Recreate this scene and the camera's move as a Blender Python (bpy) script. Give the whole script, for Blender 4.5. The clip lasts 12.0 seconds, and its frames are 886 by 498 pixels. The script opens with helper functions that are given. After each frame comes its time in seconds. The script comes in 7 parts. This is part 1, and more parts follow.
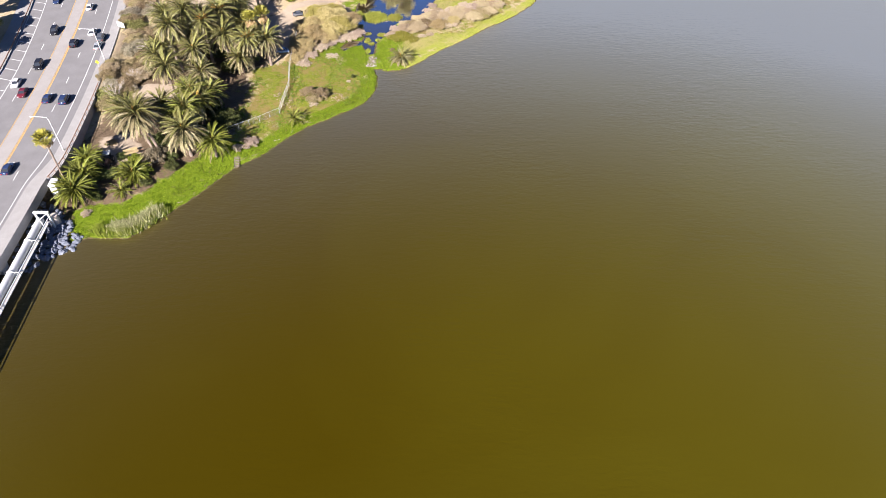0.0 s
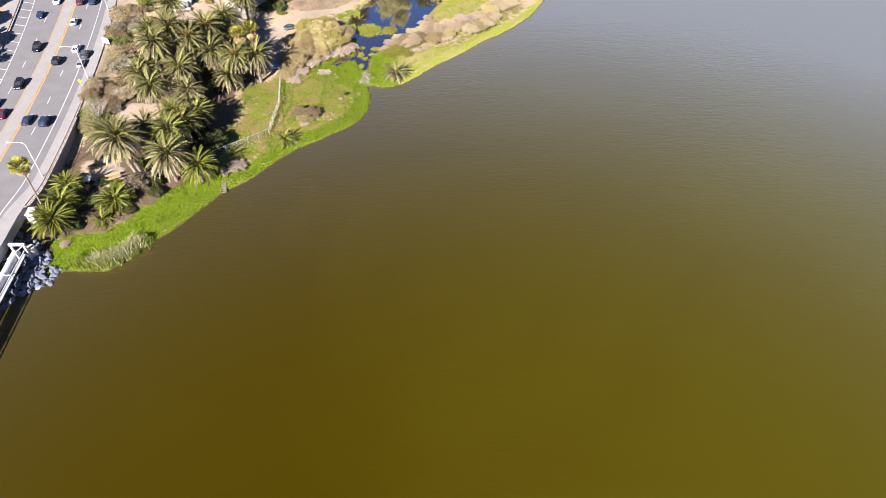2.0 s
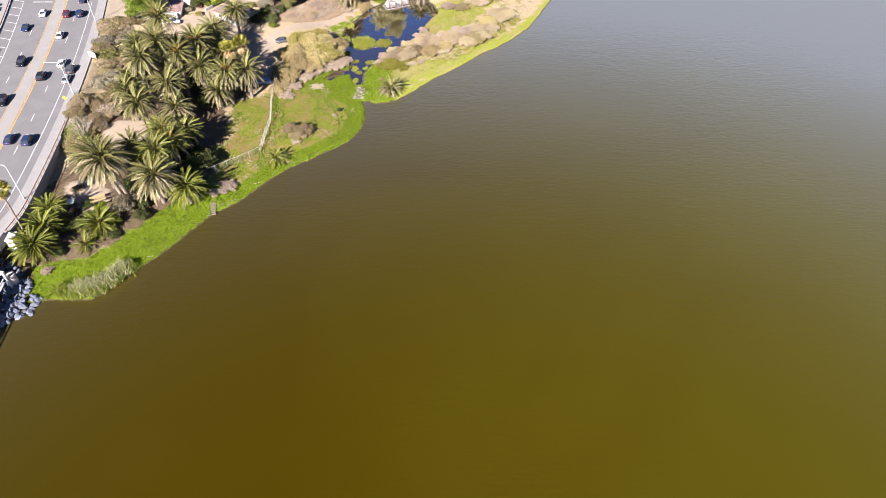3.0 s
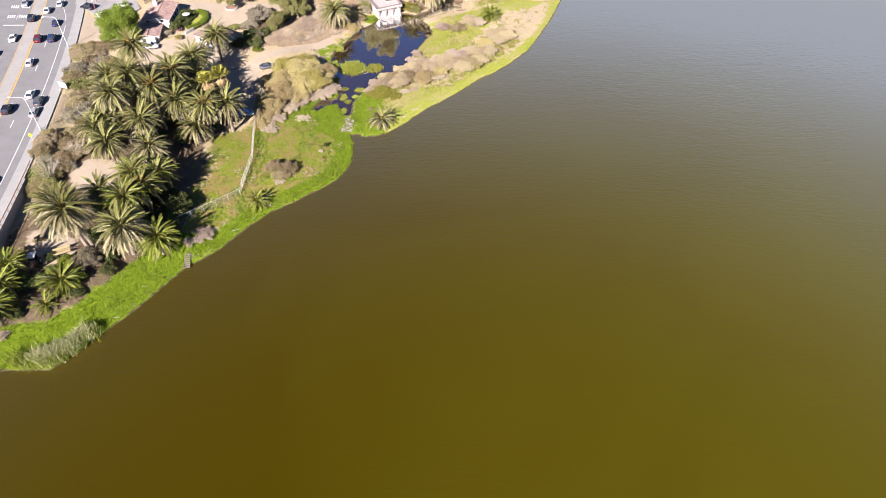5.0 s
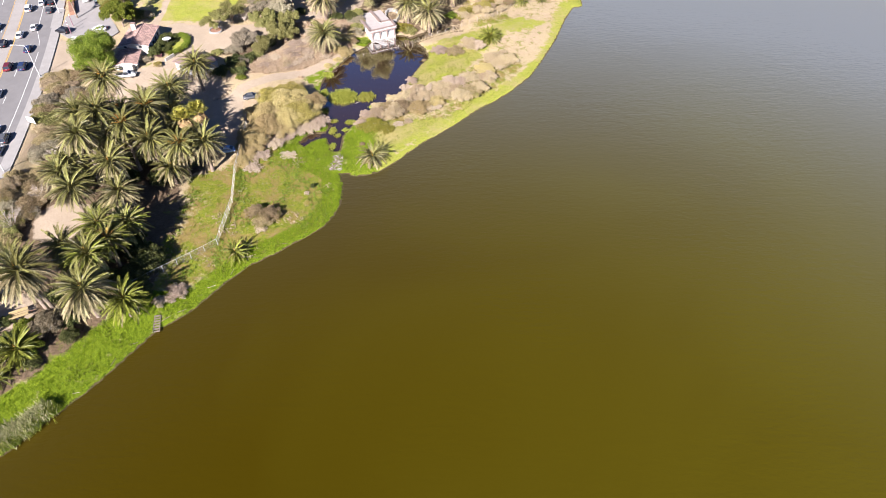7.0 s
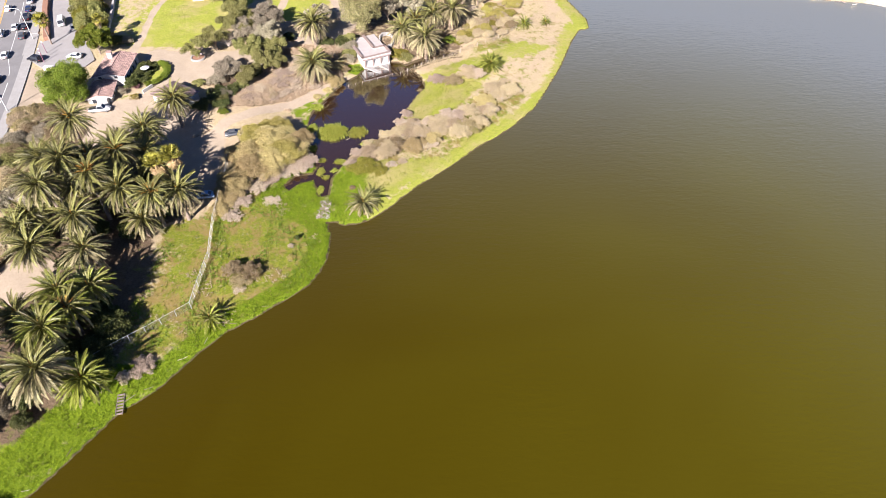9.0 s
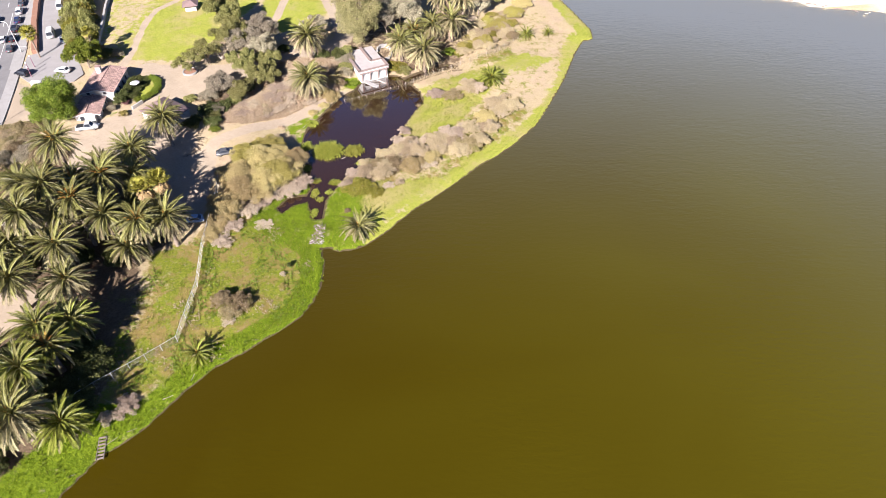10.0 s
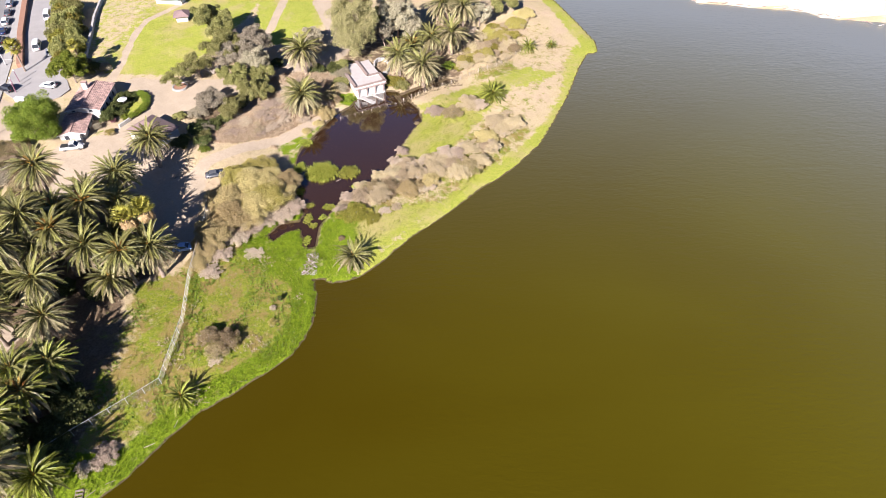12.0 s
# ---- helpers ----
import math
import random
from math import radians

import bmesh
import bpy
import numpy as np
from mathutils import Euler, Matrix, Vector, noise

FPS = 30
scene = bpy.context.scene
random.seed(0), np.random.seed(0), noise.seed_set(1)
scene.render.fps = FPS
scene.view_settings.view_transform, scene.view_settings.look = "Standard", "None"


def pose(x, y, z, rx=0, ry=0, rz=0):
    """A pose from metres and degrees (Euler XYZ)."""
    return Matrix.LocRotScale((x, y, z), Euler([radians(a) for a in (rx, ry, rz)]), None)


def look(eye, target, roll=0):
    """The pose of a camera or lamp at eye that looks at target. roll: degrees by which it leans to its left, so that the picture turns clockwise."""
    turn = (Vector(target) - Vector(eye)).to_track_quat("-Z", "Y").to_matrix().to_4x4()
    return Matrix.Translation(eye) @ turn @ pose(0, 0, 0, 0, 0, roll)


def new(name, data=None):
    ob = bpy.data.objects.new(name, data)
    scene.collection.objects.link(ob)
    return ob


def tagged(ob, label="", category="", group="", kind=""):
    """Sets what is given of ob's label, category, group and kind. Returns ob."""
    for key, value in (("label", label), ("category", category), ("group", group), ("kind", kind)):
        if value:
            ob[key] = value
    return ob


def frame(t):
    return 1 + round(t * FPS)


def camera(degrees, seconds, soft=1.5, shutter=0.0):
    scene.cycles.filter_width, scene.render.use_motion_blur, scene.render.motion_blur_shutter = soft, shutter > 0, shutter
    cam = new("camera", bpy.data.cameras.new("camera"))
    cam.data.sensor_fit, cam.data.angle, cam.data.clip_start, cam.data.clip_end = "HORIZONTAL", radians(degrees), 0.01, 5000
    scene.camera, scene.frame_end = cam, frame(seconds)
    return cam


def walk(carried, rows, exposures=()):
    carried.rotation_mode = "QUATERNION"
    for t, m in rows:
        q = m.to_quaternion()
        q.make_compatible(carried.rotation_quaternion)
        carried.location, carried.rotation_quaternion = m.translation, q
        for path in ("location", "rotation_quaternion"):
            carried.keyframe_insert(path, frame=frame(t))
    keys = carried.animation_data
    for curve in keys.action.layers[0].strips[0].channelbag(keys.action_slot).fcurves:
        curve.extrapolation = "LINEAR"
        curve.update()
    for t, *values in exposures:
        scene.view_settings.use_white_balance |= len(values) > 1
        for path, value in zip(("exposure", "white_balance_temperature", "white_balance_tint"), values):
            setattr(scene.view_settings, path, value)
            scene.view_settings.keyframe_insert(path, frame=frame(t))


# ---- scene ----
cam = camera(67.8, 12.0, soft=0.75)
PATH = [
    (0, (-1.322, 8.766, 100.544), (-1.34, 10.197, 99.146), -0.2),
    (0.5, (-1.218, 10.237, 100.543), (-1.236, 11.667, 99.146), -0.3),
    (1, (-0.949, 12.281, 100.503), (-0.969, 13.711, 99.106), -0.4),
    (1.5, (-0.672, 14.981, 100.541), (-0.691, 16.411, 99.143), -0.5),
    (2, (-0.696, 18.219, 100.493), (-0.712, 19.65, 99.095), -0.5),
    (2.5, (-0.85, 21.481, 100.412), (-0.859, 22.915, 99.017), -0.4),
    (3, (-0.878, 25.317, 100.323), (-0.883, 26.753, 98.931), -0.4),
    (5, (0.143, 42.293, 100.25), (0.141, 43.726, 98.855), -0.7),
    (5.5, (0.64, 46.73, 100.139), (0.634, 48.162, 98.743), -0.9),
    (6, (1.051, 51.103, 99.973), (1.043, 52.535, 98.577), -1.0),
    (6.5, (1.343, 55.541, 99.796), (1.334, 56.972, 98.399), -1.1),
    (7, (1.74, 60.017, 99.669), (1.73, 61.448, 98.272), -1.2),
    (9, (3.078, 78.344, 99.508), (3.062, 79.773, 98.108), -1.5),
    (9.5, (3.605, 82.777, 99.63), (3.583, 84.203, 98.228), -1.7),
    (10, (4.015, 86.935, 99.811), (3.991, 88.359, 98.407), -1.8),
    (10.5, (4.325, 90.703, 99.975), (4.299, 92.127, 98.571), -1.8),
    (11, (4.576, 93.519, 100.074), (4.549, 94.94, 98.667), -1.9),
    (11.5, (4.646, 95.468, 100.201), (4.619, 96.887, 98.792), -1.8),
    (12, (4.588, 96.805, 100.357), (4.561, 98.221, 98.944), -1.8),
]
walk(cam, [(t, look(eye, target, roll)) for t, eye, target, roll in PATH])
# ---- world, sun, exposure ----
SUN_TURN, SUN_HEIGHT = 21.0, 31.5          # degrees the shadows swing from +y towards +x; height of the sun
world = bpy.data.worlds.new("sky")
scene.world = world
world.use_nodes = True
sky = world.node_tree.nodes.new("ShaderNodeTexSky")
sky.sky_type, sky.sun_disc = "NISHITA", False
sky.sun_elevation, sky.sun_rotation = radians(SUN_HEIGHT), radians(180 + SUN_TURN)
sky.air_density, sky.dust_density, sky.ozone_density = 0.45, 0.1, 6.0
world.node_tree.nodes["Background"].inputs["Strength"].default_value = 0.05
world.node_tree.links.new(sky.outputs[0], world.node_tree.nodes["Background"].inputs["Color"])
sun_data = bpy.data.lights.new("sun", "SUN")
sun_data.energy, sun_data.angle, sun_data.color = 5.0, radians(0.53), (1.0, 0.94, 0.86)
sun = new("sun", sun_data)
_ce, _se = math.cos(radians(SUN_HEIGHT)), math.sin(radians(SUN_HEIGHT))
_to = Vector((math.sin(radians(SUN_TURN)) * _ce, math.cos(radians(SUN_TURN)) * _ce, -_se))
sun.matrix_world = look((-60, -100, 200), Vector((-60, -100, 200)) + _to)
scene.view_settings.exposure = 1.56
scene.view_settings.use_white_balance = True
scene.view_settings.white_balance_temperature, scene.view_settings.white_balance_tint = 6230, 17

# ---- building helpers ----
def mesh_of(name, verts, faces, mats, index=None, smooth=False):
    """A mesh from arrays of points and of faces that all have the same number of corners."""
    verts, faces = np.asarray(verts, np.float32), np.asarray(faces, np.int32)
    me = bpy.data.meshes.new(name)
    k, n = faces.shape[1], len(faces)
    me.vertices.add(len(verts))
    me.vertices.foreach_set("co", verts.ravel())
    me.loops.add(k * n)
    me.loops.foreach_set("vertex_index", faces.ravel())
    me.polygons.add(n)
    me.polygons.foreach_set("loop_start", np.arange(0, k * n, k, dtype=np.int32))
    if index is not None:
        me.polygons.foreach_set("material_index", np.asarray(index, np.int32))
    me.polygons.foreach_set("use_smooth", np.full(n, smooth, bool))
    for m in mats if isinstance(mats, (list, tuple)) else [mats]:
        me.materials.append(m)
    me.update(calc_edges=True)
    return me


def bm_mesh(name, bm, material, smooth=False):
    bmesh.ops.recalc_face_normals(bm, faces=bm.faces)
    me = bpy.data.meshes.new(name)
    bm.to_mesh(me)
    bm.free()
    me.materials.append(material)
    if smooth:
        for f in me.polygons:
            f.use_smooth = True
    return me


def thing(name, m, label, category, group="", kind=""):
    """An Empty at the base of a thing, which parents its parts."""
    ob = new(name)
    ob.matrix_world = m
    ob.empty_display_size = 0.2
    return tagged(ob, label, category, group, kind)


def part(name, data, parent, m=None, label="", material=None):
    """One mesh object under a thing or a part; m is its place in the parent's own space."""
    if isinstance(data, bmesh.types.BMesh):
        data = bm_mesh(name, data, material)
    ob = new(name, data)
    ob.parent = parent
    if m is not None:
        ob.matrix_local = m
    return tagged(ob, label)


def box(bm, cx, cy, cz, sx, sy, sz, rz=0.0, bevel=0.0):
    """A box by its middle and size, with bevelled edges if asked."""
    m = Matrix.LocRotScale((cx, cy, cz), Euler((0, 0, rz)), (sx, sy, sz))
    made = bmesh.ops.create_cube(bm, size=1, matrix=m)["verts"]
    if bevel:
        edges = {e for v in made for e in v.link_edges}
        bmesh.ops.bevel(bm, geom=list(edges), offset=bevel, segments=1, affect="EDGES", clamp_overlap=True)
    return bm


def tube(bm, points, radii, sides=8, cap=True):
    """A tapered tube along points."""
    pts = [Vector(p) for p in points]
    rings = []
    for i, p in enumerate(pts):
        ahead = (pts[min(i + 1, len(pts) - 1)] - pts[max(i - 1, 0)]).normalized()
        side = ahead.cross(Vector((0.31, 0.17, 1) if abs(ahead.z) < 0.9 else (1, 0.1, 0))).normalized()
        up = side.cross(ahead)
        rings.append([bm.verts.new(p + float(radii[i]) * (side * math.cos(a) + up * math.sin(a)))
                      for a in (2 * math.pi * k / sides for k in range(sides))])
    for a, b in zip(rings, rings[1:]):
        for k in range(sides):
            bm.faces.new((a[k], a[(k + 1) % sides], b[(k + 1) % sides], b[k]))
    if cap:
        bm.faces.new(rings[0][::-1])
        bm.faces.new(rings[-1])
    return bm


def prism(bm, outline, z0, z1):
    """A flat-sided solid over an outline of (x, y)."""
    low = [bm.verts.new((x, y, z0)) for x, y in outline]
    top = [bm.verts.new((x, y, z1)) for x, y in outline]
    n = len(outline)
    bm.faces.new(low[::-1])
    bm.faces.new(top)
    for k in range(n):
        bm.faces.new((low[k], low[(k + 1) % n], top[(k + 1) % n], top[k]))
    return bm


# ---- materials ----
def shader(name, rough=0.7, metal=0.0, spec=0.5):
    m = bpy.data.materials.new(name)
    m.use_nodes = True
    b = m.node_tree.nodes["Principled BSDF"]
    b.inputs["Roughness"].default_value = rough
    b.inputs["Metallic"].default_value = metal
    b.inputs["Specular IOR Level"].default_value = spec
    return m, m.node_tree, b


def noise_of(nt, scale, detail=4.0, rough=0.6, coord="Object", stretch=(1, 1, 1), distort=0.0):
    c = nt.nodes.new("ShaderNodeTexCoord")
    mp = nt.nodes.new("ShaderNodeMapping")
    mp.inputs["Scale"].default_value = stretch
    n = nt.nodes.new("ShaderNodeTexNoise")
    n.inputs["Scale"].default_value, n.inputs["Detail"].default_value = scale, detail
    n.inputs["Roughness"].default_value, n.inputs["Distortion"].default_value = rough, distort
    nt.links.new(c.outputs[coord], mp.inputs[0])
    nt.links.new(mp.outputs[0], n.inputs["Vector"])
    return n.outputs["Fac"]


def span(nt, fac, a, b, lo=0.0, hi=1.0):
    n = nt.nodes.new("ShaderNodeMapRange")
    n.inputs[1].default_value, n.inputs[2].default_value = a, b
    n.inputs[3].default_value, n.inputs[4].default_value = lo, hi
    nt.links.new(fac, n.inputs[0])
    return n.outputs[0]


def maths(nt, op, a, b=0.0):
    n = nt.nodes.new("ShaderNodeMath")
    n.operation = op
    for k, v in enumerate((a, b)):
        if isinstance(v, (int, float)):
            n.inputs[k].default_value = v
        else:
            nt.links.new(v, n.inputs[k])
    return n.outputs[0]


def blend(nt, fac, a, b, mode="MIX"):
    n = nt.nodes.new("ShaderNodeMix")
    n.data_type, n.blend_type = "RGBA", mode
    for k, v in ((0, fac), (6, a), (7, b)):
        if isinstance(v, (int, float)):
            n.inputs[k].default_value = v
        elif isinstance(v, tuple):
            n.inputs[k].default_value = (*v, 1)
        else:
            nt.links.new(v, n.inputs[k])
    return n.outputs[2]


def bumped(nt, b, height, strength=0.4, dist=0.05):
    n = nt.nodes.new("ShaderNodeBump")
    n.inputs["Strength"].default_value, n.inputs["Distance"].default_value = strength, dist
    nt.links.new(height, n.inputs["Height"])
    nt.links.new(n.outputs[0], b.inputs["Normal"])


def surface(name, dark, light, scale, rough=0.8, fine=12.0, bump=0.3, dist=0.03, metal=0.0, stain=None, spec=0.4):
    """A worn surface: broad mottling, fine grain and relief."""
    m, nt, b = shader(name, rough, metal, spec)
    broad, grain = noise_of(nt, scale, 5), noise_of(nt, scale * fine, 3)
    col = blend(nt, span(nt, broad, 0.3, 0.7), dark, light)
    col = blend(nt, span(nt, grain, 0.25, 0.8, 0.0, 0.5), col, tuple(0.55 * c for c in dark))
    if stain:
        col = blend(nt, span(nt, noise_of(nt, scale * 0.35, 6, 0.7), 0.55, 0.75, 0, 0.6), col, stain)
    nt.links.new(col, b.inputs["Base Color"])
    bumped(nt, b, grain, bump, dist)
    return m


def plain(name, colour, rough=0.5, metal=0.0, spec=0.5):
    m, nt, b = shader(name, rough, metal, spec)
    col = blend(nt, span(nt, noise_of(nt, 3.0, 3), 0.35, 0.7, 0.0, 0.35), colour, tuple(0.72 * c for c in colour))
    nt.links.new(col, b.inputs["Base Color"])
    return m


def foliage(name, dark, mid, light, rough=0.5, glow=0.25, dry=None, dry_share=0.0, whole=0.0):
    """Leaves: each leaf takes its own tone, some may be dry; part of the light passes through."""
    m, nt, b = shader(name, rough, 0.0, 0.2)
    g = nt.nodes.new("ShaderNodeNewGeometry").outputs["Random Per Island"]
    o = nt.nodes.new("ShaderNodeObjectInfo").outputs["Random"]
    if whole:
        # a frond takes one tone for all its leaflets
        g = maths(nt, "ADD", maths(nt, "MULTIPLY", g, 1 - whole), maths(nt, "MULTIPLY", o, whole))
    col = blend(nt, span(nt, g, 0.0, 0.55), dark, mid)
    col = blend(nt, span(nt, g, 0.55, 1.0), col, light)
    if dry:
        patch = noise_of(nt, 1.6, 3)
        col = blend(nt, span(nt, patch, 0.62 - dry_share, 0.72 - dry_share), col, dry)
    hsv = nt.nodes.new("ShaderNodeHueSaturation")
    nt.links.new(span(nt, o, 0, 1, 0.78, 1.2), hsv.inputs["Value"])
    nt.links.new(span(nt, o, 0, 1, 0.485, 0.512), hsv.inputs["Hue"])
    nt.links.new(col, hsv.inputs["Color"])
    col = hsv.outputs[0]
    nt.links.new(col, b.inputs["Base Color"])
    tr = nt.nodes.new("ShaderNodeBsdfTranslucent")
    nt.links.new(col, tr.inputs["Color"])
    mx = nt.nodes.new("ShaderNodeMixShader")
    mx.inputs[0].default_value = glow
    nt.links.new(b.outputs[0], mx.inputs[1])
    nt.links.new(tr.outputs[0], mx.inputs[2])
    nt.links.new(mx.outputs[0], nt.nodes["Material Output"].inputs["Surface"])
    return m


def ground_material():
    m, nt, b = shader("ground_soil_and_grass", 0.95, 0, 0.15)
    def zone(name, lo=0.35, hi=0.65, rag=0.5, scale=0.5):
        a = nt.nodes.new("ShaderNodeAttribute")
        a.attribute_name = name
        wob = span(nt, noise_of(nt, scale, 6, 0.7), 0.25, 0.75, -rag, rag)
        return span(nt, maths(nt, "ADD", a.outputs["Fac"], wob), lo, hi)
    big, mid, fine = noise_of(nt, 0.12, 5), noise_of(nt, 0.9, 5, 0.65), noise_of(nt, 7.0, 4, 0.7)
    clump = noise_of(nt, 2.4, 4, 0.7)
    def tone(a, c, e):
        col = blend(nt, span(nt, mid, 0.32, 0.68), a, c)
        return blend(nt, span(nt, clump, 0.46, 0.64, 0, 0.9), col, e)
    straw = tone((0.45, 0.36, 0.215), (0.51, 0.41, 0.255), (0.39, 0.31, 0.18))
    straw = blend(nt, span(nt, big, 0.45, 0.62, 0, 0.55), straw, (0.47, 0.35, 0.26))
    meadow = tone((0.165, 0.2, 0.012), (0.225, 0.248, 0.025), (0.105, 0.14, 0.008))
    meadow = blend(nt, span(nt, noise_of(nt, 0.28, 5, 0.7), 0.45, 0.57, 0, 0.8), meadow, (0.27, 0.18, 0.07))
    meadow = blend(nt, span(nt, noise_of(nt, 1.5, 5, 0.75), 0.55, 0.68, 0, 0.6), meadow, (0.30, 0.24, 0.18))
    lush = tone((0.134, 0.199, 0.005), (0.184, 0.25, 0.008), (0.083, 0.138, 0.004))
    lawn = tone((0.30, 0.335, 0.045), (0.37, 0.365, 0.07), (0.225, 0.27, 0.03))
    lawn = blend(nt, span(nt, noise_of(nt, 0.09, 5, 0.65), 0.46, 0.62, 0, 0.7), lawn, (0.40, 0.315, 0.15))
    dirt = tone((0.41, 0.33, 0.245), (0.455, 0.37, 0.28), (0.365, 0.29, 0.21))
    sand = tone((0.60, 0.53, 0.43), (0.66, 0.60, 0.52), (0.47, 0.40, 0.31))
    mud = tone((0.085, 0.06, 0.035), (0.12, 0.09, 0.05), (0.05, 0.035, 0.02))
    # brown palm litter, kept dark to carry the grove's shade as well
    litter_shade = tone((0.13, 0.09, 0.055), (0.19, 0.135, 0.09), (0.085, 0.06, 0.038))
    col = blend(nt, zone("litter_shade"), straw, litter_shade)
    col = blend(nt, zone("meadow", 0.3, 0.7, 0.6, 0.4), col, meadow)
    col = blend(nt, zone("lawn"), col, lawn)
    col = blend(nt, zone("lush", 0.3, 0.75, 0.75, 0.35), col, lush)
    col = blend(nt, zone("dirt", rag=0.3), col, dirt)
    col = blend(nt, zone("sand", rag=0.15), col, sand)
    col = blend(nt, zone("mud", rag=0.3), col, mud)
    col = blend(nt, span(nt, fine, 0.3, 0.75, 0, 0.3), col, (0.08, 0.06, 0.03))
    nt.links.new(col, b.inputs["Base Color"])
    rough_ground = span(nt, zone("dirt", rag=0.3), 0, 1, 1.0, 0.15)
    bumped(nt, b, maths(nt, "MULTIPLY", maths(nt, "SUBTRACT", maths(nt, "ADD", fine, maths(nt, "MULTIPLY", clump, 1.5)), 1.25), rough_ground), 0.5, 0.2)
    return m


def water_material(name, base, alt, wave, rough, bump, near=2.2, spec=0.5, sheen=0.0, drift=None, wide=0.05, tint=(1.0, 1.0, 1.0), power=4.6):
    m, nt, b = shader(name, rough, 0, spec)
    b.inputs["IOR"].default_value = 1.333
    col = blend(nt, span(nt, noise_of(nt, 0.012, 3, 0.5, distort=0.6), 0.35, 0.65), base, alt)
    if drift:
        # water paler across x: a view-dependent glare painted into its colour
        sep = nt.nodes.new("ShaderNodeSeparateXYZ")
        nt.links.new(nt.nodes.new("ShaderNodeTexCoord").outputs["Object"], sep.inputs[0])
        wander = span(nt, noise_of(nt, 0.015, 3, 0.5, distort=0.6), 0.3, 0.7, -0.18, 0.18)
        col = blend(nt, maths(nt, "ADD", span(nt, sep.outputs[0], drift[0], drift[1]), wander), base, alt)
    nt.links.new(col, b.inputs["Base Color"])
    small = noise_of(nt, wave, 3, 0.55, stretch=(0.35, 1.0, 1.0), distort=0.4)
    larger = noise_of(nt, wave * 0.28, 2, 0.5, stretch=(0.3, 1.0, 1.0), distort=0.5)
    gust = span(nt, noise_of(nt, 0.02, 3, 0.5), 0.35, 0.62, 0.25, 1.0)
    h = maths(nt, "MULTIPLY", maths(nt, "ADD", small, maths(nt, "MULTIPLY", larger, near)), gust)
    bumped(nt, b, h, bump, 0.25)
    nt.links.new(span(nt, gust, 0.25, 1.0, rough * 0.7, rough * 1.2), b.inputs["Roughness"])
    if sheen:
        # rippled water mirrors more of the sky the flatter one looks at it
        gl = nt.nodes.new("ShaderNodeBsdfGlossy")
        gl.inputs["Roughness"].default_value = wide
        gl.inputs["Color"].default_value = (*tint, 1)
        nt.links.new(b.inputs["Normal"].links[0].from_socket, gl.inputs["Normal"])
        layer = nt.nodes.new("ShaderNodeLayerWeight")
        nt.links.new(b.inputs["Normal"].links[0].from_socket, layer.inputs["Normal"])
        facing = layer.outputs["Facing"]
        mx = nt.nodes.new("ShaderNodeMixShader")
        nt.links.new(maths(nt, "MINIMUM", maths(nt, "MULTIPLY", maths(nt, "POWER", facing, power), sheen), 0.9), mx.inputs[0])
        nt.links.new(b.outputs[0], mx.inputs[1])
        nt.links.new(gl.outputs[0], mx.inputs[2])
        nt.links.new(mx.outputs[0], nt.nodes["Material Output"].inputs["Surface"])
    return m


M = {}
M["ground"] = ground_material()
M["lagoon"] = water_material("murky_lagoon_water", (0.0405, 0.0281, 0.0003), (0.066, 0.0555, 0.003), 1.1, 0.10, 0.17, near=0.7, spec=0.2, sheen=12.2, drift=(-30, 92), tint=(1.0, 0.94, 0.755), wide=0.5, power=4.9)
M["pond"] = water_material("dark_pond_water", (0.026, 0.0115, 0.0055), (0.034, 0.016, 0.008), 1.5, 0.03, 0.02, sheen=9.0)
M["asphalt"] = surface("asphalt", (0.19, 0.182, 0.18), (0.235, 0.226, 0.225), 0.25, 0.85, 30, 0.2, 0.01, stain=(0.155, 0.148, 0.145))
M["lot"] = surface("lot_asphalt", (0.285, 0.268, 0.26), (0.345, 0.325, 0.315), 0.25, 0.9, 30, 0.2, 0.01, stain=(0.24, 0.22, 0.205))
M["median"] = surface("median_paving", (0.32, 0.295, 0.275), (0.37, 0.345, 0.32), 0.3, 0.85, 24, 0.2, 0.01, stain=(0.27, 0.245, 0.225))
M["concrete"] = surface("concrete", (0.315, 0.30, 0.285), (0.375, 0.36, 0.345), 0.5, 0.85, 18, 0.25, 0.01, stain=(0.25, 0.23, 0.215))
M["old_concrete"] = surface("weathered_concrete", (0.36, 0.345, 0.33), (0.46, 0.44, 0.42), 0.5, 0.9, 14, 0.35, 0.02, stain=(0.24, 0.22, 0.2))
M["white_line"] = surface("road_paint_white", (0.62, 0.62, 0.60), (0.76, 0.76, 0.74), 1.2, 0.7, 10, 0.1, 0.005)
M["yellow_line"] = surface("road_paint_yellow", (0.55, 0.33, 0.10), (0.64, 0.40, 0.14), 1.2, 0.7, 10, 0.1, 0.005)
M["stucco"] = surface("white_stucco", (0.50, 0.485, 0.455), (0.58, 0.565, 0.535), 0.8, 0.85, 20, 0.25, 0.01, stain=(0.42, 0.39, 0.345))
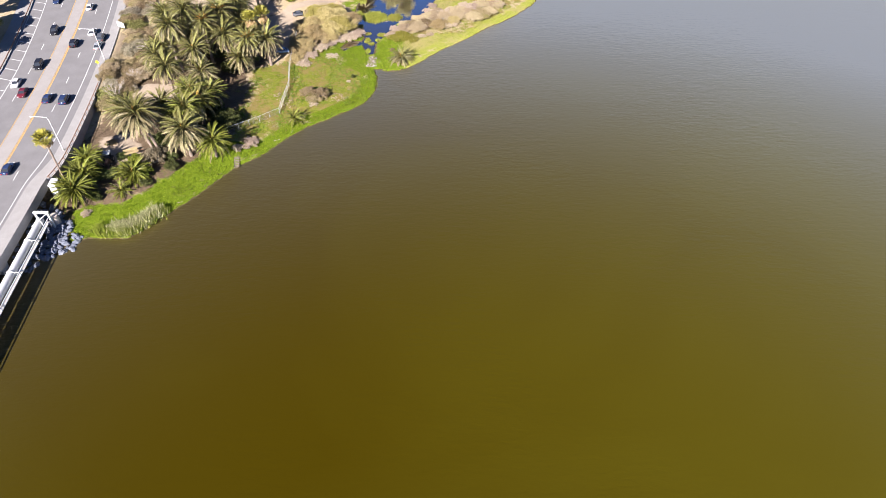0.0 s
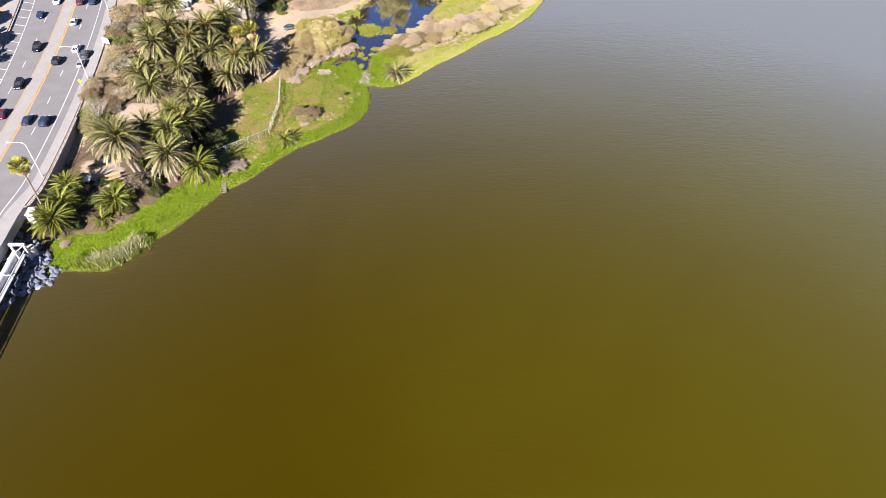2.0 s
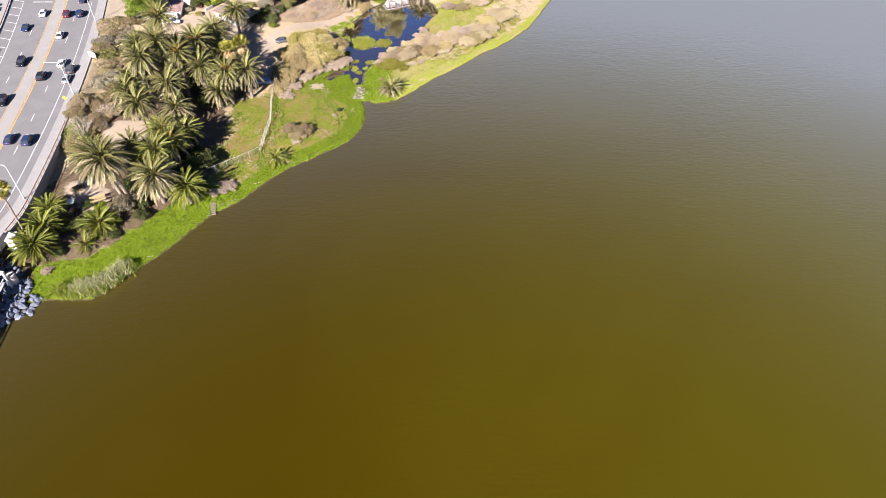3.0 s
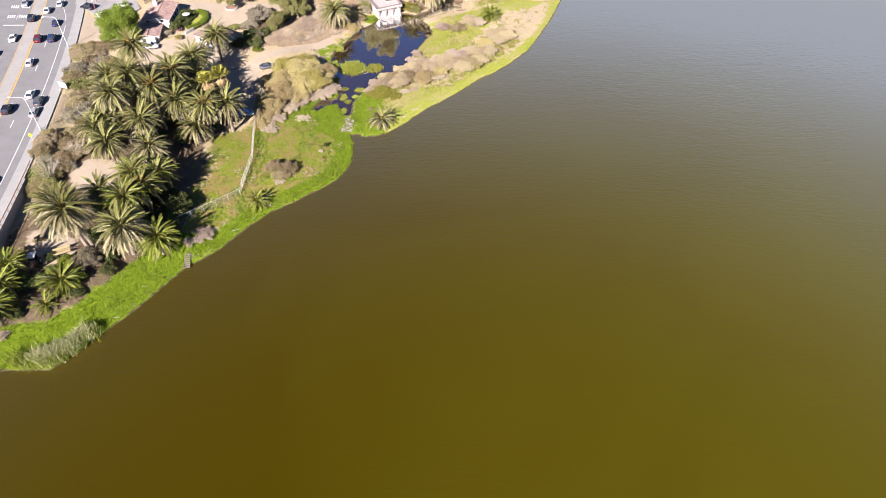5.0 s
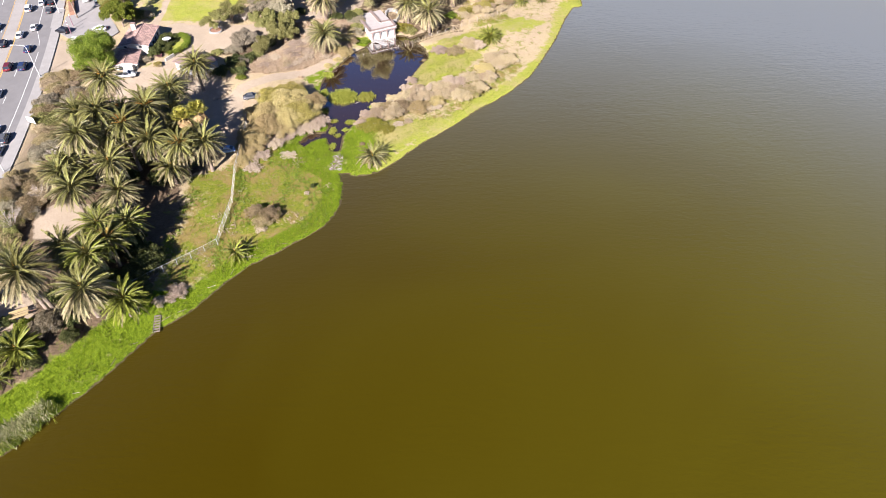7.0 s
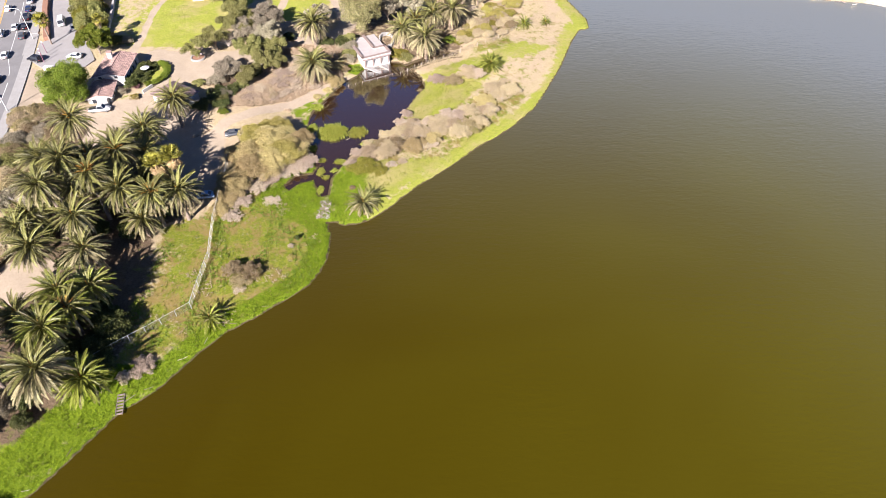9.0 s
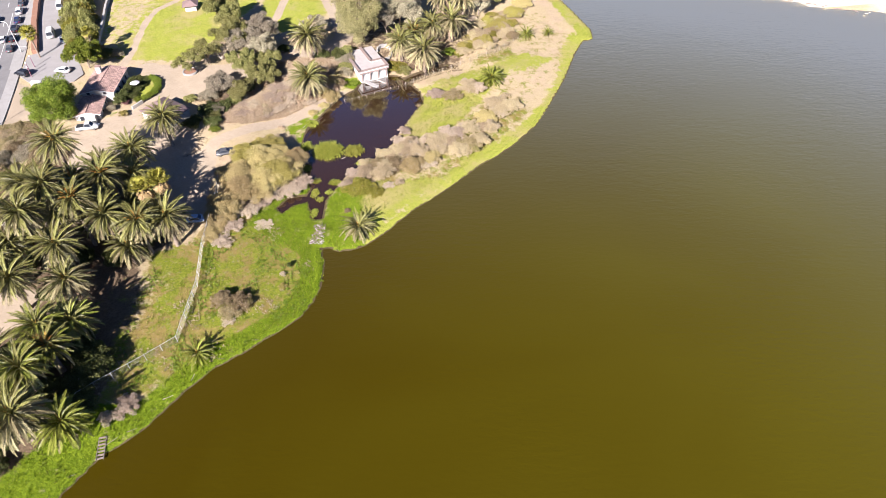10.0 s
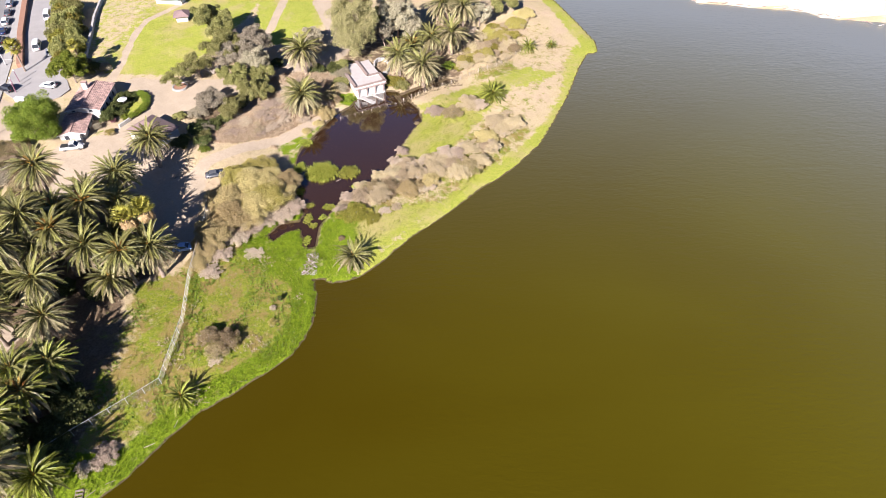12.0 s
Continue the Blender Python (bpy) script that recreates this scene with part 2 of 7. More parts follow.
def tile_material():
    m = surface("terracotta_tile", (0.36, 0.23, 0.195), (0.45, 0.305, 0.265), 1.1, 0.8, 8, 0.3, 0.02)
    nt, b = m.node_tree, m.node_tree.nodes["Principled BSDF"]
    v = nt.nodes.new("ShaderNodeTexVoronoi")
    v.inputs["Scale"].default_value = 2.2
    nt.links.new(nt.nodes.new("ShaderNodeTexCoord").outputs["Object"], v.inputs["Vector"])
    hsv = nt.nodes.new("ShaderNodeHueSaturation")
    sep = nt.nodes.new("ShaderNodeSeparateColor")
    nt.links.new(v.outputs["Color"], sep.inputs[0])
    nt.links.new(span(nt, sep.outputs[0], 0, 1, 0.6, 1.35), hsv.inputs["Value"])
    nt.links.new(b.inputs["Base Color"].links[0].from_socket, hsv.inputs["Color"])
    nt.links.new(hsv.outputs[0], b.inputs["Base Color"])
    return m


M["tile"] = tile_material()
M["shingle"] = surface("brown_shingle", (0.19, 0.13, 0.125), (0.26, 0.18, 0.17), 1.5, 0.85, 8, 0.35, 0.02, stain=(0.15, 0.105, 0.10))
M["coping"] = surface("brown_coping", (0.25, 0.185, 0.16), (0.33, 0.25, 0.225), 1.5, 0.85, 8, 0.3, 0.01, stain=(0.20, 0.15, 0.135))
M["terrace"] = surface("pale_terrace_paving", (0.40, 0.36, 0.345), (0.48, 0.435, 0.42), 0.8, 0.85, 10, 0.2, 0.01, stain=(0.36, 0.32, 0.30))
M["wood"] = surface("grey_weathered_wood", (0.30, 0.26, 0.215), (0.42, 0.37, 0.31), 2.0, 0.85, 9, 0.4, 0.01)
M["drift"] = surface("bleached_driftwood", (0.42, 0.36, 0.31), (0.56, 0.50, 0.44), 2.0, 0.85, 9, 0.4, 0.01)
M["bark"] = surface("palm_trunk_bark", (0.20, 0.15, 0.115), (0.32, 0.255, 0.205), 2.2, 0.9, 5, 0.7, 0.05)
M["twig"] = surface("grey_twigs", (0.36, 0.31, 0.28), (0.48, 0.43, 0.40), 2.0, 0.85, 6, 0.4, 0.02)
M["rock"] = surface("riprap_rock", (0.10, 0.115, 0.16), (0.23, 0.245, 0.285), 0.7, 0.85, 8, 0.5, 0.05, stain=(0.12, 0.12, 0.13))
M["white_paint"] = surface("white_paint", (0.60, 0.60, 0.59), (0.70, 0.70, 0.69), 0.6, 0.55, 12, 0.1, 0.005, stain=(0.48, 0.455, 0.42))
M["galvanised"] = surface("galvanised_steel", (0.52, 0.53, 0.53), (0.62, 0.63, 0.63), 2.0, 0.5, 8, 0.1, 0.003, metal=0.35)
M["rust"] = surface("rusty_rail", (0.27, 0.14, 0.09), (0.36, 0.20, 0.13), 2.0, 0.8, 8, 0.3, 0.01)
M["window"] = plain("dark_window_glass", (0.03, 0.035, 0.045), 0.08, 0.0, 0.6)
M["rubber"] = plain("black_rubber", (0.02, 0.02, 0.02), 0.8)
M["rim"] = plain("alloy_rim", (0.5, 0.5, 0.51), 0.35, 0.8)
M["lamp_red"] = plain("red_lens", (0.35, 0.02, 0.015), 0.25)
M["lamp_clear"] = plain("clear_lens", (0.7, 0.7, 0.68), 0.15)
M["yellow_sign"] = plain("yellow_sign_paint", (0.80, 0.66, 0.02), 0.45)
M["digger_yellow"] = plain("faded_yellow_timber", (0.37, 0.285, 0.15), 0.5)
M["plum"] = plain("plum_cloth", (0.25, 0.12, 0.16), 0.85)
M["teal"] = plain("teal_roof", (0.45, 0.62, 0.60), 0.6)
M["snag"] = surface("brown_driftwood", (0.19, 0.145, 0.12), (0.30, 0.24, 0.205), 2.0, 0.85, 9, 0.4, 0.01)
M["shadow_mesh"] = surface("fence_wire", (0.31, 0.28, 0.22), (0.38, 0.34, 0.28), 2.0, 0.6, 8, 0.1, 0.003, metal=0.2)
# foliage
M["frond"] = foliage("palm_frond_green", (0.085, 0.085, 0.020), (0.18, 0.172, 0.050), (0.31, 0.285, 0.115), 0.38, 0.12, whole=0.3)
# darker copy of the frond tones: crown shade put into the colour
M["frond_layer"] = foliage("palm_frond_shaded", (0.05, 0.050, 0.016), (0.11, 0.105, 0.040), (0.26, 0.235, 0.12), 0.45, 0.08, whole=0.25)
M["frond_lush"] = foliage("palm_frond_fresh", (0.06, 0.075, 0.010), (0.15, 0.165, 0.024), (0.33, 0.325, 0.07), 0.40, 0.12, whole=0.45)
M["frond_old"] = foliage("palm_frond_fading", (0.15, 0.13, 0.06), (0.265, 0.228, 0.12), (0.39, 0.33, 0.20), 0.5, 0.1, whole=0.3)
M["frond_dry"] = foliage("palm_frond_dry", (0.26, 0.19, 0.12), (0.35, 0.265, 0.18), (0.45, 0.36, 0.26), 0.7, 0.1)
M["fan_old"] = foliage("fan_leaf_golden_dry", (0.20, 0.13, 0.055), (0.31, 0.21, 0.095), (0.42, 0.31, 0.165), 0.65, 0.15)
M["frond_heart"] = foliage("palm_heart", (0.32, 0.16, 0.03), (0.48, 0.25, 0.05), (0.56, 0.35, 0.10), 0.6, 0.1)
M["fan"] = foliage("fan_leaf", (0.08, 0.09, 0.012), (0.22, 0.205, 0.03), (0.42, 0.35, 0.085), 0.4, 0.12, whole=0.6)
M["willow"] = foliage("khaki_willow_leaf", (0.34, 0.27, 0.115), (0.445, 0.36, 0.165), (0.55, 0.455, 0.235), 0.6, 0.25, dry=(0.38, 0.31, 0.19), dry_share=0.02)
M["willow_yellow"] = foliage("yellowing_willow_leaf", (0.26, 0.22, 0.06), (0.34, 0.295, 0.08), (0.42, 0.365, 0.115), 0.6, 0.2, dry=(0.38, 0.31, 0.18), dry_share=0.05)
M["mauve"] = foliage("bare_mauve_twigs", (0.34, 0.265, 0.195), (0.43, 0.345, 0.255), (0.52, 0.425, 0.33), 0.8, 0.15)
M["scrub"] = foliage("dry_scrub_leaf", (0.20, 0.155, 0.08), (0.30, 0.235, 0.125), (0.42, 0.335, 0.195), 0.8, 0.2, dry=(0.24, 0.215, 0.075), dry_share=0.06)
M["tan_scrub"] = foliage("tan_coyote_brush", (0.33, 0.26, 0.155), (0.41, 0.33, 0.20), (0.49, 0.405, 0.265), 0.7, 0.15, dry=(0.40, 0.33, 0.25), dry_share=0.04)
M["scrub_grey"] = foliage("grey_olive_leaf", (0.15, 0.125, 0.075), (0.23, 0.195, 0.12), (0.32, 0.275, 0.18), 0.7, 0.1)
M["green_leaf"] = foliage("broad_green_leaf", (0.075, 0.115, 0.010), (0.16, 0.21, 0.022), (0.27, 0.31, 0.045), 0.45, 0.25)
M["olive_leaf"] = foliage("olive_green_leaf", (0.125, 0.13, 0.035), (0.235, 0.23, 0.075), (0.36, 0.335, 0.135), 0.5, 0.25)
M["grey_leaf"] = foliage("grey_tree_leaf", (0.22, 0.19, 0.125), (0.33, 0.29, 0.20), (0.45, 0.395, 0.295), 0.6, 0.25)
M["gum_leaf"] = foliage("eucalyptus_leaf", (0.155, 0.138, 0.056), (0.26, 0.23, 0.103), (0.39, 0.34, 0.18), 0.5, 0.2)
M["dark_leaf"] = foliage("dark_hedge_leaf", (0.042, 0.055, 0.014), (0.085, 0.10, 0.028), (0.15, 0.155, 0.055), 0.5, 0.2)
M["rust_leaf"] = foliage("rusty_sedge", (0.11, 0.115, 0.012), (0.185, 0.175, 0.026), (0.28, 0.21, 0.055), 0.6, 0.2)
M["reed"] = foliage("green_reed", (0.13, 0.20, 0.02), (0.22, 0.30, 0.035), (0.36, 0.40, 0.09), 0.5, 0.25)
M["reed_pale"] = foliage("pale_reed", (0.25, 0.26, 0.10), (0.36, 0.345, 0.18), (0.49, 0.45, 0.30), 0.6, 0.25)
M["straw"] = foliage("straw_blade", (0.38, 0.30, 0.19), (0.46, 0.37, 0.24), (0.54, 0.44, 0.30), 0.7, 0.2)
M["slope_straw"] = foliage("slope_grass_blade", (0.42, 0.32, 0.21), (0.52, 0.405, 0.28), (0.60, 0.485, 0.355), 0.7, 0.25)
M["weed_dark"] = foliage("meadow_weed", (0.10, 0.15, 0.012), (0.15, 0.20, 0.02), (0.21, 0.25, 0.035), 0.6, 0.2)
M["grass"] = foliage("grass_blade", (0.102, 0.166, 0.006), (0.17, 0.242, 0.009), (0.28, 0.335, 0.023), 0.5, 0.3)
M["grass_mixed"] = foliage("meadow_blade", (0.13, 0.17, 0.014), (0.205, 0.225, 0.032), (0.34, 0.285, 0.10), 0.6, 0.3)
M["weed"] = foliage("floating_weed", (0.15, 0.175, 0.02), (0.25, 0.265, 0.035), (0.36, 0.35, 0.08), 0.5, 0.2)
M["purple_leaf"] = foliage("purple_shrub_leaf", (0.14, 0.06, 0.06), (0.22, 0.10, 0.10), (0.30, 0.15, 0.14), 0.6, 0.2)
CAR_PAINT = {
    "white": plain("white_car_paint", (0.62, 0.62, 0.62), 0.25),
    "black": plain("black_car_paint", (0.018, 0.018, 0.022), 0.18),
    "silver": plain("silver_car_paint", (0.46, 0.47, 0.48), 0.28, 0.4),
    "dark blue": plain("dark_blue_car_paint", (0.025, 0.04, 0.10), 0.2),
    "light blue": plain("light_blue_car_paint", (0.33, 0.47, 0.66), 0.22),
    "dark red": plain("dark_red_car_paint", (0.13, 0.02, 0.03), 0.2),
    "grey": plain("grey_car_paint", (0.13, 0.135, 0.145), 0.22, 0.3),
}

# ---- plan: shore, pond, road ----
SHORE = [(-125, 103), (-98, 104), (-93, 107), (-86.4, 110.3), (-85.1, 113.8), (-81.1, 115.4), (-72.8, 115.3), (-68.3, 121.3),
         (-62.6, 128.8), (-55, 141.5), (-50.2, 145.4), (-44.1, 154.4), (-40.4, 158.7), (-35.7, 162.1), (-30.9, 166.2),
         (-26.4, 170.5), (-24.4, 174.5), (-23.4, 179.3), (-23.9, 185.2), (-25.5, 189.9), (-22, 190.2), (-20, 188.7),
         (-16, 189.7), (-12.1, 192.9), (-5.3, 201.3), (2.2, 208.5), (11.6, 218.3), (18.8, 224.6), (26.7, 234.8),
         (31.5, 244.8), (36.9, 257.1), (42.3, 272.3), (46.1, 280.5), (49.1, 281.4), (49.4, 287.5), (46.2, 298.9), (41.6, 313.6)]
FAR_SHORE = [(34, 334), (50, 352), (70, 335), (86.5, 313.5), (100.5, 309.7), (117.7, 305.5), (129.7, 298.9), (142.5, 292.4),
             (220, 268), (330, 225), (340, -160), (-300, -160), (-300, 100)]
LAGOON = SHORE + FAR_SHORE
POND = [(-26.3, 249.6), (-22.6, 253.0), (-20.8, 257.2), (-13.6, 260.9), (-10.2, 260.6), (-7.6, 256.9), (-4, 251.5), (-3.1, 246), (-5.3, 242.2), (-8.6, 233.6),
        (-10.5, 227.8), (-14.2, 221.2), (-20.5, 216.1), (-22.6, 211.2), (-25.0, 205.5), (-25.0, 198.6), (-27.2, 198.6),
        (-29, 204.6), (-32.4, 203.6), (-34.6, 200.8), (-36.0, 202.4), (-33.6, 206.4), (-29.4, 207.0), (-28.9, 209.4), (-31.1, 215.4), (-33.5, 221.8), (-33.8, 228.5), (-33.3, 234.4), (-30.5, 240.5)]
CREEK = [(-11, 255), (-6, 258.8), (-1, 262.3), (4, 264.8)]
ROAD_Z = 4.5


def road_x(y):
    """The yellow line's x along the road."""
    y = np.asarray(y, float)
    c = np.clip(y, 110, 300) - 133.6
    x = -108.6 - 0.11 * c - 0.00075 * c * c
    return x + np.where(y > 300, (y - 300) * -0.36, 0) + np.where(y < 110, (110 - y) * 0.075, 0)


def gap_to_line(px, py, line, closed=False):
    """Distance of points to a polyline."""
    pts = list(line) + ([line[0]] if closed else [])
    best = np.full(px.shape, 1e9)
    for (ax, ay), (bx, by) in zip(pts, pts[1:]):
        ux, uy = bx - ax, by - ay
        k = np.clip(((px - ax) * ux + (py - ay) * uy) / (ux * ux + uy * uy), 0, 1)
        best = np.minimum(best, np.hypot(px - ax - k * ux, py - ay - k * uy))
    return best


def is_inside(px, py, line):
    inside = np.zeros(px.shape, bool)
    for (ax, ay), (bx, by) in zip(line, list(line[1:]) + [line[0]]):
        cross = (ay > py) != (by > py)
        inside ^= cross & (px < (bx - ax) * (py - ay) / (by - ay if by != ay else 1e-9) + ax)
    return inside


def ease(v, a, b):
    k = np.clip((v - a) / (b - a), 0, 1)
    return k * k * (3 - 2 * k)


def lagoon_gap(px, py):
    """Distance inland of the water's edge; negative in the lagoon."""
    d = gap_to_line(px, py, LAGOON, True)
    return np.where(is_inside(px, py, LAGOON), -d, d) + np.where((px < 60) & (py > 108), 0.75, 0.0)


HEIGHTS = [(-48, 164, 1.1), (-50, 192, 0.9), (-52, 200, 1.4), (-75, 180, 2.2), (-85, 140, 2.0), (-88, 248, 3.8), (-66, 236, 3.4),
           (-110, 265, 4.4), (-95, 290, 4.4), (-20, 270, 3.4), (-8, 272, 2.4), (5, 275, 2.0), (0, 215, 0.9), (20, 240, 0.8), (40, 285, 0.6), (28, 280, 0.9), (-62, 215, 1.8),
           (-38, 238, 1.3), (-50, 246, 2.8), (-45, 262, 3.8), (-60, 256, 3.8), (-50, 300, 4.6), (-20, 310, 4.2), (-30, 185, 0.7),
           (-66, 150, 1.6), (-90, 118, 0.9), (-88, 128, 1.6), (-90, 175, 2.6), (-100, 240, 4.2), (20, 320, 2.5), (-160, 200, 4.5), (-160, 300, 4.5), (160, 340, 2.2), (240, 330, 2.5)]


def outer_left(y):
    return -11.2 - 0.045 * np.clip(y - 180, 0, 90)


def kerb_right(y):
    return 11.4 - 2.6 * ease(140 - y, 0, 14)


def edge_right(y):
    return 9.3 - 1.4 * ease(140 - y, 0, 14)


def walk_right(y):
    return 14.3 - 1.6 * ease(138 - y, 0, 12)


def ground_height(px, py):
    px, py = np.asarray(px, float), np.asarray(py, float)
    weight, total = np.zeros(px.shape), np.zeros(px.shape)
    for x, y, h in HEIGHTS:
        w = 1.0 / ((px - x) ** 2 + (py - y) ** 2 + 12.0) ** 1.6
        weight, total = weight + w, total + w * h
    base = total / weight
    dl = lagoon_gap(px, py)
    wet_l, wet_p = dl < 0, is_inside(px, py, POND)
    dl, dp = np.abs(dl), gap_to_line(px, py, POND, True)
    creek = gap_to_line(px, py, CREEK)
    d = np.minimum(np.minimum(dl, dp), np.maximum(creek - 1.6, 0) + 0.3)
    land = 0.32 * ease(d, 0, 0.7) + (np.maximum(base, 0.35) - 0.32) * ease(d, 0.3, 15)
    off = px - road_x(py)
    rim = walk_right(py) + 0.2 - 1.6 * ease(172 - py, 0, 8)
    fill = 1 - ease(off, rim, rim + 0.7 + 3.8 * ease(py, 163, 172))
    land = land + (4.38 - land) * np.where(off > -200, fill, 1) * ease(py, 103.5, 107)
    deep = -1.6 * ease(dl, 0, 5)
    h = np.where(wet_l, deep, land)
    h = np.where(wet_p, -0.9 * ease(dp, 0, 2.5), h)
    h = np.where((creek < 1.6) & ~wet_p & ~wet_l, -0.25 * ease(1.6 - creek, 0, 1.2), h)
    return h


def height_at(x, y):
    return float(ground_height(np.array([x]), np.array([y]))[0])


def zone_values(px, py):
    """How strongly each kind of ground cover holds at each point, 0 to 1."""
    dl, dp = lagoon_gap(px, py), gap_to_line(px, py, POND, True)
    wet = dl < 0
    dl = np.abs(dl)
    off = px - road_x(py)
    def near(line, width, soft=1.0, closed=False):
        return 1 - ease(gap_to_line(px, py, line, closed), width, width + soft)
    def area(line, soft=1.5):
        d = gap_to_line(px, py, line, True)
        return np.where(is_inside(px, py, line), ease(d, -soft, soft), 1 - ease(d, -soft, soft))
    bank_w = np.where(py < 196, np.where(py < 150, 10.0, 4.6), 3.0 + 1.2 * np.sin(px * 0.13))
    bank_w = bank_w + 2.6 * ease(px + 0.5 * (py - 270), 26, 44) * (py > 230)
    west = (px < 52) & (py > 108)
    fringe = np.where(west & (px > -22) & (py > 188), 1 - ease(dl, bank_w - 1.8, bank_w + 2.6), 0)
    lush = np.where(west & ~((px > -15) & (py > 188)), 1 - ease(dl, bank_w - 1.5, bank_w + 1.5), 0)
    lush = lush * ease(px + 0.6 * (py - 118), -89.5, -87)
    lush = np.maximum(lush, area([(-36, 192), (-24.5, 184), (-25.5, 205), (-30, 211), (-38, 206), (-42, 197)], 2.5))
    lush = np.maximum(lush, 0.95 * area([(-25.2, 191.5), (-16, 192), (-16.5, 213), (-21.5, 213.5), (-25, 204)], 1.5))
    lush = np.maximum(lush, 0.8 * area([(-33, 226), (-36, 228), (-36, 236), (-30, 245), (-28.5, 243), (-33, 235)], 1.2))
    lush = np.maximum(lush, 0.85 * area([(-31, 236), (-38, 231), (-40, 236), (-33, 241)], 1.5))
    lush = np.maximum(lush, 0.9 * area([(-26, 254), (-21, 253), (-19, 257), (-22, 260), (-26, 259)], 1.0))
    meadow = area([(-57, 150), (-44, 156), (-24, 172), (-26, 190), (-44, 206), (-50, 193), (-60, 187), (-60, 172), (-59, 160)], 3)
    meadow = meadow * (1 - 0.32 * area([(-64, 165), (-55, 166), (-52, 176), (-56, 184), (-62, 186)], 4))
    meadow = np.maximum(meadow, 0.8 * area([(-10, 226), (2, 226), (14, 246), (4, 256), (-3, 250)], 2.5))
    meadow = np.maximum(meadow, 0.62 * area([(10, 262), (26, 268), (24, 276), (12, 270)], 2.5))
    meadow = np.maximum(meadow, 0.56 * area([(-18, 194), (8, 214), (28, 240), (20, 252), (-4, 222), (-20, 206)], 3))
    meadow = np.maximum(meadow, 0.30 * area([(14, 240), (28, 248), (38, 262), (44, 284), (34, 300), (18, 290), (24, 272), (14, 258)], 3))
    lawn = 0.9 * area([(-113, 320), (-105, 277), (-95, 267), (-74, 266), (-66, 282), (-60, 300), (-56, 330), (-100, 335)], 2)
    lawn = np.maximum(lawn, 0.9 * area([(-55, 281), (-44, 283), (-34.5, 295), (-40, 314), (-50, 330), (-60, 322)], 2))
    lawn = np.maximum(lawn, 0.9 * area([(-84, 246), (-77, 244), (-77, 256), (-83, 258)], 1.0))
    lawn = np.maximum(lawn, 0.85 * area([(-10, 226), (2, 226), (14, 246), (4, 256), (-3, 250)], 2.5))
    lawn = np.maximum(lawn, 0.8 * area([(-24, 197), (-16, 191), (-3, 204), (4, 213), (-10, 211), (-22, 206)], 2.0))
    lawn = np.maximum(lawn, 0.75 * area([(-6, 252), (4, 246), (16, 248), (22, 259), (30, 262), (37, 269), (27, 272), (16, 264), (4, 259.5)], 2.5))
    lawn = np.maximum(lawn, 0.85 * fringe)
    dirt = near([(-90, 230.5), (-79, 235), (-76, 246), (-71, 255), (-62, 254), (-56, 259)], 3.6, 1.2)
    dirt = np.maximum(dirt, area([(-88, 228.5), (-76, 232), (-70, 246), (-60, 250), (-52, 258), (-56, 264), (-72, 263), (-84, 265), (-77, 252), (-77, 242), (-82, 236)], 1.5))
    dirt = np.maximum(dirt, area([(-90, 213), (-76, 211), (-66, 217), (-60, 224), (-62, 233), (-76, 233), (-90, 231)], 1.5))
    dirt = np.maximum(dirt, near([(-84, 262), (-74, 258), (-64, 255)], 2.8))
    dirt = np.maximum(dirt, near([(-56, 259), (-50, 264), (-43.5, 268.4), (-37, 270.5), (-31.7, 272.5), (-28.5, 277.8), (-27.8, 283), (-30.6, 292.4), (-37.5, 311)], 2.5))
    dirt = np.maximum(dirt, near([(-53, 203), (-60, 214), (-55, 227), (-48, 232.5), (-39, 237.5), (-31, 246), (-26, 251)], 1.3))
    dirt = np.maximum(dirt, area([(-69, 218), (-60, 222), (-54, 224), (-52, 200), (-57, 197), (-64, 207)], 1.5))
    dirt = np.maximum(dirt, near([(-91.6, 263.6), (-91.6, 273.2), (-93.3, 290.8), (-92.5, 300), (-84, 313)], 0.7, 0.8))
    dirt = np.maximum(dirt, near([(-55.8, 278), (-51, 291.5), (-50.2, 307.4), (-50.3, 318)], 0.9, 0.9))
    dirt = np.maximum(dirt, area([(-91, 172), (-88.6, 176), (-80.5, 176.5), (-77.5, 173), (-79, 166), (-84, 163), (-88, 165)], 1.5))
    dirt = np.maximum(dirt, 0.8 * area([(-92, 150), (-85.5, 153), (-78.5, 145.5), (-79.5, 141), (-83, 139), (-90, 143)], 2))
    dirt = np.maximum(dirt, area([(-120, 256), (-106, 246), (-104, 232), (-114, 232)], 1.5))
    dirt = np.maximum(dirt, area([(-138, 320), (-117, 272), (-121, 271), (-143, 320)], 1.0))
    sand = np.where((px > 58) & (py > 215), 1.0, 0.0) * np.where(wet, 0, 1)
    sand = np.maximum(sand, 0.85 * ((off < -15) & (py > 200) & (py < 270)) * 0.4)
    mud = np.where(wet, 1.0, 0.8 * (1 - ease(dl, 0.0, 0.35))) * np.where(px > 58, 0, 1)
    mud = np.maximum(mud, 1 - ease(dp, 0.2, 0.9))
    mud = np.maximum(mud, 1 - ease(gap_to_line(px, py, CREEK), 1.8, 3.0))
    mud = np.maximum(mud, is_inside(px, py, POND) * 1.0)
    mud = np.maximum(mud, area([(-97, 103), (-88, 105), (-84.5, 112), (-87, 121), (-92, 126), (-97, 126)], 1.0))
    # litter outline widened over ground that the palms and trees shade
    litter_shade = area([(-96, 122), (-80, 122), (-60, 143), (-57, 152), (-58, 172), (-62, 186), (-56, 192), (-60, 222), (-84, 232), (-98, 215), (-94, 170)], 3)
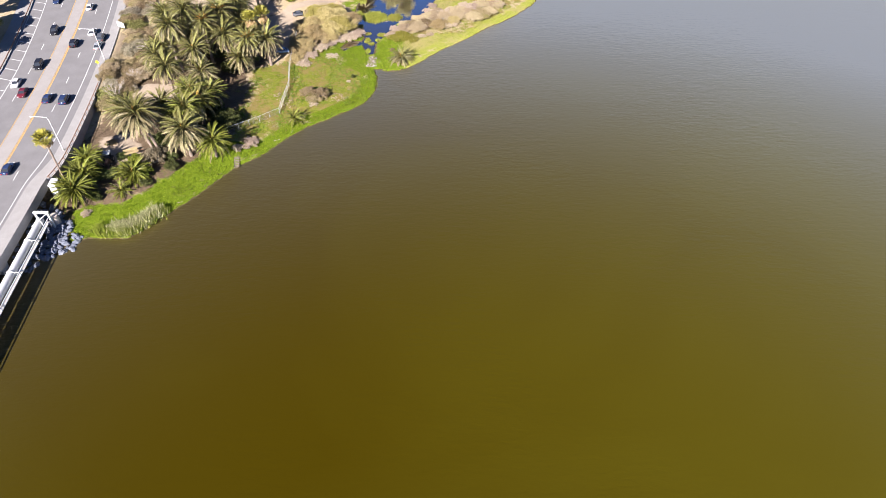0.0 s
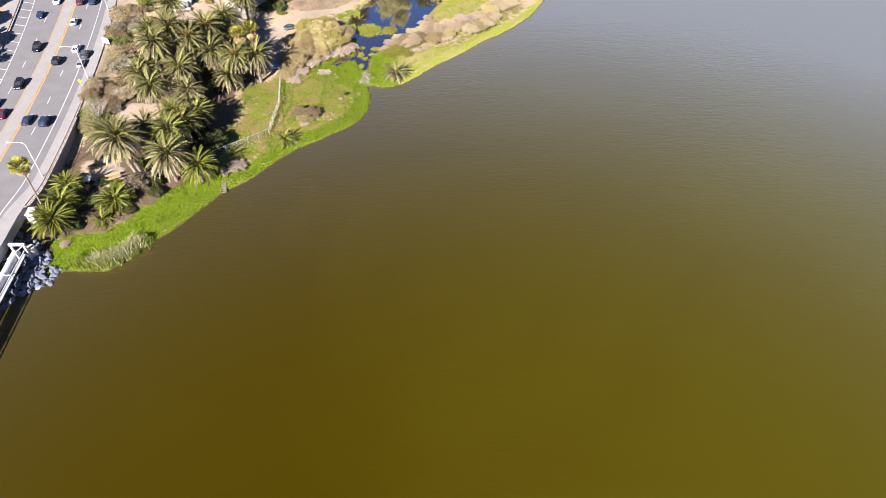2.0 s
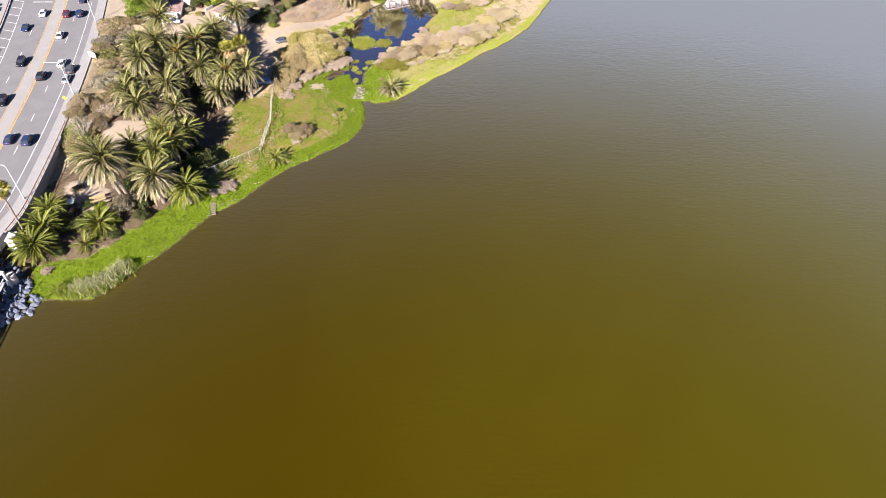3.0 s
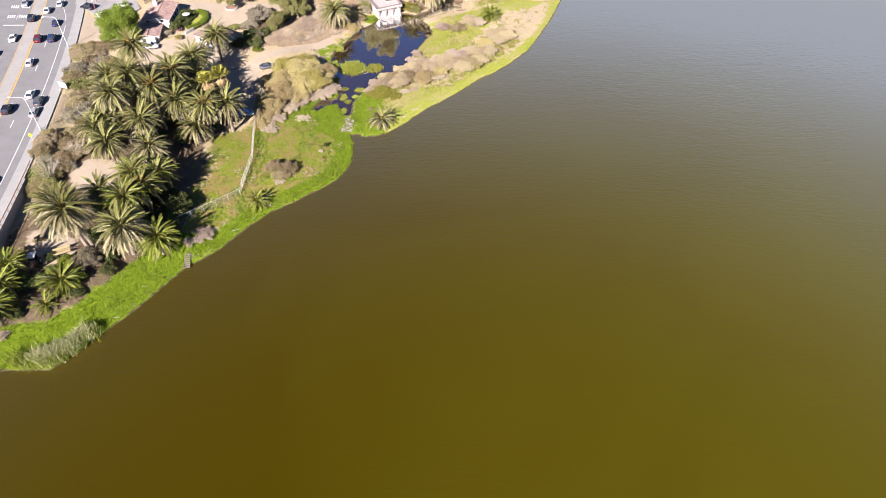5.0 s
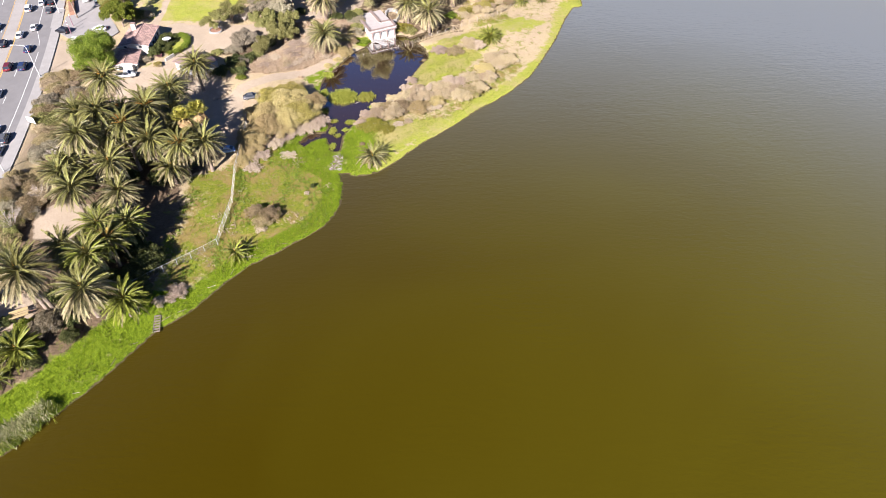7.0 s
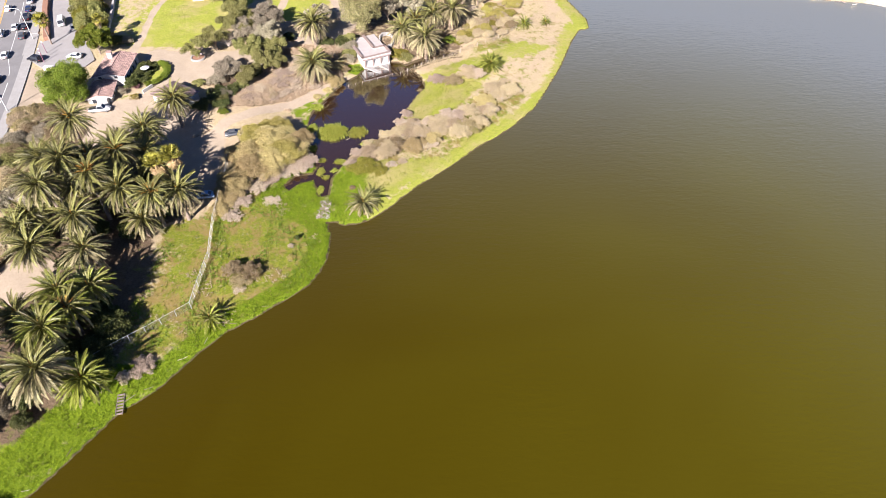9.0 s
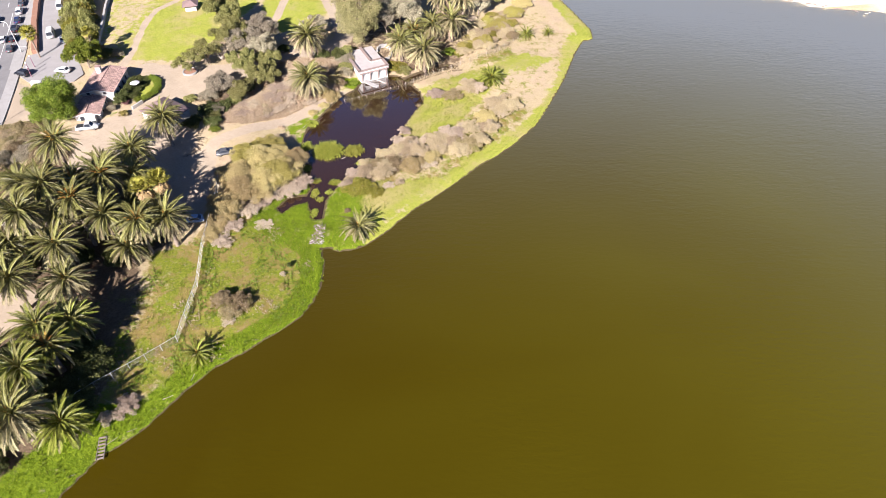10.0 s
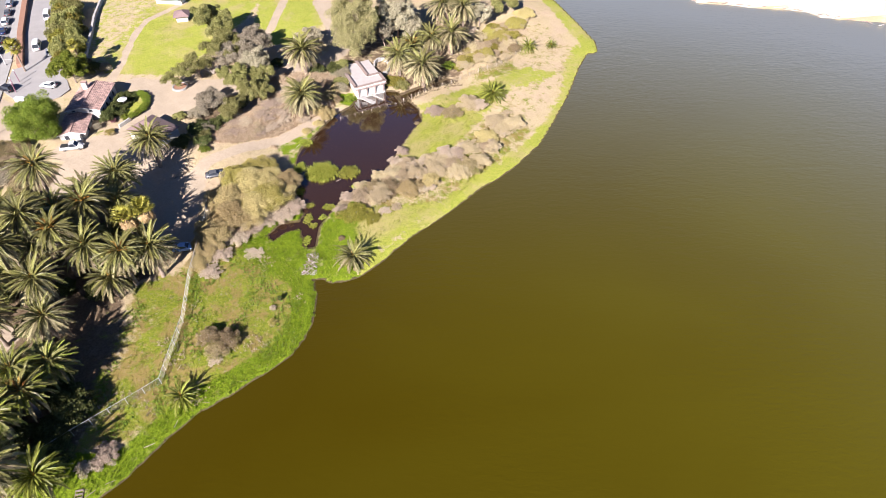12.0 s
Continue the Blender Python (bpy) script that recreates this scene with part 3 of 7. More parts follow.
    litter_shade = np.maximum(litter_shade, area([(-66, 244), (-54, 240), (-46, 262), (-56, 272)], 3) * 0.7)
    litter_shade = np.maximum(litter_shade, area([(-32, 262), (8, 262), (12, 300), (-26, 292)], 3) * 0.6)
    lawn = lawn * (1 - 0.55 * area([(-113, 320), (-105, 277), (-95, 268), (-95, 290), (-92, 320)], 6))
    return {"lush": lush, "meadow": meadow, "lawn": lawn, "dirt": dirt, "sand": sand, "mud": mud, "litter_shade": litter_shade}


def spread(lo, hi, step, out):
    """Even steps from lo to hi, then ever wider ones to the horizon."""
    inner = list(np.arange(lo, hi + 1e-6, step))
    grow, low, high = step * 1.6, [lo], [hi]
    while high[-1] < out:
        high.append(high[-1] + grow)
        low.append(low[-1] - grow)
        grow *= 1.5
    return np.array(low[:0:-1] + inner + high[1:])


def build_ground():
    xs, ys = spread(-168, 62, 0.85, 4200), spread(98, 322, 0.85, 4200)
    gx, gy = np.meshgrid(xs, ys)
    px, py = gx.ravel(), gy.ravel()
    h = ground_height(px, py)
    rough = np.array([noise.noise((x * 0.35, y * 0.35, 1.7)) for x, y in zip(px, py)])
    on_road = (px - road_x(py) < 15) & (py > 100)
    h = h + np.where((h > 0.25) & ~on_road, 0.14 * rough * ease(h, 0.25, 0.8), 0)
    nx, ny = len(xs), len(ys)
    i = (np.arange(ny - 1)[:, None] * nx + np.arange(nx - 1)[None]).ravel()
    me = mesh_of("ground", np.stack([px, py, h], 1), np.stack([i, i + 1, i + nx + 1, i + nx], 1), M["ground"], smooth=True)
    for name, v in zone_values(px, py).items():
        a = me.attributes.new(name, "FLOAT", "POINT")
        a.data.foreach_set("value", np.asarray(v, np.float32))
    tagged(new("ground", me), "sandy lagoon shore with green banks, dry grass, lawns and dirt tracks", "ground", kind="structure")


build_ground()


def sheet(name, x0, x1, y0, y1, z, material, label, n=1):
    bm = bmesh.new()
    vs = [bm.verts.new(p) for p in ((x0, y0, z), (x1, y0, z), (x1, y1, z), (x0, y1, z))]
    bm.faces.new(vs)
    return tagged(new(name, bm_mesh(name, bm, material)), label, "water", kind="structure")


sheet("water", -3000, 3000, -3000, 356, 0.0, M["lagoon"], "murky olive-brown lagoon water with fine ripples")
bm = bmesh.new()
mid_x, mid_y = -18.0, 232.0
bm.faces.new([bm.verts.new((x + 0.03 * (x - mid_x), y + 0.015 * (y - mid_y) + 0.4 * (y < 200), 0.06)) for x, y in POND])
bm.faces.new([bm.verts.new((x, y, 0.061)) for x, y in ((-13.5, 254.6), (-9.5, 253.6), (-4, 257.2), (6, 263.2), (4.5, 267.2), (-7, 261.2))])
tagged(new("pond_water", bm_mesh("pond_water", bm, M["pond"])), "still dark pond water beside the reedy bank", "water", kind="structure")


# ---- road, pavements, bridge ----
def ribbon(name, y0, y1, off0, off1, z, material, step=3.0, thick=0.0):
    """A strip along the road between two offsets from the yellow line (numbers or functions of y)."""
    ys = np.linspace(y0, y1, max(2, int((y1 - y0) / step) + 1))
    a = off0(ys) if callable(off0) else off0
    b = off1(ys) if callable(off1) else off1
    left = np.stack([road_x(ys) + a, ys, np.full(ys.shape, z)], 1)
    right = np.stack([road_x(ys) + b, ys, np.full(ys.shape, z)], 1)
    rows, n = [left, right], len(ys)
    i = np.arange(n - 1)
    if not thick:
        return mesh_of(name, np.concatenate(rows), np.stack([i, i + n, i + n + 1, i + 1], 1), material)
    low = [r - (0, 0, thick) for r in rows]
    v = np.concatenate(rows + low)
    f = [np.stack([i, i + n, i + n + 1, i + 1], 1), np.stack([i + 2 * n, i + 2 * n + 1, i + 3 * n + 1, i + 3 * n], 1),
         np.stack([i + n, i + 3 * n, i + 3 * n + 1, i + n + 1], 1), np.stack([i, i + 1, i + 2 * n + 1, i + 2 * n], 1)]
    ends = [[0, 2 * n, 3 * n, n], [n - 1, 2 * n - 1, 4 * n - 1, 3 * n - 1]]
    return mesh_of(name, v, np.concatenate(f + [np.array(ends)]), material)


road = tagged(new("road", ribbon("road", -150, 520, lambda y: outer_left(y) - 4.4, kerb_right, ROAD_Z, M["asphalt"], thick=0.55)),
              "grey asphalt coast road with worn lane markings", "road", kind="structure")
tagged(new("median", ribbon("median", -150, 520, -3.2, 0.25, ROAD_Z + 0.02, M["median"], thick=0.03)),
       "pale paved median strip between yellow lines", "median", kind="structure")
tagged(new("pavement", ribbon("pavement", 104, 262, kerb_right, walk_right, ROAD_Z + 0.15, M["concrete"], thick=0.7)),
       "pale concrete pavement with a raised kerb beside the road", "pavement", kind="structure")
tagged(new("pavement_far", ribbon("pavement_far", 276, 520, kerb_right, lambda y: 14.0 + 0 * y, ROAD_Z + 0.15, M["concrete"], thick=0.7)),
       "pale concrete pavement beyond the driveway mouth", "pavement", kind="structure")
tagged(new("driveway_apron", ribbon("driveway_apron", 262, 276, lambda y: kerb_right(y) - 0.6, lambda y: 14.3 + 0 * y, ROAD_Z + 0.03, M["concrete"], thick=0.4)),
       "pale concrete apron across the driveway mouth", "pavement", kind="structure")
tagged(new("pavement_west", ribbon("pavement_west", -150, 520, lambda y: outer_left(y) - 9.0, lambda y: outer_left(y) - 4.4, ROAD_Z + 0.15, M["concrete"], thick=0.7)),
       "pale concrete pavement along the inland side of the road", "pavement", kind="structure")
# driveway and service road beside the house
bm = bmesh.new()
prism(bm, [(-122.5, 270), (-119.5, 258), (-112, 252), (-106, 252.5), (-102.2, 255), (-101, 258.5), (-103.5, 263), (-107.5, 269), (-111.5, 276), (-117, 287), (-124, 303), (-130, 322), (-138.5, 322), (-128.2, 291.5), (-119.8, 272)], 4.2, 4.47)
tagged(new("driveway", bm_mesh("driveway", bm, M["lot"])), "light grey asphalt driveway off the coast road", "driveway", kind="structure")
for y0, y1, off, w, mat in ((-150, 520, 0.7, 0.15, "yellow_line"), (-150, 520, 0.35, 0.08, "yellow_line"), (-150, 520, -3.4, 0.09, "yellow_line")):
    part("yellow_line", ribbon("yellow_line", y0, y1, off - w, off + w, ROAD_Z + 0.006, M[mat]), road)
part("edge_line", ribbon("edge_line", -150, 246, lambda y: edge_right(y) - 0.09, lambda y: edge_right(y) + 0.09, ROAD_Z + 0.006, M["white_line"]), road)
part("edge_line", ribbon("edge_line", -150, 246, lambda y: outer_left(y) - 0.09, lambda y: outer_left(y) + 0.09, ROAD_Z + 0.006, M["white_line"]), road)
part("edge_line", ribbon("edge_line", -150, 246, lambda y: outer_left(y) - 4.1, lambda y: outer_left(y) - 3.92, ROAD_Z + 0.006, M["white_line"]), road)
for k in range(16):
    y = 100.0 + 14.6 * k
    part("lane_dash", ribbon("lane_dash", y, y + 3.6, 4.68, 4.86, ROAD_Z + 0.006, M["white_line"]), road)
    part("lane_dash", ribbon("lane_dash", y + 5, y + 8.6, -7.55, -7.37, ROAD_Z + 0.006, M["white_line"]), road)
for k in range(18):
    y = 152.0 + 5.6 * k
    x0, x1 = float(road_x(y) + outer_left(y) - 4.0), float(road_x(y) + outer_left(y))
    bm = bmesh.new()
    bm.faces.new([bm.verts.new(p) for p in ((x0, y + 1.1, ROAD_Z + 0.008), (x1, y - 0.15, ROAD_Z + 0.008), (x1, y + 0.1, ROAD_Z + 0.008), (x0, y + 1.35, ROAD_Z + 0.008))])
    part("bay_bar", bm, road, material=M["white_line"])
# bars for the worn lettering in the lanes near the junction
for lane in (-9.6, -5.8):
    for row in range(2):
        for k in range(4):
            y, o = 252 + 7.5 * row, lane - 1.1 + 0.7 * k
            part("letter_bar", ribbon("letter_bar", y, y + 2.3, o, o + 0.42, ROAD_Z + 0.006, M["white_line"]), road)
part("stop_line", ribbon("stop_line", 246.5, 247.0, -11, -4.2, ROAD_Z + 0.006, M["white_line"]), road)
part("turn_line", ribbon("turn_line", 250, 300, lambda y: 8.8 - 2.0 * ease(y, 250, 262), lambda y: 8.97 - 2.0 * ease(y, 250, 262), ROAD_Z + 0.006, M["white_line"]), road)

# bridge over the lagoon outlet
bridge = thing("road_bridge", pose(0, 0, 0), "pale concrete road bridge over the lagoon outlet", "bridge")
part("deck_beam", ribbon("deck_beam", -150, 106, lambda y: outer_left(y) - 9.2, 11.4, ROAD_Z - 0.5, M["old_concrete"], thick=1.1), bridge)
part("footway", ribbon("footway", -150, 104, kerb_right, lambda y: walk_right(y) - 0.4, ROAD_Z + 0.15, M["concrete"], thick=0.7), bridge)
part("parapet", ribbon("parapet", -150, 129, lambda y: walk_right(y) - 0.4, lambda y: walk_right(y) + 0.25, ROAD_Z + 1.0, M["concrete"], thick=2.3), bridge)
for k in range(5):
    y = 88 - 22 * k
    bm = bmesh.new()
    box(bm, float(road_x(y)) - 4, y, 1.0, 30, 1.2, 4.2, bevel=0.1)
    part("pier", bm, bridge, material=M["old_concrete"])
bm = bmesh.new()
for y0, y1 in ((103.2, 129.0),):
    xa, xb = float(road_x(y0)), float(road_x(y1))
    prism(bm, [(xa - 26, y0), (xa + 11.2, y0), (xb + 11.25, y1), (xb - 26, y1)], -1.0, 3.94)
part("abutment", bm, bridge, material=M["old_concrete"])
# retaining wall and rusty rail beside the pavement, past the bridge end
wall = thing("retaining_wall", pose(0, 0, 0), "stained concrete retaining wall below the pavement", "wall")
part("wall_face", ribbon("wall_face", 129.5, 166, lambda y: walk_right(y) + 0.02, lambda y: walk_right(y) + 0.32, ROAD_Z + 0.1, M["old_concrete"], thick=3.0), wall)
rail = thing("guard_rail", pose(0, 0, 0), "rusty brown metal guard rail along the wall top", "railing")
part("rail_beam", ribbon("rail_beam", 129.5, 172, lambda y: walk_right(y) + 0.08, lambda y: walk_right(y) + 0.2, ROAD_Z + 1.0, M["rust"], thick=0.18), rail)
for k in range(18):
    y = 130 + 2.4 * k
    bm = bmesh.new()
    box(bm, float(road_x(y) + walk_right(y)) + 0.14, y, ROAD_Z + 0.5, 0.12, 0.12, 0.85)
    part("rail_post", bm, rail, material=M["rust"])
# dark strip on posts, added for a thin dark line along the kerb
west_strip = thing("kerb_strip", pose(0, 0, 0), "low dark strip on posts along the inland pavement", "railing")
part("rail_beam", ribbon("rail_beam", 150, 300, lambda y: outer_left(y) - 4.75, lambda y: outer_left(y) - 4.6, ROAD_Z + 0.75, M["rust"], thick=0.3), west_strip)
for k in range(38):
    y = 150.5 + 4.0 * k
    bm = bmesh.new()
    box(bm, float(road_x(y) + outer_left(y)) - 4.68, y, ROAD_Z + 0.4, 0.12, 0.12, 0.7)
    part("rail_post", bm, west_strip, material=M["rust"])
# white end block of the parapet
bm = bmesh.new()
box(bm, -93.0, 127.8, 3.6, 1.5, 2.6, 3.2, 0.12, 0.1)
box(bm, -93.0, 127.8, 5.26, 1.8, 2.9, 0.14, 0.12, 0.04)
tagged(new("end_block", bm_mesh("end_block", bm, M["white_paint"])), "white painted concrete block at the bridge end", "bollard")

# utility pipe carried on its own frame beside the bridge
pipe = thing("pipe_bridge", pose(0, 0, 0), "white steel pipe bridge beside the road bridge", "pipe bridge")
def pipe_x(y):
    """Outer edge of the pipe bridge."""
    return -89.4 + 0.083 * (114.2 - y)


RUN = (116.5, 60, 0, -60, -120)
bm = bmesh.new()
tube(bm, [(pipe_x(y) - 1.95, y, 3.6) for y in RUN], [0.8] * 5, 20, False)
part("main_pipe", bm_mesh("main_pipe", bm, M["white_paint"], True), pipe)
for shift, z, r in ((-0.12, 4.05, 0.15), (-0.12, 3.2, 0.09)):
    bm = bmesh.new()
    tube(bm, [(pipe_x(y) + shift, y, z) for y in RUN], [r] * 5, 8, False)
    part("side_rail", bm_mesh("side_rail", bm, M["white_paint"], True), pipe)
bm = bmesh.new()
for y0, y1 in zip(RUN, RUN[1:]):
    prism(bm, [(pipe_x(y0) - 1.0, y0), (pipe_x(y1) - 1.0, y1), (pipe_x(y1) - 0.2, y1), (pipe_x(y0) - 0.2, y0)], 3.1, 3.18)
part("walkway", bm, pipe, material=M["old_concrete"])
for k in range(24):
    y = 109.5 - 9.4 * k
    bm = bmesh.new()
    tube(bm, [(pipe_x(y) - 1.95, y - 0.12, 3.6), (pipe_x(y) - 1.95, y + 0.12, 3.6)], [0.93, 0.93], 20)
    box(bm, pipe_x(y) - 0.6, y, 4.02, 1.1, 0.22, 0.14, 0, 0.02)
    box(bm, pipe_x(y) - 0.12, y, 3.6, 0.16, 0.16, 0.9)
    part("cross_tie", bm, pipe, material=M["white_paint"])
for k in range(5):
    y = 86 - 32 * k
    bm = bmesh.new()
    tube(bm, [(pipe_x(y) - 1.5, y, -1.5), (pipe_x(y) - 1.5, y, 2.6)], [0.34, 0.34], 12)
    box(bm, pipe_x(y) - 1.45, y, 2.66, 3.0, 0.6, 0.3, 0, 0.03)
    part("support_post", bm, pipe, material=M["white_paint"])
# portal at the shore end: two uprights, a head beam and braces
for dx in (-2.9, -0.1):
    bm = bmesh.new()
    box(bm, pipe_x(117.2) + dx, 117.2, 2.7, 0.4, 0.4, 4.8, 0, 0.03)
    part("portal_post", bm, pipe, material=M["white_paint"])
bm = bmesh.new()
box(bm, pipe_x(117.2) - 1.5, 117.2, 5.2, 3.4, 0.6, 0.45, 0, 0.04)
part("portal_beam", bm, pipe, material=M["white_paint"])
for s0, s1 in ((-2.9, -0.1), (-0.1, -2.9)):
    bm = bmesh.new()
    tube(bm, [(pipe_x(117.2) + s0, 117.2, 5.0), (pipe_x(114) + s1, 114.0, 3.9)], [0.1, 0.1], 6)
    part("portal_brace", bm, pipe, material=M["white_paint"])
bm = bmesh.new()
tube(bm, [(pipe_x(118) + 0.1, 118.4, 0.2), (pipe_x(118) + 0.1, 118.4, 3.4), (pipe_x(118) + 0.1, 118.4, 3.45)], [0.85, 0.85, 0.7], 16)
part("valve_chamber", bm, pipe, material=M["drift"])

# ---- vegetation ----
def leaf_quads(rng, centres, normals, size, wild=0.6, long=1.5):
    """One small four-cornered leaf clump at each centre."""
    n = len(centres)
    nor = normals + wild * rng.normal(size=(n, 3))
    nor /= np.linalg.norm(nor, axis=1, keepdims=True) + 1e-9
    a = np.cross(nor, rng.normal(size=(n, 3)))
    a /= np.linalg.norm(a, axis=1, keepdims=True) + 1e-9
    b = np.cross(nor, a)
    s = (size * rng.uniform(0.6, 1.35, (n, 1)))
    a, b = a * s * long * 0.5, b * s * 0.5
    bend = nor * s * 0.18
    v = np.stack([centres - a, centres - b + bend, centres + a, centres + b + bend], 1).reshape(-1, 3)
    return v, np.arange(4 * n).reshape(-1, 4)


def lobed_cloud(rng, lobes, count, size, wild=1.15, low=-0.35):
    """Leaves over the outside of a heap of lobes (x, y, z, radius), none deep inside another lobe."""
    lobes = np.array(lobes, float)
    share = lobes[:, 3] ** 2 / (lobes[:, 3] ** 2).sum()
    pick = rng.choice(len(lobes), count, p=share)
    d = rng.normal(size=(count, 3))
    d[:, 2] = np.where(d[:, 2] < low, -d[:, 2], d[:, 2])
    d /= np.linalg.norm(d, axis=1, keepdims=True)
    r = lobes[pick, 3:4] * (1.14 - 0.62 * rng.uniform(0, 1, (count, 1)) ** 1.6)
    c = lobes[pick, :3] + d * r * (1, 1, 0.85)
    deep = np.zeros(count, bool)
    for x, y, z, q in lobes:
        deep |= np.linalg.norm((c - (x, y, z)) / (1, 1, 0.85), axis=1) < 0.5 * q
    c, d = c[~deep], d[~deep]
    return leaf_quads(rng, c, d, size, wild)


def shrub_meshes(name, seed, lobes_n, count, size, material, flat=0.75):
    """Foliage and stems of a shrub of radius about 1."""
    rng = np.random.RandomState(seed)
    lobes = [(0, 0, 0.35 * flat, 0.5)]
    for k in range(lobes_n):
        a, r = 2.4 * k + rng.uniform(-0.5, 0.5), 0.84 * math.sqrt((k + rng.uniform(0.2, 1.0)) / lobes_n)
        dome = 0.6 * math.sqrt(1.02 - r * r) * rng.uniform(0.62, 1.08)
        lobes.append((r * math.cos(a), r * math.sin(a), flat * dome, rng.uniform(0.11, 0.25) if lobes_n >= 24 else rng.uniform(0.18, 0.34)))
    v, f = lobed_cloud(rng, lobes, count, size)
    v[:, 2] = np.maximum(v[:, 2], 0.01)
    leaves = mesh_of(name, v, f, M[material])
    bm = bmesh.new()
    for x, y, z, r in lobes[1:]:
        tube(bm, [(0.04 * x, 0.04 * y, -0.05), (x * 0.5, y * 0.5, z * 0.6 + 0.1), (x, y, z + r * 0.5)], [0.035, 0.022, 0.006], 5, False)
    return leaves, bm_mesh("stem", bm, M["twig"])


SHRUBS = {}
for kind, mat, lobes_n, count, size, flat, nv in (
        ("willow", "willow", 40, 27000, 0.026, 0.85, 2), ("willow_yellow", "willow_yellow", 38, 24000, 0.026, 0.85, 1), ("mauve", "mauve", 34, 7500, 0.040, 0.8, 2),
        ("tan", "tan_scrub", 40, 12000, 0.035, 0.85, 3), ("scrub", "scrub", 30, 10000, 0.037, 0.75, 3), ("greybush", "scrub_grey", 26, 12000, 0.034, 0.85, 1), ("green", "green_leaf", 18, 4600, 0.07, 0.9, 2),
        ("dark", "dark_leaf", 16, 4000, 0.07, 0.9, 2), ("olive", "olive_leaf", 18, 4600, 0.065, 0.9, 2), ("rust", "rust_leaf", 18, 4600, 0.06, 0.6, 1),
        ("grey", "grey_leaf", 20, 6500, 0.048, 0.9, 2), ("purple", "purple_leaf", 10, 1400, 0.11, 0.8, 1)):
    SHRUBS[kind + "_small"] = [shrub_meshes("foliage", 400 + len(kind), lobes_n, min(count, 2600), size * max(1.0, (count / 2600) ** 0.5) * 0.85, mat, flat)]
    SHRUBS[kind] = [shrub_meshes("foliage", 11 * v + len(kind) * 7 + int(size * 1000), lobes_n, count, size, mat, flat) for v in range(nv)]
SHRUB_COUNT = [0]
PLANT_NAME = {"willow": "willow_bush", "willow_yellow": "willow_bush", "tan": "brush_clump", "mauve": "brush_clump", "scrub": "scrub_bush", "dark": "undergrowth_bush"}


def shrub(kind, x, y, r, tall, label, category="shrub", group="", sink=0.05, z=None):
    SHRUB_COUNT[0] += 1
    n = SHRUB_COUNT[0]
    kind = kind + "_small" if r < 1.9 else kind
    leaves, stems = SHRUBS[kind][n % len(SHRUBS[kind])]
    z = height_at(x, y) if z is None else z
    name = {"hedge": "hedge_bush", "sedge": "sedge_clump"}.get(category, PLANT_NAME.get(kind.replace("_small", ""), "shrub"))
    if category == "shrub" and name != "shrub":
        category = name.split("_")[0]
    ob = thing(name, pose(x, y, z - sink, 0, 0, 67.0 * n), label, category, group)
    grow = Matrix.Diagonal((r, r * (0.86 + 0.28 * ((n * 37) % 10) / 10), tall / 0.8, 1))
    part("foliage", leaves, ob, grow)
    part("stem", stems, ob, grow)
    return ob


def tree_meshes(seed, height, spread_r, limbs, count, size, leaf, open_crown=0.0, bark="twig", full=1.0, low=0.62):
    """Trunk with limbs, and a crown of leaf clumps; real metres, base at 0."""
    rng = np.random.RandomState(seed)
    bm = bmesh.new()
    fork = height * rng.uniform(0.22, 0.32)
    lean = rng.uniform(-0.5, 0.5, 2)
    tube(bm, [(0, 0, -0.4), (lean[0] * 0.3, lean[1] * 0.3, fork * 0.5), (lean[0], lean[1], fork)], [height * 0.034, height * 0.027, height * 0.022], 9)
    lobes = []
    for k in range(limbs):
        a = 2.4 * k + rng.uniform(-0.5, 0.5)
        r = spread_r * rng.uniform(0.30, 0.74) * (1.0 if k else 0.1)
        top = height * rng.uniform(low, 0.93) if k else height * 0.9
        end = np.array([lean[0] + r * math.cos(a), lean[1] + r * math.sin(a), top - 0.25 * r])
        knee = np.array([lean[0] + 0.45 * r * math.cos(a), lean[1] + 0.45 * r * math.sin(a), fork + 0.55 * (end[2] - fork)])
        tube(bm, [(lean[0], lean[1], fork - 0.1), tuple(knee), tuple(end)], [height * 0.016, height * 0.010, height * 0.004], 6, False)
        for j in range(5):
            b = a + rng.uniform(-1.6, 1.6)
            q = spread_r * rng.uniform(0.12, 0.42)
            tip = end + (q * math.cos(b), q * math.sin(b), rng.uniform(-0.12, 0.14) * height)
            tube(bm, [tuple(knee + 0.5 * (end - knee)), tuple(tip)], [height * 0.006, height * 0.002], 4, False)
            lobes.append((*tip, full * spread_r * rng.uniform(0.10, 0.25)))
        lobes.append((*end, full * spread_r * rng.uniform(0.18, 0.32)))
    if full > 1.0:
        lobes += [(lean[0] + 0.55 * spread_r * math.cos(k), lean[1] + 0.55 * spread_r * math.sin(k), height * 0.45, 0.4 * spread_r) for k in range(6)] + [(*lean, height * 0.62, 0.55 * spread_r)]
    v, f = lobed_cloud(rng, lobes, count, size, 0.8, -0.8)
    if open_crown:
        keep = rng.uniform(size=len(f)) > open_crown
        v = v.reshape(-1, 4, 3)[keep].reshape(-1, 3)
        f = np.arange(len(v)).reshape(-1, 4)
    return bm_mesh("trunk", bm, M[bark]), mesh_of("crown", v, f, M[leaf])


def tree(x, y, height, r, leaf, label, seed, limbs=11, count=5200, size=0.42, open_crown=0.0, bark="bark", group="", z=None, full=0.92, low=0.62):
    ob = thing("tree", pose(x, y, height_at(x, y) if z is None else z, 0, 0, 53 * seed % 360), label, "tree", group)
    trunk, crown = tree_meshes(seed, height, r, limbs, int(count * 4.2), size * 0.54, leaf, open_crown, bark, full, low)
    part("trunk", trunk, ob)
    part("crown", crown, ob)
    return ob


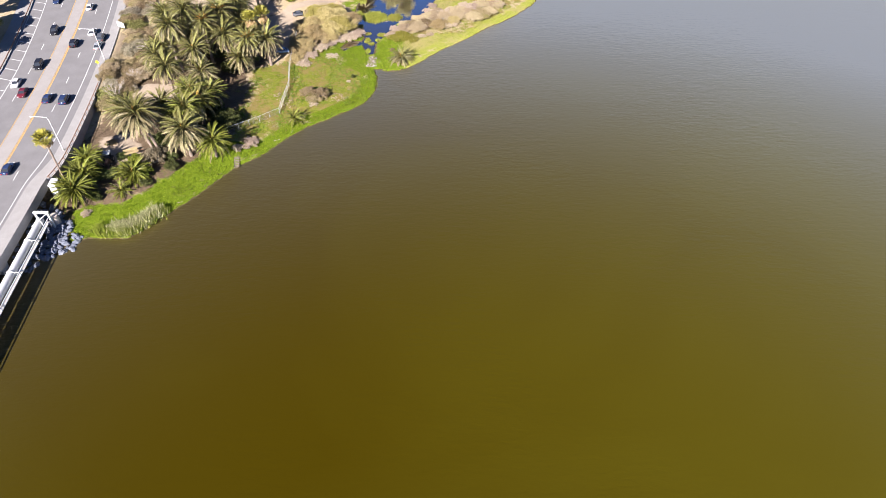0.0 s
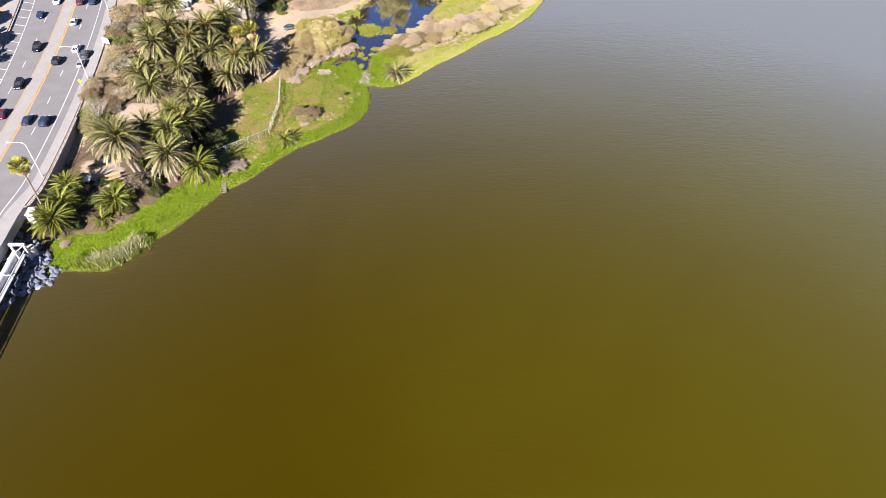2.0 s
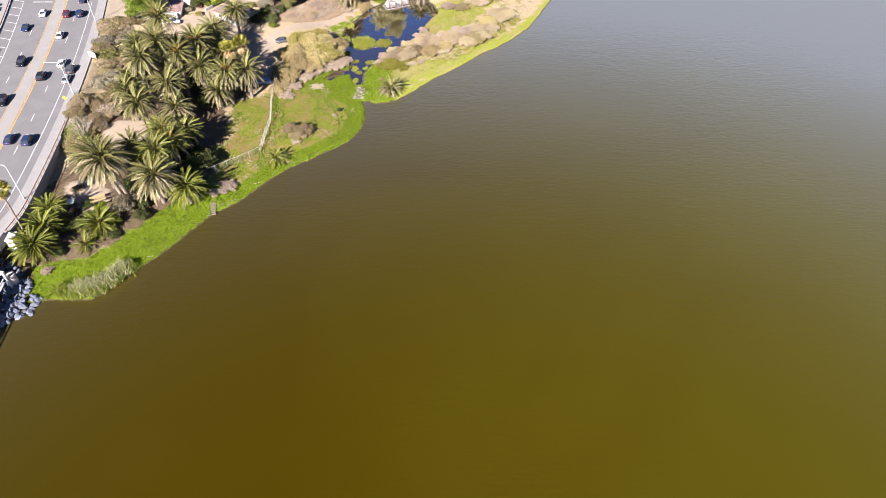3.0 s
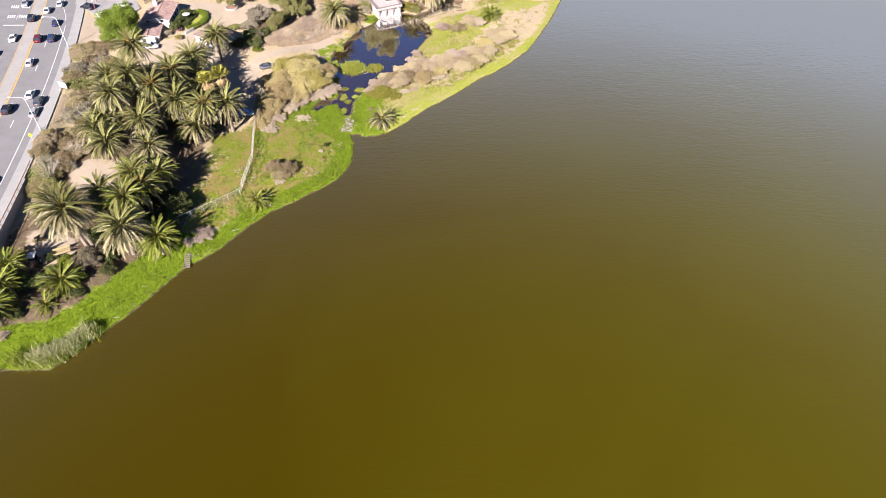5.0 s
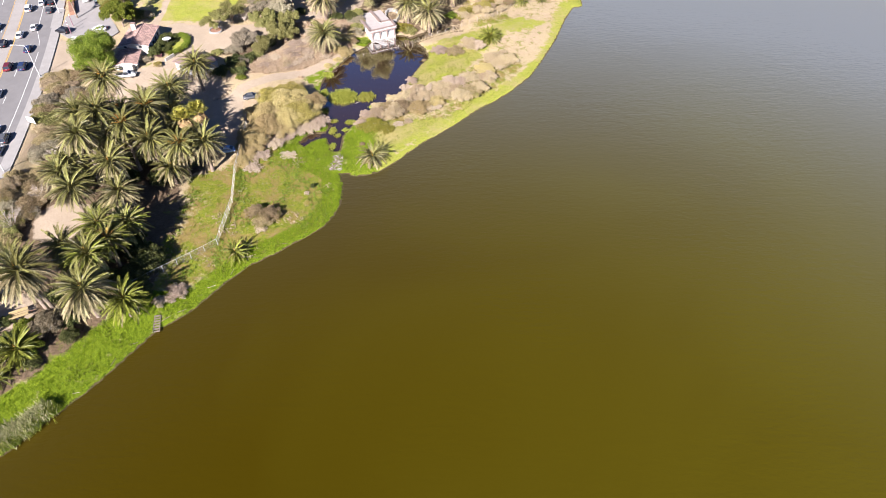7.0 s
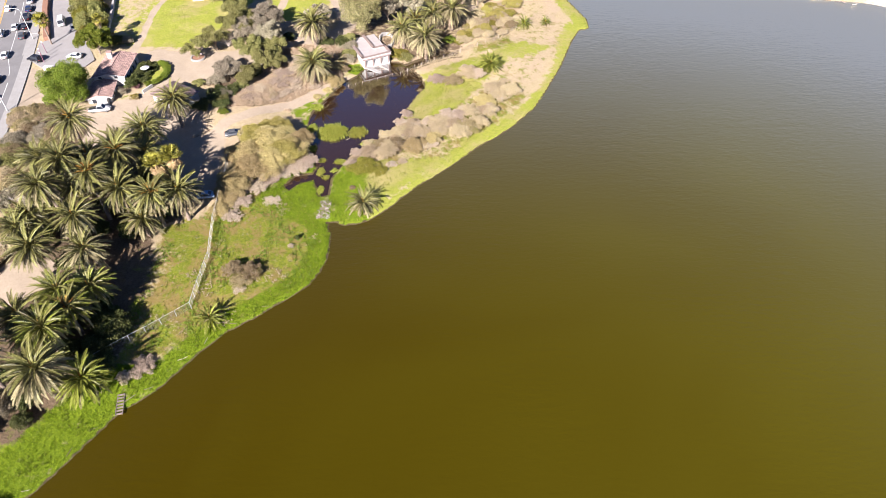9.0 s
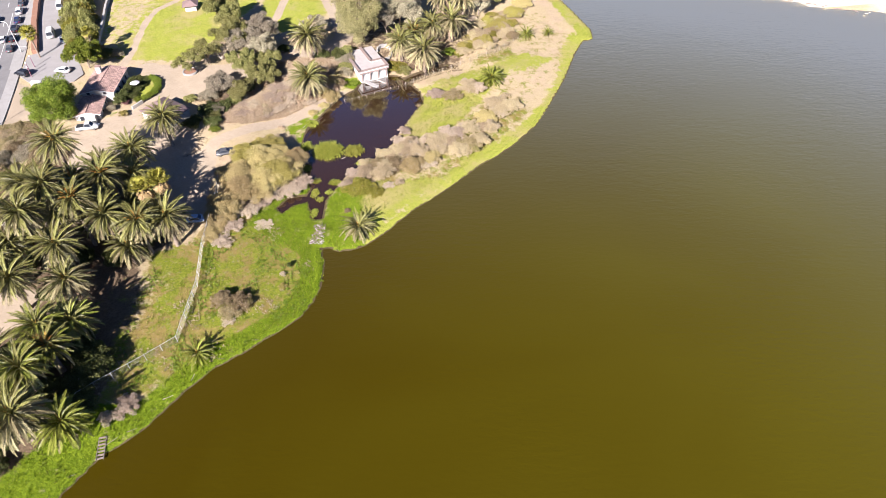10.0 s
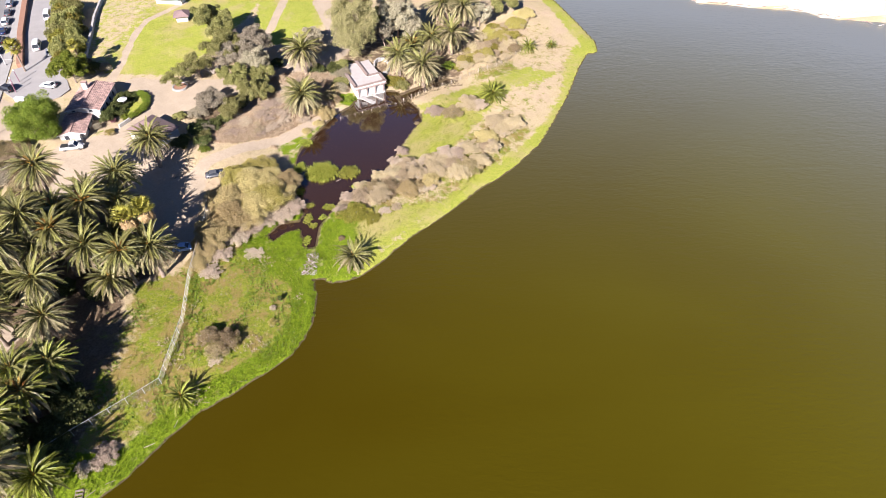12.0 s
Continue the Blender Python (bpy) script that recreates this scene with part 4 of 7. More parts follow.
def frond_mesh(name, material, length, droop, seed, pairs=28, width=0.46):
    """A feather leaf from the origin outwards along +x: a curved midrib with two combs of leaflets."""
    rng = np.random.RandomState(seed)
    s = np.linspace(0, 1, 11)
    x = length * (s - 0.10 * droop * s ** 2)
    z = length * (0.22 * s - (0.22 + 0.55 * droop) * s ** 2.2)
    rib = np.stack([x, np.zeros(11), z], 1)
    w = 0.13 * (1 - 0.85 * s)
    v = np.concatenate([rib + np.stack([0 * s, w, 0 * s], 1), rib - np.stack([0 * s, w, 0 * s], 1)])
    f = [(i, i + 11, i + 12, i + 1) for i in range(10)]
    verts, faces = [v], [np.array(f)]
    k = len(v)
    for j in range(pairs):
        t = 0.12 + 0.88 * (j + 0.5) / pairs
        base = np.array([np.interp(t, s, x), 0, np.interp(t, s, z)])
        ahead = np.array([np.interp(min(t + 0.03, 1), s, x), 0, np.interp(min(t + 0.03, 1), s, z)]) - np.array([np.interp(t - 0.03, s, x), 0, np.interp(t - 0.03, s, z)])
        ahead /= np.linalg.norm(ahead)
        for side in (-1, 1):
            reach = width * (0.35 + 0.9 * math.sin(math.pi * min(1, 0.12 + 0.86 * t))) * rng.uniform(0.8, 1.12)
            out = ahead * 0.85 + np.array([0, side * 0.66, 0.40 - 0.30 * rng.uniform()])
            out /= np.linalg.norm(out)
            tip = base + out * reach + np.array([0, 0, -0.10 * reach])
            half = ahead * 0.13
            mid = base + out * reach * 0.55 + np.array([0, 0, 0.03])
            verts.append(np.stack([base - half * 0.6, mid - half * 0.8, tip, mid + half * 0.8]))
            faces.append(np.arange(4)[None] + k)
            k += 4
    return mesh_of(name, np.concatenate(verts), np.concatenate(faces), M[material])


def fan_mesh(name, material, stalk, r, seed):
    """A fan leaf: a stalk along +x and a pleated, split fan at its end."""
    rng = np.random.RandomState(seed)
    v = [(0, 0.035, 0), (0, -0.035, 0), (stalk, -0.03, 0.02), (stalk, 0.03, 0.02)]
    f = [(0, 1, 2, 3)]
    for k in range(15):
        a = radians(-115 + 230 * k / 14)
        b = radians(7.0)
        q = r * (0.8 + 0.2 * math.cos(a)) * rng.uniform(0.9, 1.08)
        dip = -0.22 * q * rng.uniform(0.6, 1.5)
        n = len(v)
        v += [(stalk, 0, 0.02), (stalk + 0.7 * q * math.cos(a - b), 0.7 * q * math.sin(a - b), 0.04),
              (stalk + q * math.cos(a), q * math.sin(a), dip), (stalk + 0.7 * q * math.cos(a + b), 0.7 * q * math.sin(a + b), 0.04)]
        f.append((n, n + 1, n + 2, n + 3))
    return mesh_of(name, v, f, M[material])


FRONDS = {"new": [frond_mesh("frond", "frond_heart", 4.0, 0.15, 1, 14, 0.35)],
          "green": [frond_mesh("frond", "frond", 4.7, d, 5 + i) for i, d in enumerate((0.3, 0.6, 0.95))],
          "lush": [frond_mesh("frond", "frond_lush", 4.5, d, 15 + i) for i, d in enumerate((0.25, 0.5, 0.8))],
          "old": [frond_mesh("frond", "frond_old", 4.7, d, 25 + i) for i, d in enumerate((0.7, 1.1))],
          "dry": [frond_mesh("frond", "frond_dry", 4.3, d, 35 + i, 18, 0.5) for i, d in enumerate((0.9, 1.3))],
          "fan": [fan_mesh("frond", "fan", 1.0, 1.15, 45 + i) for i in range(2)],
          "fan_dry": [fan_mesh("frond", "fan_old", 0.9, 1.0, 55)]}


def layer_mesh(material, count, top, low, seed):
    """The tangle of older fronds below the single ones, joined."""
    rng = np.random.RandomState(seed)
    verts, faces, at = [], [], 0
    for k in range(count):
        source = FRONDS["green"][rng.randint(3)]
        v = np.empty(len(source.vertices) * 3, np.float32)
        source.vertices.foreach_get("co", v)
        v = v.reshape(-1, 3)
        lift = top + (low - top) * (k + rng.uniform(0, 1)) / count
        m = pose(0, 0, 0, 0, 0, 137.5 * k + rng.uniform(-15, 15)) @ pose(0.15, 0, 0, rng.uniform(-25, 25), -lift, 0)
        m = np.array(m @ Matrix.Diagonal((0.95, 0.95, 0.95, 1)))
        verts.append(v @ m[:3, :3].T + m[:3, 3])
        faces.append(np.array([p.vertices[:] for p in source.polygons]) + at)
        at += len(v)
    return mesh_of("frond_layer", np.concatenate(verts), np.concatenate(faces), M[material])


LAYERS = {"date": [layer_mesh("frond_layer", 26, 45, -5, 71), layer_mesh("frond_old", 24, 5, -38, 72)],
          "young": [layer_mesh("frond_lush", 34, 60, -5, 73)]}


def palm(x, y, crown_z, r, seed, label, sort="date", fronds=64, shag=0.3, lean=(0, 0), z=None):
    """A palm: ringed trunk (thicker boot under the crown) and single leaves; crown_z is the crown's middle above sea level."""
    rng = np.random.RandomState(seed)
    z = height_at(x + lean[0], y + lean[1]) if z is None else z
    h = max(crown_z - z - 0.35 * (sort == "date"), 0.35)
    ob = thing("palm_tree", pose(x + lean[0], y + lean[1], z), label, "palm tree")
    thick = (0.42 if sort == "date" else 0.24) * min(1, 0.5 + h / 8)
    bm = bmesh.new()
    steps = max(3, int(h / 0.55))
    pts, rad = [], []
    for k in range(steps + 1):
        q = k / steps
        pts.append((-lean[0] * q ** 1.5, -lean[1] * q ** 1.5, -0.3 + q * (h + 0.3)))
        rad.append(thick * (1.25 - 0.35 * min(1, q * 4)) * (1.0 + 0.07 * (-1) ** k) * (1 + (0.35 * ease(q, 0.8, 1.0) if sort == "date" else 0.0)))
    tube(bm, pts, rad, 10)
    part("trunk", bm_mesh("trunk", bm, M["bark"]), ob)
    top = np.array([-lean[0], -lean[1], h])
    size = r / 4.0 if sort == "date" else r / 2.1
    for k in range(fronds):
        q = (k + 0.5) / fronds
        turn = 137.5 * k + rng.uniform(-9, 9)
        if sort == "date":
            lift = 80 - 112 * q ** 0.8 + rng.uniform(-6, 6)
            lot = "new" if k < 3 else ("dry" if q > 1 - 0.28 * shag else ("old" if q > 0.93 - 0.75 * shag else ("lush" if sort == "date" and shag < 0.15 else "green")))
            if lot == "dry":
                lift -= 16
        else:
            lift = 78 - 110 * q + rng.uniform(-6, 6)
            lot = "fan_dry" if q > 1 - 0.5 * shag else "fan"
            if lot == "fan_dry":
                lift = rng.uniform(-72, -35)
        mesh = FRONDS[lot][rng.randint(len(FRONDS[lot]))]
        s = size * rng.uniform(0.86, 1.08) * (0.42 if lot == "new" else (1.05 if lot == "fan_dry" else 1))
        m = pose(*top, 0, 0, turn + rng.uniform(-3, 3)) @ pose(0.12, 0, 0.3 * (1 - q), rng.uniform(-22, 22), -lift, 0) @ Matrix.Diagonal((s, s, s, 1))
        part("frond", mesh, ob, m)
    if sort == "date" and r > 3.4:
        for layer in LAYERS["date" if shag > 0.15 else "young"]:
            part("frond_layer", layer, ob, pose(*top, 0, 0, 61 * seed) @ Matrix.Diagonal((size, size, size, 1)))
    if sort == "date" and 0.12 < shag < 0.6 and seed % 3 == 1:
        # old flower stalks in the heart
        for k in range(13):
            m = pose(*top, 0, 0, 27.7 * k + 20 * seed) @ pose(0.35, 0, 0.75, 0, -rng.uniform(22, 62), 0) @ Matrix.Diagonal((0.52, 1.5, 0.52, 1))
            part("flower_stalk", FRONDS["new"][0], ob, m)
    return ob


DATE = "mature date palm with olive arching fronds and rough trunk"
SHAG = "date palm with grey-green fronds and hanging dry leaves"
YOUNG = "low young date palm with bright yellow-green fronds"
FAN = "slim fan palm with a small yellow-green crown"
# palm grove between the road and the meadow
palm(-82.5, 206.8, 17.4, 4.6, 1, DATE)
palm(-78.0, 190.9, 17.8, 4.6, 2, DATE)
palm(-80.0, 183.5, 17.0, 4.5, 3, DATE)
palm(-70.4, 198.7, 14.2, 4.8, 4, DATE, shag=0.2)
palm(-69.2, 211.6, 11.2, 4.6, 5, DATE, shag=0.2)
palm(-66.1, 225.1, 10.9, 4.5, 6, DATE, shag=0.25)
palm(-72.6, 189.4, 15.4, 4.0, 7, DATE, shag=0.2)
palm(-67.0, 188.4, 11.8, 4.6, 8, DATE)
palm(-55.3, 189.9, 9.6, 4.6, 9, SHAG, shag=0.55)
palm(-60.1, 187.5, 10.8, 4.4, 10, DATE)
palm(-78.9, 171.5, 11.0, 4.4, 11, DATE)
palm(-73.5, 180.0, 11.3, 4.5, 12, SHAG, shag=0.5)
palm(-70.7, 173.9, 7.6, 4.3, 13, SHAG, shag=0.9)
palm(-62.5, 184.5, 6.4, 4.0, 14, SHAG, shag=0.5)
palm(-86.0, 196.0, 14.5, 4.4, 15, DATE)
palm(-76.5, 198.0, 13.0, 4.3, 16, DATE)
palm(-73.5, 206.0, 11.0, 4.2, 17, DATE)
palm(-83.0, 176.0, 12.0, 4.0, 44, SHAG, shag=0.5)
# the last three are added to throw shade on the dirt track
for k, (x, y, top) in enumerate(((-76.5, 188.5, 12.5), (-83.5, 190.0, 12.0), (-79.5, 197.0, 12.0), (-82.0, 179.5, 12.0), (-64.8, 194.5, 8.0), (-63.0, 199.5, 8.5), (-66.5, 203.5, 10.0))):
    palm(x, y, top, 4.0, 101 + k, DATE, shag=0.2, fronds=70)
# palms filling the group; some are added only to shade the meadow
for k, (x, y, top) in enumerate(((-68.2, 151.6, 10.5), (-69.8, 161.0, 9.6), (-66.6, 157.0, 9.0), (-72.0, 153.6, 6.6), (-65.6, 163.6, 7.4))):
    palm(x, y, top, 4.3, 131 + k, DATE, shag=0.15, fronds=58)
# dark bushes added as shade in the gaps between the palms
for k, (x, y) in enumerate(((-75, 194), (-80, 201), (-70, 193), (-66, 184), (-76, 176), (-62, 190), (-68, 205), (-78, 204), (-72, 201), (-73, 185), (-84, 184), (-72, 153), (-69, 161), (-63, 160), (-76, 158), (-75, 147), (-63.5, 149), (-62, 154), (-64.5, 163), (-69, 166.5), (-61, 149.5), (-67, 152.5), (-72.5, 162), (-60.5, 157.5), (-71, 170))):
    shrub("dark", x, y, 2.7 + 0.5 * (k % 3), 2.2 + 0.5 * (k % 4), "dark filler bush standing in for shade under the palm grove", group="grove undergrowth")
palm(-77.0, 144.4, 13.0, 5.4, 18, SHAG, shag=0.75, lean=(3.0, -0.8), fronds=78)
palm(-80.5, 147.6, 12.0, 4.8, 19, SHAG, shag=0.6, lean=(5.5, -4.5))
palm(-66.3, 143.4, 9.3, 4.9, 20, SHAG, shag=0.7, fronds=76)
palm(-60.2, 144.0, 5.4, 4.4, 21, YOUNG, shag=0.1)
palm(-75.4, 156.0, 8.5, 4.3, 23, DATE, shag=0.25)
palm(-87.6, 125.7, 4.4, 4.6, 26, YOUNG, shag=0.1)
palm(-88.0, 131.5, 4.6, 3.9, 27, YOUNG, shag=0.1)
palm(-88.5, 136.5, 5.4, 3.6, 29, YOUNG, shag=0.1)
palm(-77.3, 134.1, 2.9, 4.2, 30, YOUNG, shag=0.1)
palm(-78.4, 128.4, 2.3, 2.8, 31, YOUNG, shag=0.1, fronds=40)
# fan palms
palm(-93.5, 132.5, 13.8, 2.5, 32, FAN, "fan", 40, 0.3)
palm(-56.9, 195.9, 14.0, 2.9, 33, "fan palm with golden leaves and a skirt of dry ones", "fan", 42, 0.9)
palm(-60.2, 194.0, 13.4, 2.9, 34, "fan palm with golden leaves and a skirt of dry ones", "fan", 42, 0.9)
palm(-118.2, 269.0, 11.9, 2.6, 35, FAN, "fan", 36, 0.2)
palm(-101.3, 269.4, 11.6, 1.9, 45, FAN, "fan", 30, 0.2)
# palms round the pond and the boathouse
palm(-34.4, 249.2, 6.9, 4.8, 36, SHAG, shag=0.65, fronds=76)
palm(-36.2, 266.0, 11.0, 5.0, 37, SHAG, shag=0.7, fronds=76)
palm(-9.6, 268.0, 7.6, 4.6, 38, SHAG, shag=0.6, fronds=72)
palm(-2.6, 263.5, 6.8, 5.0, 39, SHAG, shag=0.95, fronds=76)
palm(-0.4, 277.0, 8.2, 4.4, 40, SHAG, shag=0.6, fronds=72)
palm(5.6, 278.2, 8.6, 4.8, 41, SHAG, shag=0.9, fronds=76)
palm(3.0, 296.5, 9.0, 5.0, 42, SHAG, shag=0.9, fronds=76)
palm(9.4, 295.0, 9.0, 4.8, 43, SHAG, shag=0.9)
palm(-6.0, 274.0, 7.4, 4.2, 46, SHAG, shag=0.45)
# small palms on the banks
palm(-16.2, 194.2, 1.6, 3.8, 47, "low palm with pale spreading fronds on the spit", shag=0.62, fronds=44)
palm(-43.2, 160.4, 1.7, 2.9, 48, "low palm with yellow-green fronds near the fence", shag=0.12, fronds=54)
palm(16.4, 254.6, 2.6, 3.5, 49, "low green palm among dry grass on the spit", shag=0.1, fronds=60)
palm(28.9, 281.5, 2.0, 2.7, 50, "small green palm on the dry point", shag=0.1, fronds=52)
palm(36.0, 283.2, 1.6, 1.9, 51, "small green palm on the dry point", shag=0.1, fronds=46)

# willow thicket between the track and the pond
for kind, x, y, r, tall in (("willow", -45.0, 207.0, 4.4, 4.2), ("willow", -47.6, 201.0, 3.6, 3.4), ("willow", -36.5, 215.5, 4.4, 4.0), ("willow", -40.0, 210.5, 4.4, 4.2), ("willow", -42.5, 217.5, 5.6, 5.0), ("willow_yellow", -37.8, 213.0, 4.6, 4.4), ("willow", -46.0, 211.5, 4.6, 4.0),
                            ("willow", -35.0, 218.5, 4.0, 3.6), ("willow_yellow", -42.0, 222.5, 4.2, 3.8), ("willow", -41.5, 207.0, 4.0, 3.2),
                            ("willow", -46.5, 203.0, 3.4, 2.8), ("willow", -47.8, 197.8, 3.0, 2.3), ("willow", -48.6, 193.0, 2.4, 1.8), ("willow_yellow", -45.6, 218.5, 3.6, 5.0)):
    shrub(kind, x, y, r * 1.25, tall * 1.1, "large khaki willow thicket, dense and rounded", group="willow thicket")
for x, y, r, tall in ((-37.5, 206.8, 2.6, 1.8), (-34.0, 209.0, 2.4, 1.5), (-42.5, 200.5, 2.0, 1.5), (-44.6, 195.5, 2.0, 1.4), (-45.8, 190.8, 1.8, 1.1), (-40.5, 203.5, 2.2, 1.5),
                      (-31.6, 211.4, 2.2, 1.4), (-38.0, 196.5, 1.5, 0.5)):
    shrub("mauve", x, y, r * 1.5, tall, "bare greyish-mauve shrub at the thicket's foot", group="willow thicket")
# brush along the spit
for k, (x, y) in enumerate([(-16.2, 214.2), (-12.2, 213.1), (-9.8, 217.1), (-8.7, 222), (-6.1, 225), (-3.2, 221.2), (-4.8, 215.8), (0.9, 223.2), (4.6, 225.3),
                            (9.1, 224.2), (11.9, 226.2), (3.6, 229), (9.3, 231.1), (13.8, 235.8), (18.0, 238.8), (15, 231.9), (5.3, 247.5), (9.9, 250.6),
                            (0.7, 248.4), (17.1, 242.6), (-0.5, 219.5), (6.5, 221.8), (20.6, 241.6), (-13.5, 217.0), (1.5, 226.5), (12.5, 250.0)]):
    r = 2.9 + 1.0 * ((k * 7) % 5) / 5
    shrub(("tan", "tan", "scrub", "tan", "mauve", "tan", "willow")[k % 7], x, y, r, 2.1 + 1.1 * ((k * 3) % 4) / 4, "low dry tan brush on the sandy spit", group="spit brush")
for x, y, r in ((-4.0, 244.8, 0.9), (-8.0, 210.4, 1.5), (-19.5, 200.5, 1.0), (20.0, 247.5, 1.6), (-20.0, 212.0, 1.6), (23.5, 246.0, 1.2)):
    shrub("tan" if r > 1.4 else "scrub", x, y, r, 0.7, "small dry bush on the sandy spit", group="spit brush")
for x, y, r in ((-12.6, 221.8, 2.3), (-9.0, 227.2, 2.2), (-16.6, 217.4, 2.4), (-19.4, 214.4, 2.2), (-7.6, 231.6, 1.9), (-20.8, 209.6, 1.9)):
    shrub("tan" if r > 2.25 else "mauve", x, y, r, 1.7, "dry tan brush leaning over the pond bank", group="spit brush")
shrub("rust", -17.2, 208.3, 4.0, 2.2, "rusty green sedge clump at the channel edge", "sedge")
shrub("rust", -13.4, 206.6, 2.0, 1.1, "rusty green sedge clump at the channel edge", "sedge")
shrub("mauve", -10.5, 209.0, 1.6, 0.7, "low greyish shrub beside the sedge")
# bushes on the meadow
shrub("scrub", -41.4, 173.2, 2.9, 2.5, "brown rounded bush on the meadow", group="meadow bushes")
shrub("scrub", -37.8, 172.8, 2.9, 2.6, "brown rounded bush on the meadow", group="meadow bushes")
shrub("scrub", -39.4, 170.6, 2.6, 1.6, "brown rounded bush on the meadow", group="meadow bushes")
shrub("mauve", -39.5, 168.6, 1.6, 0.5, "sparse dry growth below the brown bush", group="meadow bushes")
shrub("mauve", -31.0, 181.0, 0.9, 0.7, "small grey bush on the meadow", group="meadow bushes")
shrub("willow_yellow", -30.4, 177.4, 1.1, 0.7, "small yellow bush on the meadow", group="meadow bushes")
shrub("willow_yellow", -28.2, 181.5, 0.7, 0.5, "small yellow bush on the meadow", group="meadow bushes")
shrub("dark", -29.9, 183.2, 0.55, 1.5, "narrow dark shrub on the meadow", group="meadow bushes")
shrub("mauve", -53.0, 149.6, 2.6, 1.6, "pale mauve bush at the fence end", group="meadow bushes")
shrub("mauve", -55.6, 147.4, 1.8, 1.1, "pale mauve bush at the fence end", group="meadow bushes")
# dry scrub on the bank between the road and the grove
rng = np.random.RandomState(77)
for k in range(84):
    y = 163.5 + 68.0 * ((k * 0.618) % 1.0)
    x = float(road_x(y)) + 15.6 + rng.uniform(0, 1) * (4.5 + 10.5 * float(ease(y, 165, 195)))
    r = rng.uniform(2.3, 3.8)
    shrub(("scrub", "tan", "scrub", "grey", "scrub", "olive", "scrub")[k % 7], x, y, r, r * rng.uniform(0.6, 0.95), "dry brownish scrub on the road bank", group="bank scrub")
shrub("green", -97.8, 183.8, 2.0, 1.8, "fresh green bush beside the pavement", group="bank scrub")
shrub("green", -94.6, 190.5, 1.6, 1.5, "fresh green bush beside the pavement", group="bank scrub")
# bushes by the tractor yard; several dark ones fill in for shade
for kind, x, y, r, tall in (("green", -75.6, 135.4, 2.6, 2.4), ("dark", -82.0, 134.5, 2.4, 2.2), ("dark", -80.6, 137.6, 1.8, 1.6), ("dark", -91.2, 134.6, 1.6, 1.8), ("dark", -84.0, 126.6, 2.0, 1.6), ("dark", -73.8, 131.8, 1.8, 1.4), ("greybush", -74.2, 140.3, 3.8, 4.2), ("green", -78.4, 139.9, 2.4, 2.2), ("green", -76.6, 138.0, 1.8, 1.6), ("dark", -70.6, 141.2, 2.0, 2.0), ("dark", -83.0, 141.5, 1.6, 1.4), ("dark", -69.5, 138.0, 2.0, 2.0), ("green", -90.6, 139.4, 2.0, 2.6), ("dark", -86.0, 134.0, 2.6, 2.2),
                            ("dark", -89.5, 128.5, 1.8, 1.8), ("scrub", -90.0, 143.5, 1.8, 1.4), ("scrub", -87.8, 147.5, 1.6, 1.2), 
                            ("mauve", -84.4, 121.6, 1.5, 1.0), ("dark", -69.8, 149.0, 2.2, 2.0), ("dark", -63.5, 152.5, 2.0, 1.8), ("purple", -72.5, 162.0, 1.6, 1.6), ("dark", -62.6, 147.5, 1.6, 1.6)):
    shrub(kind, x, y, r, tall, "bush in the yard below the palms", group="yard bushes")
# trees and shrubs round the house
tree(-98.0, 235.2, 10.2, 5.6, "green_leaf", "dense bright green tree beside the house", 61, 30, 16000, 0.36, full=1.15, low=0.3)
tree(-100.6, 262.2, 8.0, 5.2, "green_leaf", "bright green tree behind the tiled house", 62, 12, 6000, 0.45)
for k in range(12):
    q = k / 11
    for side in (-1, 1):
        x, y = -107.4 - 13.6 * q + side * 1.7 + 0.5 * math.sin(7 * k), 274.5 + 33.0 * q + side * 0.8
        shrub(("scrub", "olive", "scrub", "rust")[(2 * k + side) % 4], x, y, 2.9 + 0.4 * (k % 3), 4.4 + 0.7 * ((k * 5) % 3), "tall brownish-green hedge along the garden wall", "hedge", group="boundary hedge", z=4.2)
for x, y, r, tall, kind in ((-97.6, 268.0, 2.6, 3.0, "dark"), (-94.6, 269.2, 2.0, 2.2, "grey"), (-101.6, 272.0, 2.4, 2.8, "scrub")):
    shrub(kind, x, y, r, tall, "tall brownish-green hedge along the garden wall", "hedge", group="boundary hedge")
tree(-70.5, 259.5, 5.6, 3.9, "olive_leaf", "small tree with a twisted trunk in a round bed", 63, 8, 2600, 0.34, 0.15)
tree(-66.0, 264.5, 7.0, 4.6, "olive_leaf", "spreading olive tree with pale limbs", 64, 10, 2800, 0.36, 0.25)
tree(-66.2, 283.0, 11.5, 6.4, "olive_leaf", "tall dense olive-green tree on the lawn", 65, 15, 8000, 0.5)
tree(-56.5, 268.5, 7.5, 5.0, "grey_leaf", "greyish half-bare tree beside the drive", 66, 11, 4200, 0.4, 0.15)
tree(-49.5, 265.5, 7.0, 4.6, "grey_leaf", "greyish half-bare tree beside the drive", 67, 11, 4000, 0.4, 0.1)
tree(-53.5, 258.0, 6.5, 4.4, "olive_leaf", "dull green tree beside the drive", 68, 11, 4600, 0.4)
tree(-47.0, 259.5, 5.5, 3.6, "olive_leaf", "dull green tree beside the drive", 69, 10, 3800, 0.36)
tree(-58.5, 248.5, 5.0, 4.4, "grey_leaf", "grey-leaved tree on the slope above the track", 70, 10, 3600, 0.36, 0.15)
tree(-52.0, 246.5, 4.8, 4.0, "olive_leaf", "dark olive tree on the slope above the track", 71, 10, 3800, 0.36)
tree(-36.5, 281.5, 6.0, 4.2, "grey_leaf", "windblown tree with a pale crooked trunk", 72, 8, 2600, 0.36, 0.2)
